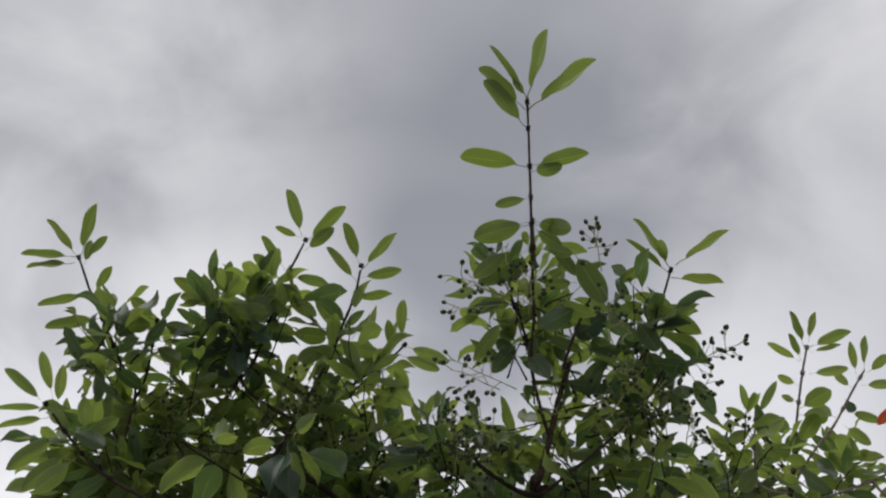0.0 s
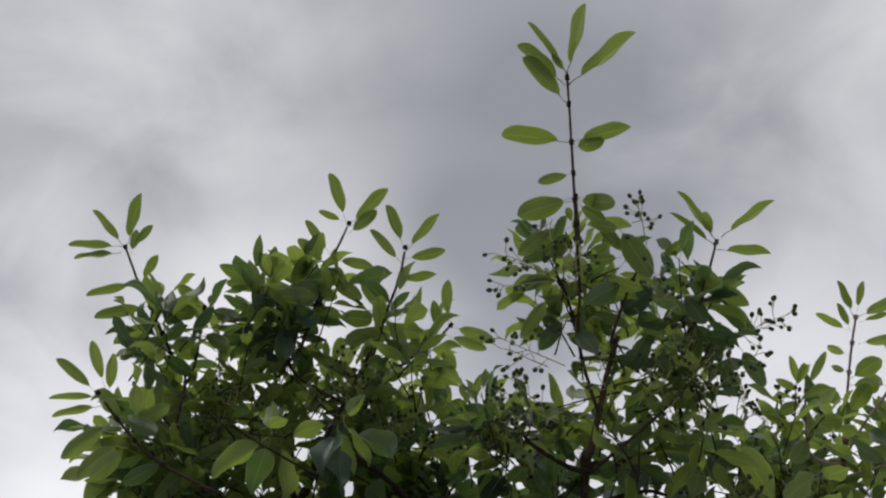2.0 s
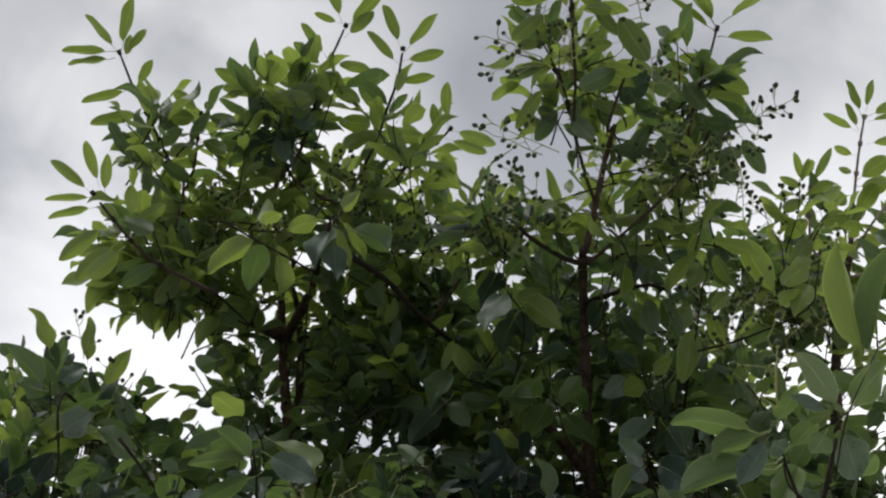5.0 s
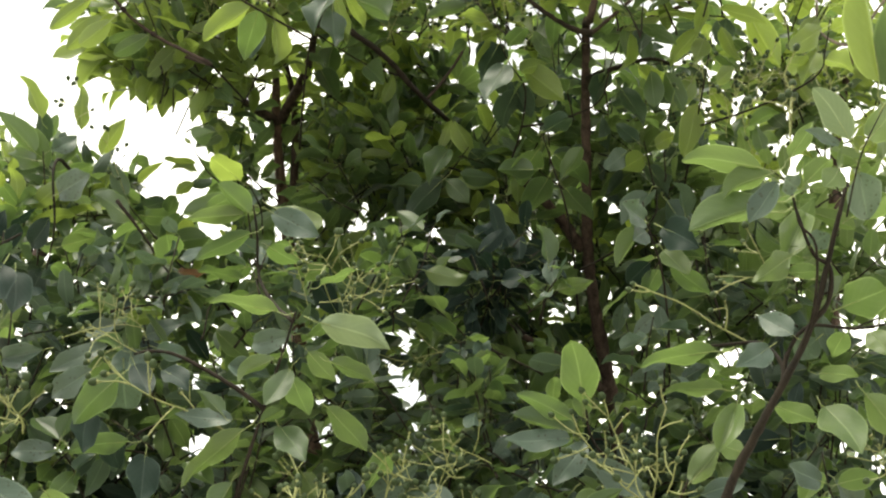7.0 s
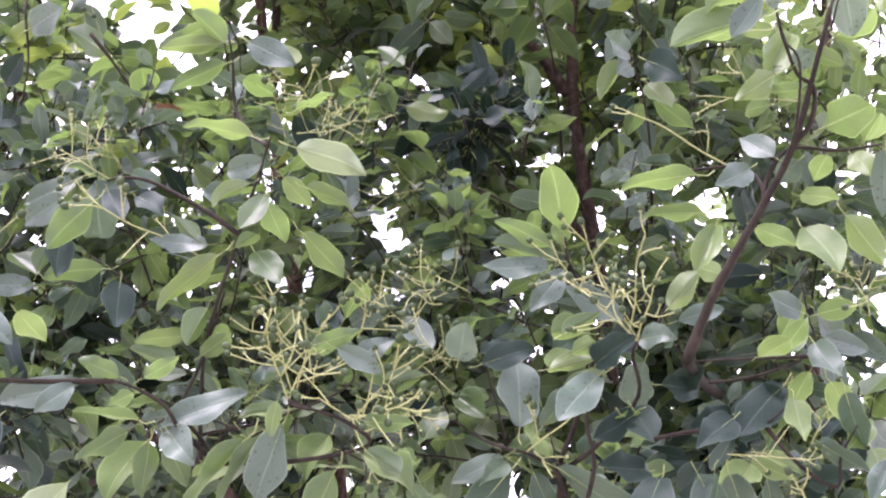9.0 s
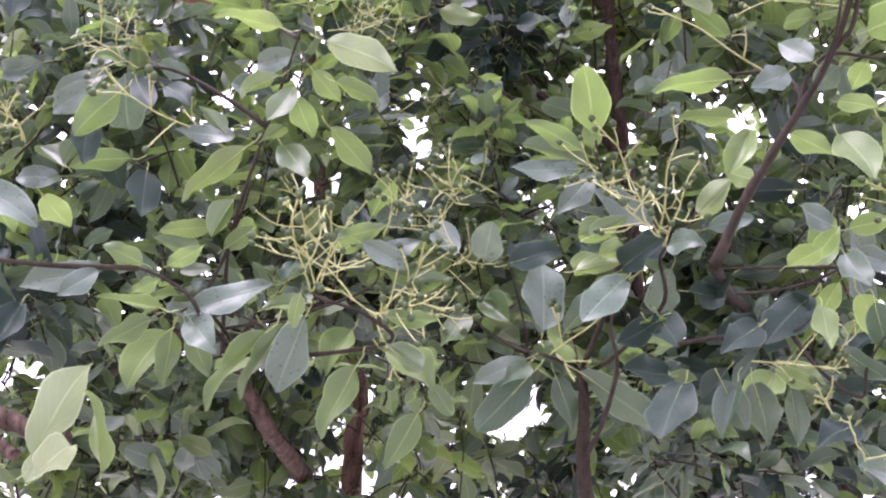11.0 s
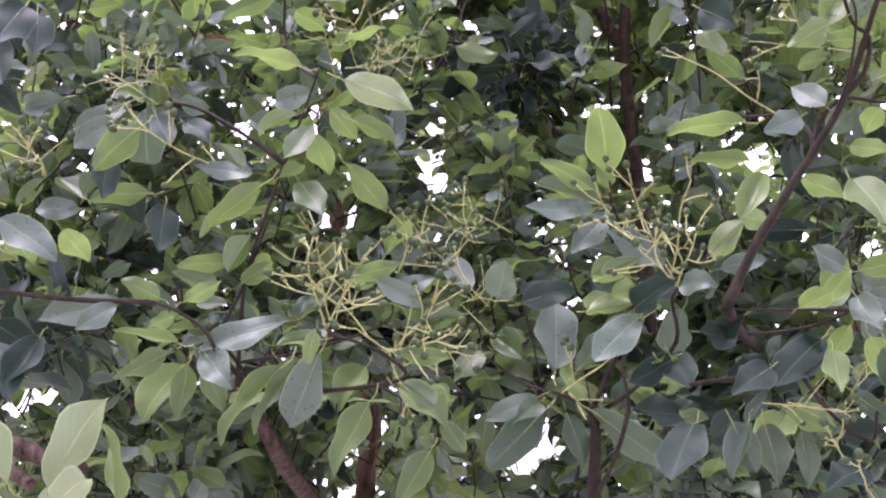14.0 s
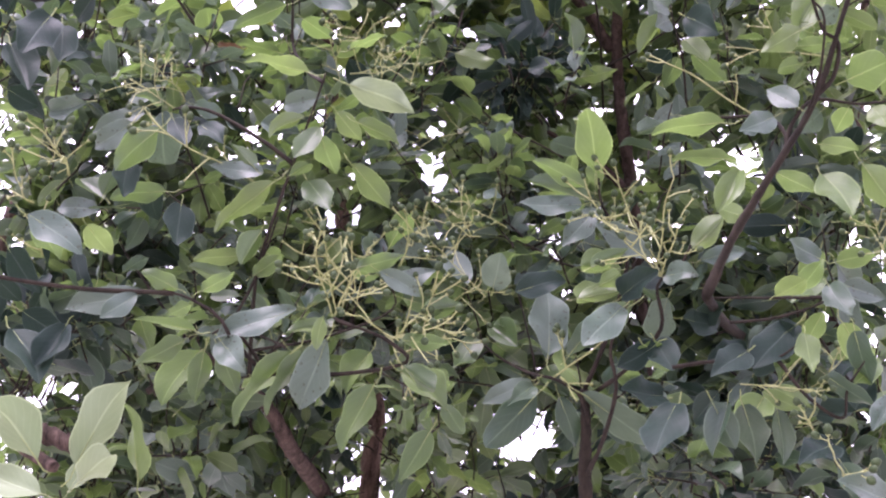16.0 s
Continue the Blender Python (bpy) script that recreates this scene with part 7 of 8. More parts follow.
panicle(middle_tree, (0.529, 2.090, 3.362), (0.528, 2.050, 3.405), 14, .042, 0.0040, 163)
panicle(middle_tree, (0.428, 2.090, 3.323), (0.428, 2.050, 3.365), 10, .042, 0.0040, 164)
panicle(right_tree, (0.552, 2.290, 3.310), (0.552, 2.250, 3.358), 14, .042, 0.0040, 165)
panicle(right_tree, (0.650, 2.340, 3.303), (0.650, 2.300, 3.351), 14, .042, 0.0040, 166)
panicle(right_tree, (0.800, 2.390, 3.380), (0.800, 2.350, 3.431), 12, .042, 0.0040, 167)
panicle(left_tree, (-0.173, 2.340, 3.655), (-0.171, 2.300, 3.709), 14, .042, 0.0040, 168)
panicle(left_tree, (-0.100, 2.390, 3.568), (-0.099, 2.350, 3.621), 14, .042, 0.0040, 169)
panicle(left_tree, (-0.413, 2.340, 3.580), (-0.412, 2.300, 3.633), 10, .042, 0.0040, 170)
panicle(left_tree, (-0.027, 2.390, 3.582), (-0.025, 2.350, 3.636), 10, .042, 0.0040, 171)
panicle(right_tree, (0.567, 2.240, 3.139), (0.566, 2.200, 3.183), 10, .042, 0.0040, 172)
panicle(middle_tree, (0.584, 2.030, 3.418), (0.586, 2.000, 3.464), 9, .036, 0.0042, 180)
panicle(middle_tree, (0.590, 2.030, 3.350), (0.592, 2.000, 3.395), 9, .036, 0.0042, 181)
panicle(right_tree, (0.772, 2.330, 3.540), (0.776, 2.300, 3.593), 8, .036, 0.0042, 182)
panicle(middle_tree, (0.486, 1.980, 3.448), (0.488, 1.950, 3.493), 12, .036, 0.0042, 183)
panicle(middle_tree, (0.425, 1.980, 3.393), (0.426, 1.950, 3.437), 12, .036, 0.0042, 184)
panicle(middle_tree, (0.542, 1.980, 3.490), (0.544, 1.950, 3.537), 9, .036, 0.0042, 185)
panicle(middle_tree, (0.178, 2.130, 3.451), (0.178, 2.100, 3.499), 9, .036, 0.0042, 186)
panicle(middle_tree, (0.112, 2.230, 3.370), (0.112, 2.200, 3.418), 9, .036, 0.0042, 187)
panicle(middle_tree, (0.218, 2.130, 3.355), (0.218, 2.100, 3.401), 9, .036, 0.0042, 188)
panicle(left_tree, (-0.173, 2.330, 3.599), (-0.174, 2.300, 3.653), 13, .036, 0.0042, 189)
panicle(left_tree, (-0.074, 2.380, 3.516), (-0.074, 2.350, 3.568), 10, .036, 0.0042, 190)
panicle(left_tree, (-0.459, 2.380, 3.605), (-0.462, 2.350, 3.660), 9, .036, 0.0042, 191)
panicle(middle_tree, (0.262, 1.780, 3.472), (0.263, 1.750, 3.515), 9, .036, 0.0042, 192)

# ---- the dense crowns ----
crown = Foliage(left_tree, 65)
crown.clump((-0.328, 2.521, 3.757), (0.29, 0.25, 0.17), 27, {"young": 6, "mature": 3}, slim=0.68, size=0.106)
crown.clump((-0.531, 2.412, 3.596), (0.17, 0.20, 0.10), 13, {"young": 6, "mature": 3}, slim=0.68, size=0.106)
crown.clump((-0.035, 2.453, 3.663), (0.14, 0.20, 0.14), 17, {"young": 6, "mature": 3}, slim=0.68, size=0.106)
# thick clump in shade, partly given by dark leaf colour
crown.clump((-0.317, 2.321, 3.848), (0.06, 0.08, 0.08), 8, {"dark": 4, "mature": 5}, slim=0.68, size=0.106)
crown.clump((-0.369, 2.572, 3.702), (0.36, 0.25, 0.15), 24, {"young": 6, "mature": 3}, slim=0.8, size=0.106)
crown.clump((-0.160, 2.660, 3.581), (0.20, 0.25, 0.20), 22, {"young": 6, "mature": 3}, slim=0.8, size=0.106)
crown.clump((-0.533, 2.478, 3.489), (0.19, 0.20, 0.07), 17, {"young": 6, "mature": 3}, slim=0.8, size=0.106)
crown.clump((-0.162, 2.929, 3.417), (0.33, 0.30, 0.27), 36, {"fresh": 6, "mature": 3}, droop=0.6)
crown.clump((-0.655, 2.482, 2.808), (0.26, 0.25, 0.22), 54, {"mature": 5, "waxy": 2, "dark": 3, "fresh": 1.2, "deep": 0.7}, droop=0.6)
crown.clump((-0.213, 2.509, 2.719), (0.19, 0.25, 0.17), 36, {"mature": 5, "waxy": 2, "dark": 3, "fresh": 1.2, "deep": 0.7}, single=True, droop=0.6)
crown.clump((-0.233, 2.488, 2.572), (0.37, 0.25, 0.19), 60, {"mature": 5, "waxy": 2, "dark": 3, "fresh": 1.2, "deep": 0.7}, single=True, droop=0.6)
crown.clump((-0.368, 2.657, 2.433), (0.38, 0.20, 0.22), 54, {"mature": 5, "waxy": 2, "dark": 3, "fresh": 1.2, "deep": 0.7}, droop=0.6)
crown.clump((-0.504, 2.985, 2.189), (0.56, 0.30, 0.13), 102, {"dark": 4, "mature": 5}, droop=0.6)
crown.clump((-0.255, 2.817, 2.328), (0.28, 0.25, 0.11), 42, {"mature": 5, "waxy": 2, "dark": 3, "fresh": 1.2, "deep": 0.7}, droop=0.6)
crown.clump((-0.549, 3.751, 3.228), (0.81, 0.40, 0.73), 51, {"mature": 5, "fresh": 3, "dark": 1}, droop=0.6)
crown.clump((-0.333, 2.260, 3.855), (0.14, 0.10, 0.06), 9, {"young": 6, "mature": 3}, slim=0.68, size=0.106)
crown.clump((-0.562, 2.296, 3.790), (0.10, 0.10, 0.08), 7, {"young": 6, "mature": 3}, slim=0.68, size=0.106)
crown.clump((-0.057, 2.299, 3.752), (0.12, 0.10, 0.06), 6, {"young": 6, "mature": 3}, slim=0.68, size=0.106)
crown.clump((-0.595, 2.401, 3.510), (0.10, 0.12, 0.06), 7, {"young": 6, "mature": 3}, slim=0.8, size=0.106)
crown.clump((-0.160, 2.743, 3.292), (0.14, 0.20, 0.28), 36, {"mature": 5, "young": 3, "dark": 1}, slim=0.8, size=0.106)
crown.clump((-0.091, 2.548, 2.494), (0.17, 0.20, 0.17), 30, {"mature": 5, "waxy": 2, "dark": 3, "fresh": 1.2, "deep": 0.7}, droop=0.6)
crown.clump((-0.182, 2.750, 3.109), (0.16, 0.20, 0.15), 22, {"mature": 5, "young": 3, "dark": 1}, slim=0.8, size=0.106)
crown.clump((-0.029, 2.685, 3.373), (0.12, 0.20, 0.15), 17, {"mature": 5, "young": 3, "dark": 1}, slim=0.8, size=0.106)
crown.clump((-0.674, 3.600, 2.484), (0.63, 0.30, 0.19), 54, {"mature": 5, "fresh": 3, "dark": 1}, droop=0.6)
crown.clump((-0.453, 2.435, 2.159), (0.11, 0.12, 0.08), 9, {"mature": 5, "waxy": 2, "dark": 3, "fresh": 1.2, "deep": 0.7}, droop=0.6)
crown.clump((-0.076, 3.135, 3.051), (0.13, 0.20, 0.17), 12, {"mature": 5, "fresh": 3, "dark": 1}, droop=0.6)
crown.clump((-0.294, 3.194, 2.997), (0.36, 0.25, 0.25), 36, {"mature": 5, "fresh": 3, "dark": 1}, droop=0.6)
crown.clump((-0.662, 3.190, 2.419), (0.45, 0.25, 0.16), 36, {"dark": 4, "mature": 5}, droop=0.6)
crown.clump((-0.159, 2.802, 3.628), (0.18, 0.20, 0.19), 12, {"fresh": 6, "mature": 3}, droop=0.6)
crown.clump((-0.725, 3.608, 2.467), (0.51, 0.20, 0.15), 36, {"mature": 5, "fresh": 3, "dark": 1}, droop=0.6)
crown.clump((-0.242, 3.612, 2.487), (0.13, 0.15, 0.12), 14, {"mature": 5, "fresh": 3, "dark": 1}, droop=0.6)
crown.clump((-0.209, 2.724, 3.269), (0.15, 0.20, 0.12), 9, {"fresh": 6, "mature": 3}, droop=0.6)
# back layer, its shade put into dark leaf tones
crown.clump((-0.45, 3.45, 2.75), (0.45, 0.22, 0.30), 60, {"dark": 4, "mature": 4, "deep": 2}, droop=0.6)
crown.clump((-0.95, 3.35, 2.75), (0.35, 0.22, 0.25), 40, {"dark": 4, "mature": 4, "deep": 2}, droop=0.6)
crown.clump((-0.445, 2.240, 2.513), (0.10, 0.07, 0.10), 8, {"mature": 5, "fresh": 2, "waxy": 2, "dark": 2}, size=0.068, single=True, droop=0.7)
crown.clump((-0.466, 2.151, 2.243), (0.11, 0.07, 0.09), 7, {"dark": 4, "mature": 3, "waxy": 2, "deep": 1}, size=0.071, single=True, droop=0.7)
crown.clump((-0.269, 2.273, 2.494), (0.13, 0.07, 0.07), 8, {"mature": 5, "fresh": 2, "waxy": 2, "dark": 2}, size=0.076, single=True, droop=0.7)
crown.clump((-0.288, 2.102, 2.231), (0.11, 0.07, 0.07), 6, {"mature": 5, "fresh": 2, "waxy": 2, "dark": 2}, size=0.081, single=True, droop=0.7)
crown.clump((-0.160, 2.187, 2.632), (0.13, 0.07, 0.09), 7, {"mature": 5, "fresh": 2, "waxy": 2, "dark": 2}, size=0.080, single=True, droop=0.7)
crown.clump((-0.061, 2.135, 2.164), (0.09, 0.07, 0.09), 7, {"mature": 5, "fresh": 2, "waxy": 2, "dark": 2}, size=0.070, single=True, droop=0.7)
crown.clump((-0.057, 2.203, 2.821), (0.11, 0.07, 0.07), 7, {"mature": 5, "fresh": 2, "waxy": 2, "dark": 2}, size=0.076, single=True, droop=0.7)
crown.clump((-0.311, 2.126, 2.730), (0.11, 0.07, 0.08), 6, {"mature": 5, "fresh": 2, "waxy": 2, "dark": 2}, size=0.079, single=True, droop=0.7)
crown.clump((-0.478, 2.110, 2.757), (0.09, 0.07, 0.09), 6, {"mature": 5, "fresh": 2, "waxy": 2, "dark": 2}, size=0.075, single=True, droop=0.7)
crown.clump((-0.177, 2.202, 2.328), (0.13, 0.07, 0.09), 6, {"mature": 5, "fresh": 2, "waxy": 2, "dark": 2}, size=0.070, single=True, droop=0.7)
crown.grow()
crown = Foliage(middle_tree, 66)
crown.clump((0.373, 2.020, 3.434), (0.13, 0.15, 0.16), 18, {"young": 6, "mature": 3}, slim=0.68, size=0.096)
crown.clump((0.505, 2.029, 3.416), (0.10, 0.15, 0.13), 12, {"young": 6, "mature": 3}, slim=0.68, size=0.096)
crown.clump((0.280, 1.902, 3.519), (0.05, 0.10, 0.08), 5, {"young": 6, "mature": 3}, slim=0.68, size=0.096)
crown.clump((0.358, 2.385, 3.367), (0.20, 0.20, 0.24), 22, {"dark": 4, "mature": 5}, slim=0.8, size=0.096)
crown.clump((0.207, 2.662, 3.235), (0.27, 0.25, 0.22), 31, {"mature": 5, "young": 3, "dark": 1}, slim=0.8, size=0.096)
crown.clump((0.304, 2.836, 3.082), (0.30, 0.25, 0.28), 31, {"mature": 5, "fresh": 3, "dark": 1}, droop=0.6)
crown.clump((0.510, 2.543, 3.276), (0.17, 0.20, 0.22), 27, {"fresh": 6, "mature": 3}, droop=0.6)
crown.clump((0.225, 2.441, 2.546), (0.24, 0.25, 0.20), 54, {"mature": 5, "waxy": 2, "dark": 3, "fresh": 1.2, "deep": 0.7}, single=True, droop=0.6)
crown.clump((0.224, 2.661, 2.455), (0.32, 0.20, 0.22), 54, {"mature": 5, "waxy": 2, "dark": 3, "fresh": 1.2, "deep": 0.7}, droop=0.6)
# low down, shade is given by the darker leaf tones
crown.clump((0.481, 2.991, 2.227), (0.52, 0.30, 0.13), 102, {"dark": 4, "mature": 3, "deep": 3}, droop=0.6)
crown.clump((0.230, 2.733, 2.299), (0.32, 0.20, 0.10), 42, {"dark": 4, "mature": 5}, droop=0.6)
crown.clump((0.583, 3.747, 3.213), (0.81, 0.40, 0.73), 51, {"mature": 5, "fresh": 3, "dark": 1}, droop=0.6)
crown.clump((0.295, 1.811, 3.554), (0.09, 0.08, 0.05), 6, {"young": 6, "mature": 3}, slim=0.68, size=0.096)
crown.clump((0.475, 1.893, 3.515), (0.08, 0.08, 0.07), 6, {"mature": 5, "young": 3, "dark": 1}, slim=0.68, size=0.096)
crown.clump((0.173, 2.173, 3.434), (0.07, 0.10, 0.08), 5, {"young": 6, "mature": 3}, slim=0.68, size=0.096)
crown.clump((0.560, 2.623, 3.119), (0.14, 0.20, 0.22), 24, {"dark": 4, "mature": 5}, slim=0.8, size=0.096)
crown.clump((0.360, 2.721, 3.067), (0.18, 0.20, 0.15), 18, {"mature": 5, "young": 3, "dark": 1}, slim=0.8, size=0.096)
crown.clump((0.028, 2.481, 2.840), (0.06, 0.10, 0.06), 7, {"mature": 5, "fresh": 3, "dark": 1}, droop=0.6)
crown.clump((0.146, 2.673, 3.064), (0.14, 0.15, 0.07), 18, {"dark": 4, "mature": 5}, droop=0.6)
crown.clump((0.147, 2.488, 2.950), (0.11, 0.10, 0.07), 9, {"mature": 5, "fresh": 3, "dark": 1}, droop=0.6)
crown.clump((0.241, 2.750, 3.113), (0.25, 0.20, 0.14), 18, {"mature": 5, "young": 3, "dark": 1}, slim=0.8, size=0.096)
crown.clump((0.518, 3.614, 2.529), (0.67, 0.30, 0.19), 54, {"mature": 5, "fresh": 3, "dark": 1}, droop=0.6)
# darker tones in place of the shade low on this side
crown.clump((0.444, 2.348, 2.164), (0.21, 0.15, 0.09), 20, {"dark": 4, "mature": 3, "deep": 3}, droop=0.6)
crown.clump((0.013, 2.541, 2.196), (0.12, 0.15, 0.08), 13, {"mature": 5, "fresh": 3, "dark": 1}, droop=0.6)
crown.clump((0.205, 2.257, 3.390), (0.15, 0.15, 0.13), 12, {"mature": 5, "young": 3, "dark": 1}, slim=0.8, size=0.096)
crown.clump((0.336, 3.143, 3.087), (0.41, 0.25, 0.11), 39, {"mature": 5, "fresh": 3, "dark": 1}, droop=0.6)
crown.clump((0.750, 3.123, 2.893), (0.34, 0.25, 0.21), 36, {"mature": 5, "fresh": 3, "dark": 1}, droop=0.6)
crown.clump((0.124, 2.856, 2.954), (0.22, 0.20, 0.07), 20, {"mature": 5, "fresh": 3, "dark": 1}, droop=0.6)
crown.clump((0.597, 3.205, 2.466), (0.45, 0.25, 0.16), 36, {"dark": 4, "mature": 5}, droop=0.6)
crown.clump((0.156, 2.666, 3.365), (0.11, 0.15, 0.14), 15, {"mature": 5, "fresh": 3, "dark": 1}, droop=0.6)
crown.clump((0.494, 3.524, 2.484), (0.56, 0.20, 0.14), 36, {"mature": 5, "fresh": 3, "dark": 1}, droop=0.6)
crown.clump((0.172, 2.890, 3.376), (0.16, 0.20, 0.16), 12, {"fresh": 6, "mature": 3}, droop=0.6)
# a hollow in shade, its darkness put into the leaf colour
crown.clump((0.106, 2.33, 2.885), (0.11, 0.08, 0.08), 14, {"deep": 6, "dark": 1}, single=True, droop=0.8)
# behind the crown: leaf colours darkened for shade
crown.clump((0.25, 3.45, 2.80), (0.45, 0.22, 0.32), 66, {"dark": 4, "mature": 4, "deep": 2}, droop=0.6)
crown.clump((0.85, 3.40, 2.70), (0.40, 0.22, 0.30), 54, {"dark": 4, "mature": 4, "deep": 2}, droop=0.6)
crown.clump((-0.008, 2.700, 3.629), (0.09, 0.12, 0.09), 14, {"mature": 5, "fresh": 3, "dark": 2}, droop=0.6, close=True)
crown.clump((-0.144, 2.750, 3.585), (0.09, 0.12, 0.08), 10, {"mature": 5, "fresh": 3, "dark": 2}, droop=0.6, close=True)
crown.clump((0.014, 2.247, 2.431), (0.11, 0.07, 0.09), 7, {"mature": 5, "fresh": 2, "waxy": 2, "dark": 2}, size=0.081, single=True, droop=0.7)
crown.clump((0.064, 2.204, 2.597), (0.09, 0.07, 0.07), 7, {"mature": 5, "fresh": 2, "waxy": 2, "dark": 2}, size=0.076, single=True, droop=0.7)
crown.clump((0.088, 2.205, 2.283), (0.12, 0.07, 0.08), 7, {"mature": 5, "fresh": 2, "waxy": 2, "dark": 2}, size=0.077, single=True, droop=0.7)
crown.clump((0.173, 2.179, 2.467), (0.11, 0.07, 0.09), 6, {"mature": 5, "fresh": 2, "waxy": 2, "dark": 2}, size=0.071, single=True, droop=0.7)
crown.clump((0.175, 2.214, 2.735), (0.12, 0.07, 0.08), 5, {"mature": 5, "fresh": 2, "waxy": 2, "dark": 2}, size=0.079, single=True, droop=0.7)
# these inner clumps carry the crown's shade in their colours
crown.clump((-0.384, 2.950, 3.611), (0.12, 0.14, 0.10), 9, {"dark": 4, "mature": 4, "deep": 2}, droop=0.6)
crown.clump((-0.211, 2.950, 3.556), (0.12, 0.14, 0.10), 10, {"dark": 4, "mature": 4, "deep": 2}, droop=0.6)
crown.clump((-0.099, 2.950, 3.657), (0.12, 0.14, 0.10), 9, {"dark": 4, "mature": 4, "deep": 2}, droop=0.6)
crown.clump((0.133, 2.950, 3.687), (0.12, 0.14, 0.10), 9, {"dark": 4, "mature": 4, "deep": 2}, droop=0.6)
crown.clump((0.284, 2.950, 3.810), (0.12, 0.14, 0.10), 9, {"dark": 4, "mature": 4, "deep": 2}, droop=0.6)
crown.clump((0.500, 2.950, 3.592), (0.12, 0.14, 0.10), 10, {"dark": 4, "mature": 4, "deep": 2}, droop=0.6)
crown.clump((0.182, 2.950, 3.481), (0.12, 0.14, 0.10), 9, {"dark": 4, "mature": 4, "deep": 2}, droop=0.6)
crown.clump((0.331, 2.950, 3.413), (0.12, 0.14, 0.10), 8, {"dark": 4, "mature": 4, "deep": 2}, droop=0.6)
crown.grow()
crown = Foliage(right_tree, 67)
crown.clump((1.015, 2.610, 3.643), (0.18, 0.20, 0.11), 21, {"young": 6, "mature": 3}, slim=0.68, size=0.106)
crown.clump((0.819, 2.736, 3.479), (0.27, 0.30, 0.20), 28, {"young": 6, "mature": 3}, slim=0.8, size=0.106)
crown.clump((0.688, 2.389, 2.909), (0.24, 0.30, 0.26), 36, {"fresh": 6, "mature": 3}, single=True, droop=0.6)
crown.clump((0.646, 2.394, 2.520), (0.22, 0.25, 0.24), 54, {"mature": 5, "waxy": 2, "dark": 3, "fresh": 1.2, "deep": 0.7}, single=True, droop=0.6)
# two low clumps with shade put into the leaf tones
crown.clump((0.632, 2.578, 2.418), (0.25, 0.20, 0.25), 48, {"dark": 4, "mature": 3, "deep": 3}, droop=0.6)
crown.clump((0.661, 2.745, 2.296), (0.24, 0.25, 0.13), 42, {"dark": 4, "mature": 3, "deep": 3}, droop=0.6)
crown.clump((0.787, 2.393, 3.524), (0.10, 0.15, 0.07), 9, {"young": 6, "mature": 3}, slim=0.68, size=0.106)
crown.clump((0.679, 2.667, 3.059), (0.18, 0.20, 0.13), 21, {"dark": 4, "mature": 5}, slim=0.8, size=0.106)
crown.clump((0.739, 2.622, 3.529), (0.17, 0.20, 0.15), 18, {"fresh": 6, "mature": 3}, droop=0.6)
crown.clump((0.900, 2.479, 3.066), (0.08, 0.15, 0.10), 9, {"mature": 5, "fresh": 3, "dark": 1}, droop=0.6)
crown.clump((0.871, 2.707, 2.830), (0.09, 0.15, 0.10), 9, {"mature": 5, "fresh": 3, "dark": 1}, droop=0.6)
crown.clump((0.300, 2.175, 2.207), (0.11, 0.07, 0.09), 6, {"dark": 4, "mature": 3, "waxy": 2, "deep": 1}, size=0.072, single=True, droop=0.7)
crown.clump((0.362, 2.211, 2.632), (0.11, 0.07, 0.10), 7, {"mature": 5, "fresh": 2, "waxy": 2, "dark": 2}, size=0.073, single=True, droop=0.7)
crown.clump((0.466, 2.228, 2.439), (0.10, 0.07, 0.08), 7, {"mature": 5, "fresh": 2, "waxy": 2, "dark": 2}, size=0.071, single=True, droop=0.7)
crown.clump((0.542, 2.284, 2.299), (0.11, 0.07, 0.09), 7, {"dark": 4, "mature": 3, "waxy": 2, "deep": 1}, size=0.074, single=True, droop=0.7)
crown.clump((0.633, 2.281, 2.551), (0.11, 0.07, 0.08), 7, {"mature": 5, "fresh": 2, "waxy": 2, "dark": 2}, size=0.076, single=True, droop=0.7)
crown.clump((0.592, 2.269, 2.805), (0.12, 0.07, 0.09), 7, {"mature": 5, "fresh": 2, "waxy": 2, "dark": 2}, size=0.069, single=True, droop=0.7)
crown.clump((0.466, 2.219, 2.838), (0.10, 0.07, 0.09), 6, {"mature": 5, "fresh": 2, "waxy": 2, "dark": 2}, size=0.081, single=True, droop=0.7)
crown.clump((0.380, 2.173, 2.106), (0.12, 0.07, 0.08), 6, {"dark": 4, "mature": 3, "waxy": 2, "deep": 1}, size=0.071, single=True, droop=0.7)
crown.grow()
crown = Foliage(low_tree, 68)
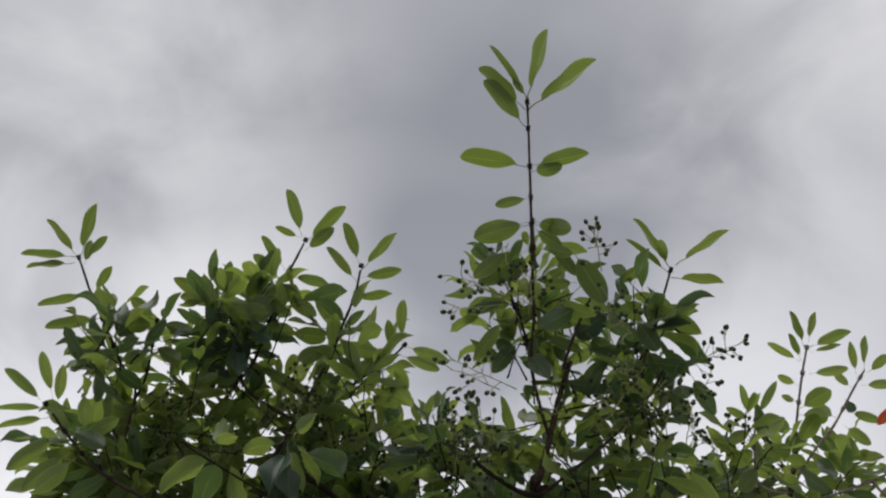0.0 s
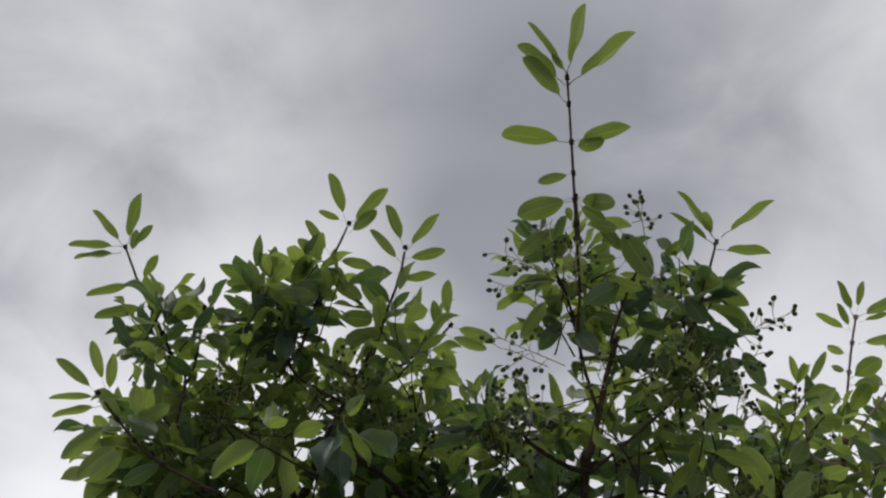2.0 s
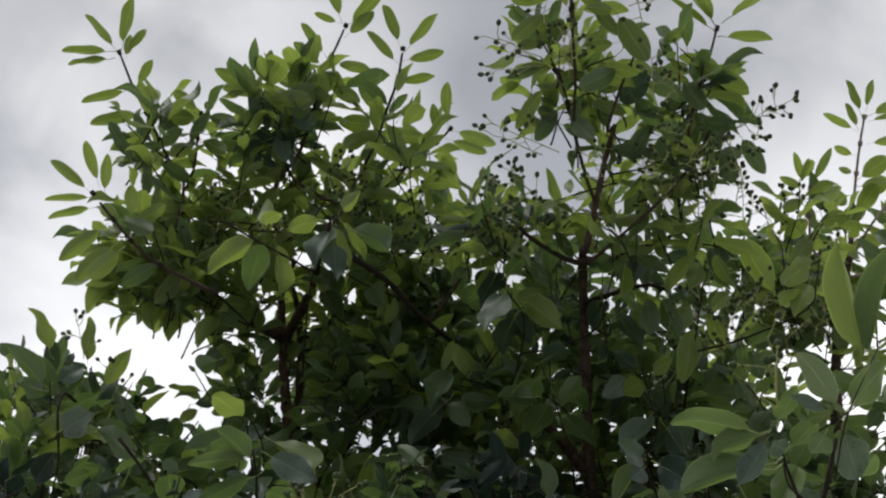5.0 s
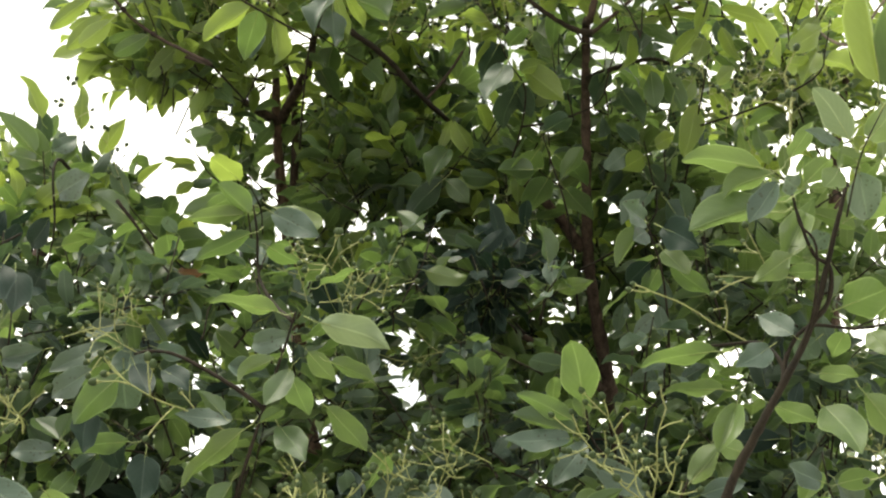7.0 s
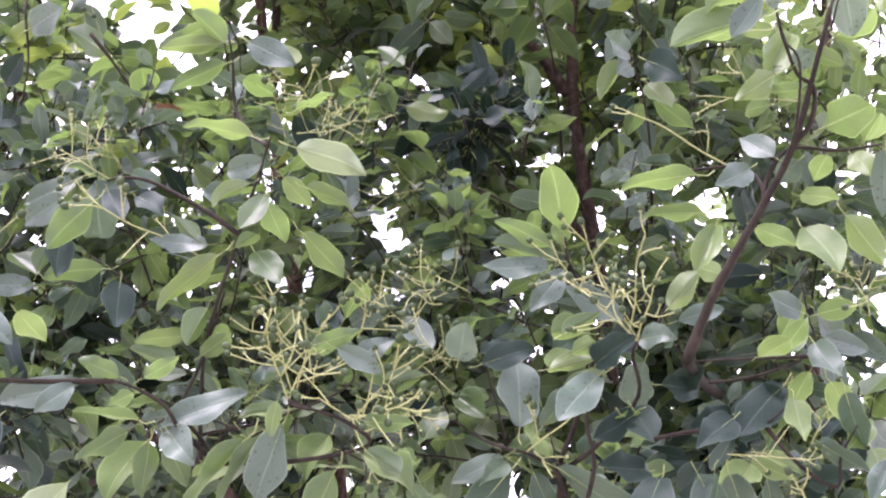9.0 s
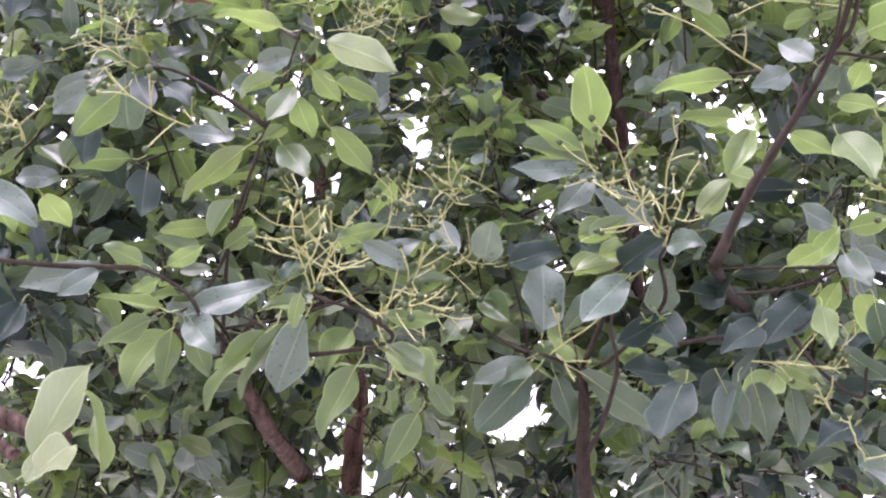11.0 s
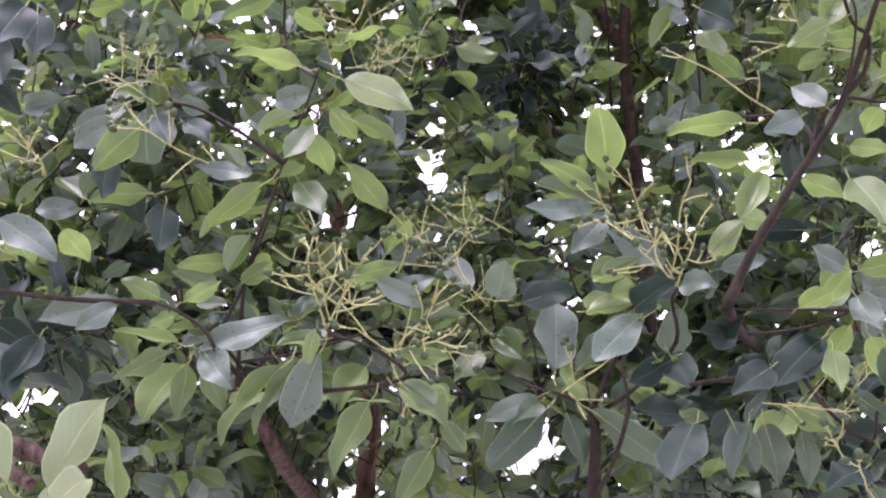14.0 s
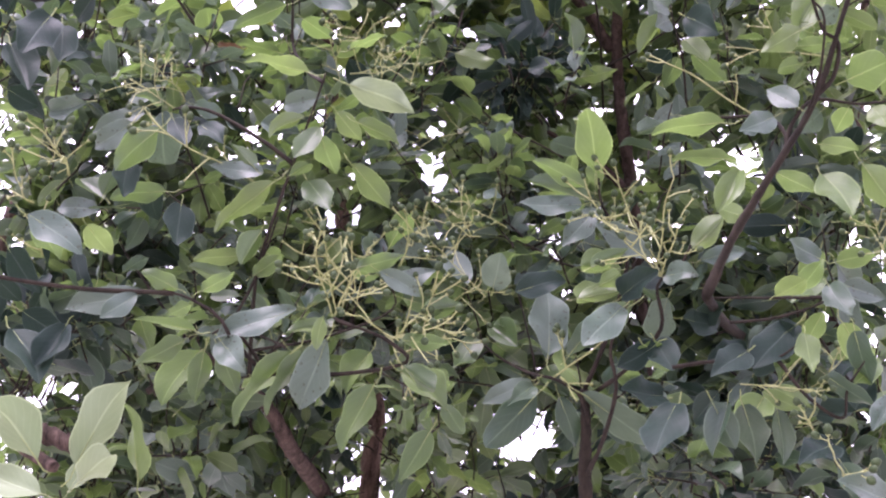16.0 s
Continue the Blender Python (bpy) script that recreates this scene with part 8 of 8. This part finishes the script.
crown.clump((-0.830, 2.559, 3.116), (0.20, 0.20, 0.20), 46, {"mature": 5, "young": 3, "dark": 1}, slim=0.8, size=0.106)
crown.clump((-0.513, 2.625, 3.024), (0.18, 0.20, 0.12), 26, {"mature": 5, "young": 3, "dark": 1}, slim=0.8, size=0.106)
crown.clump((-0.679, 2.554, 2.560), (0.19, 0.25, 0.25), 54, {"mature": 5, "waxy": 2, "dark": 3, "fresh": 1.2, "deep": 0.7}, single=True, droop=0.6)
crown.clump((-0.735, 2.560, 2.384), (0.21, 0.20, 0.23), 48, {"dark": 4, "mature": 5}, droop=0.6)
crown.clump((-0.713, 2.824, 2.290), (0.22, 0.25, 0.13), 42, {"dark": 4, "mature": 5}, droop=0.6)
# shade inside the crown, painted as the colour of these two clumps
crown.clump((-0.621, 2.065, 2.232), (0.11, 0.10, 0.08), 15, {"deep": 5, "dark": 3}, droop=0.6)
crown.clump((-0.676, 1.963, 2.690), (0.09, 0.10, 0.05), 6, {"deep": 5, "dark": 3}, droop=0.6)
crown.clump((-0.816, 3.152, 2.866), (0.27, 0.25, 0.27), 30, {"mature": 5, "fresh": 3, "dark": 1}, droop=0.6)
crown.clump((-0.949, 2.631, 2.897), (0.10, 0.15, 0.14), 12, {"mature": 5, "fresh": 3, "dark": 1}, droop=0.6)
crown.clump((-0.785, 2.700, 3.342), (0.13, 0.14, 0.07), 16, {"mature": 5, "fresh": 3, "dark": 2}, droop=0.6)
crown.clump((-0.556, 2.700, 3.294), (0.13, 0.14, 0.06), 14, {"mature": 5, "fresh": 3, "dark": 2}, droop=0.6)
crown.clump((-0.392, 2.750, 3.357), (0.09, 0.14, 0.07), 10, {"mature": 5, "fresh": 3, "dark": 2}, droop=0.6)
crown.clump((-0.897, 2.700, 3.436), (0.08, 0.14, 0.06), 8, {"mature": 5, "fresh": 3, "dark": 2}, droop=0.6)
crown.clump((-0.689, 2.293, 2.729), (0.11, 0.07, 0.10), 6, {"mature": 5, "fresh": 2, "waxy": 2, "dark": 2}, size=0.078, single=True, droop=0.7)
crown.grow()
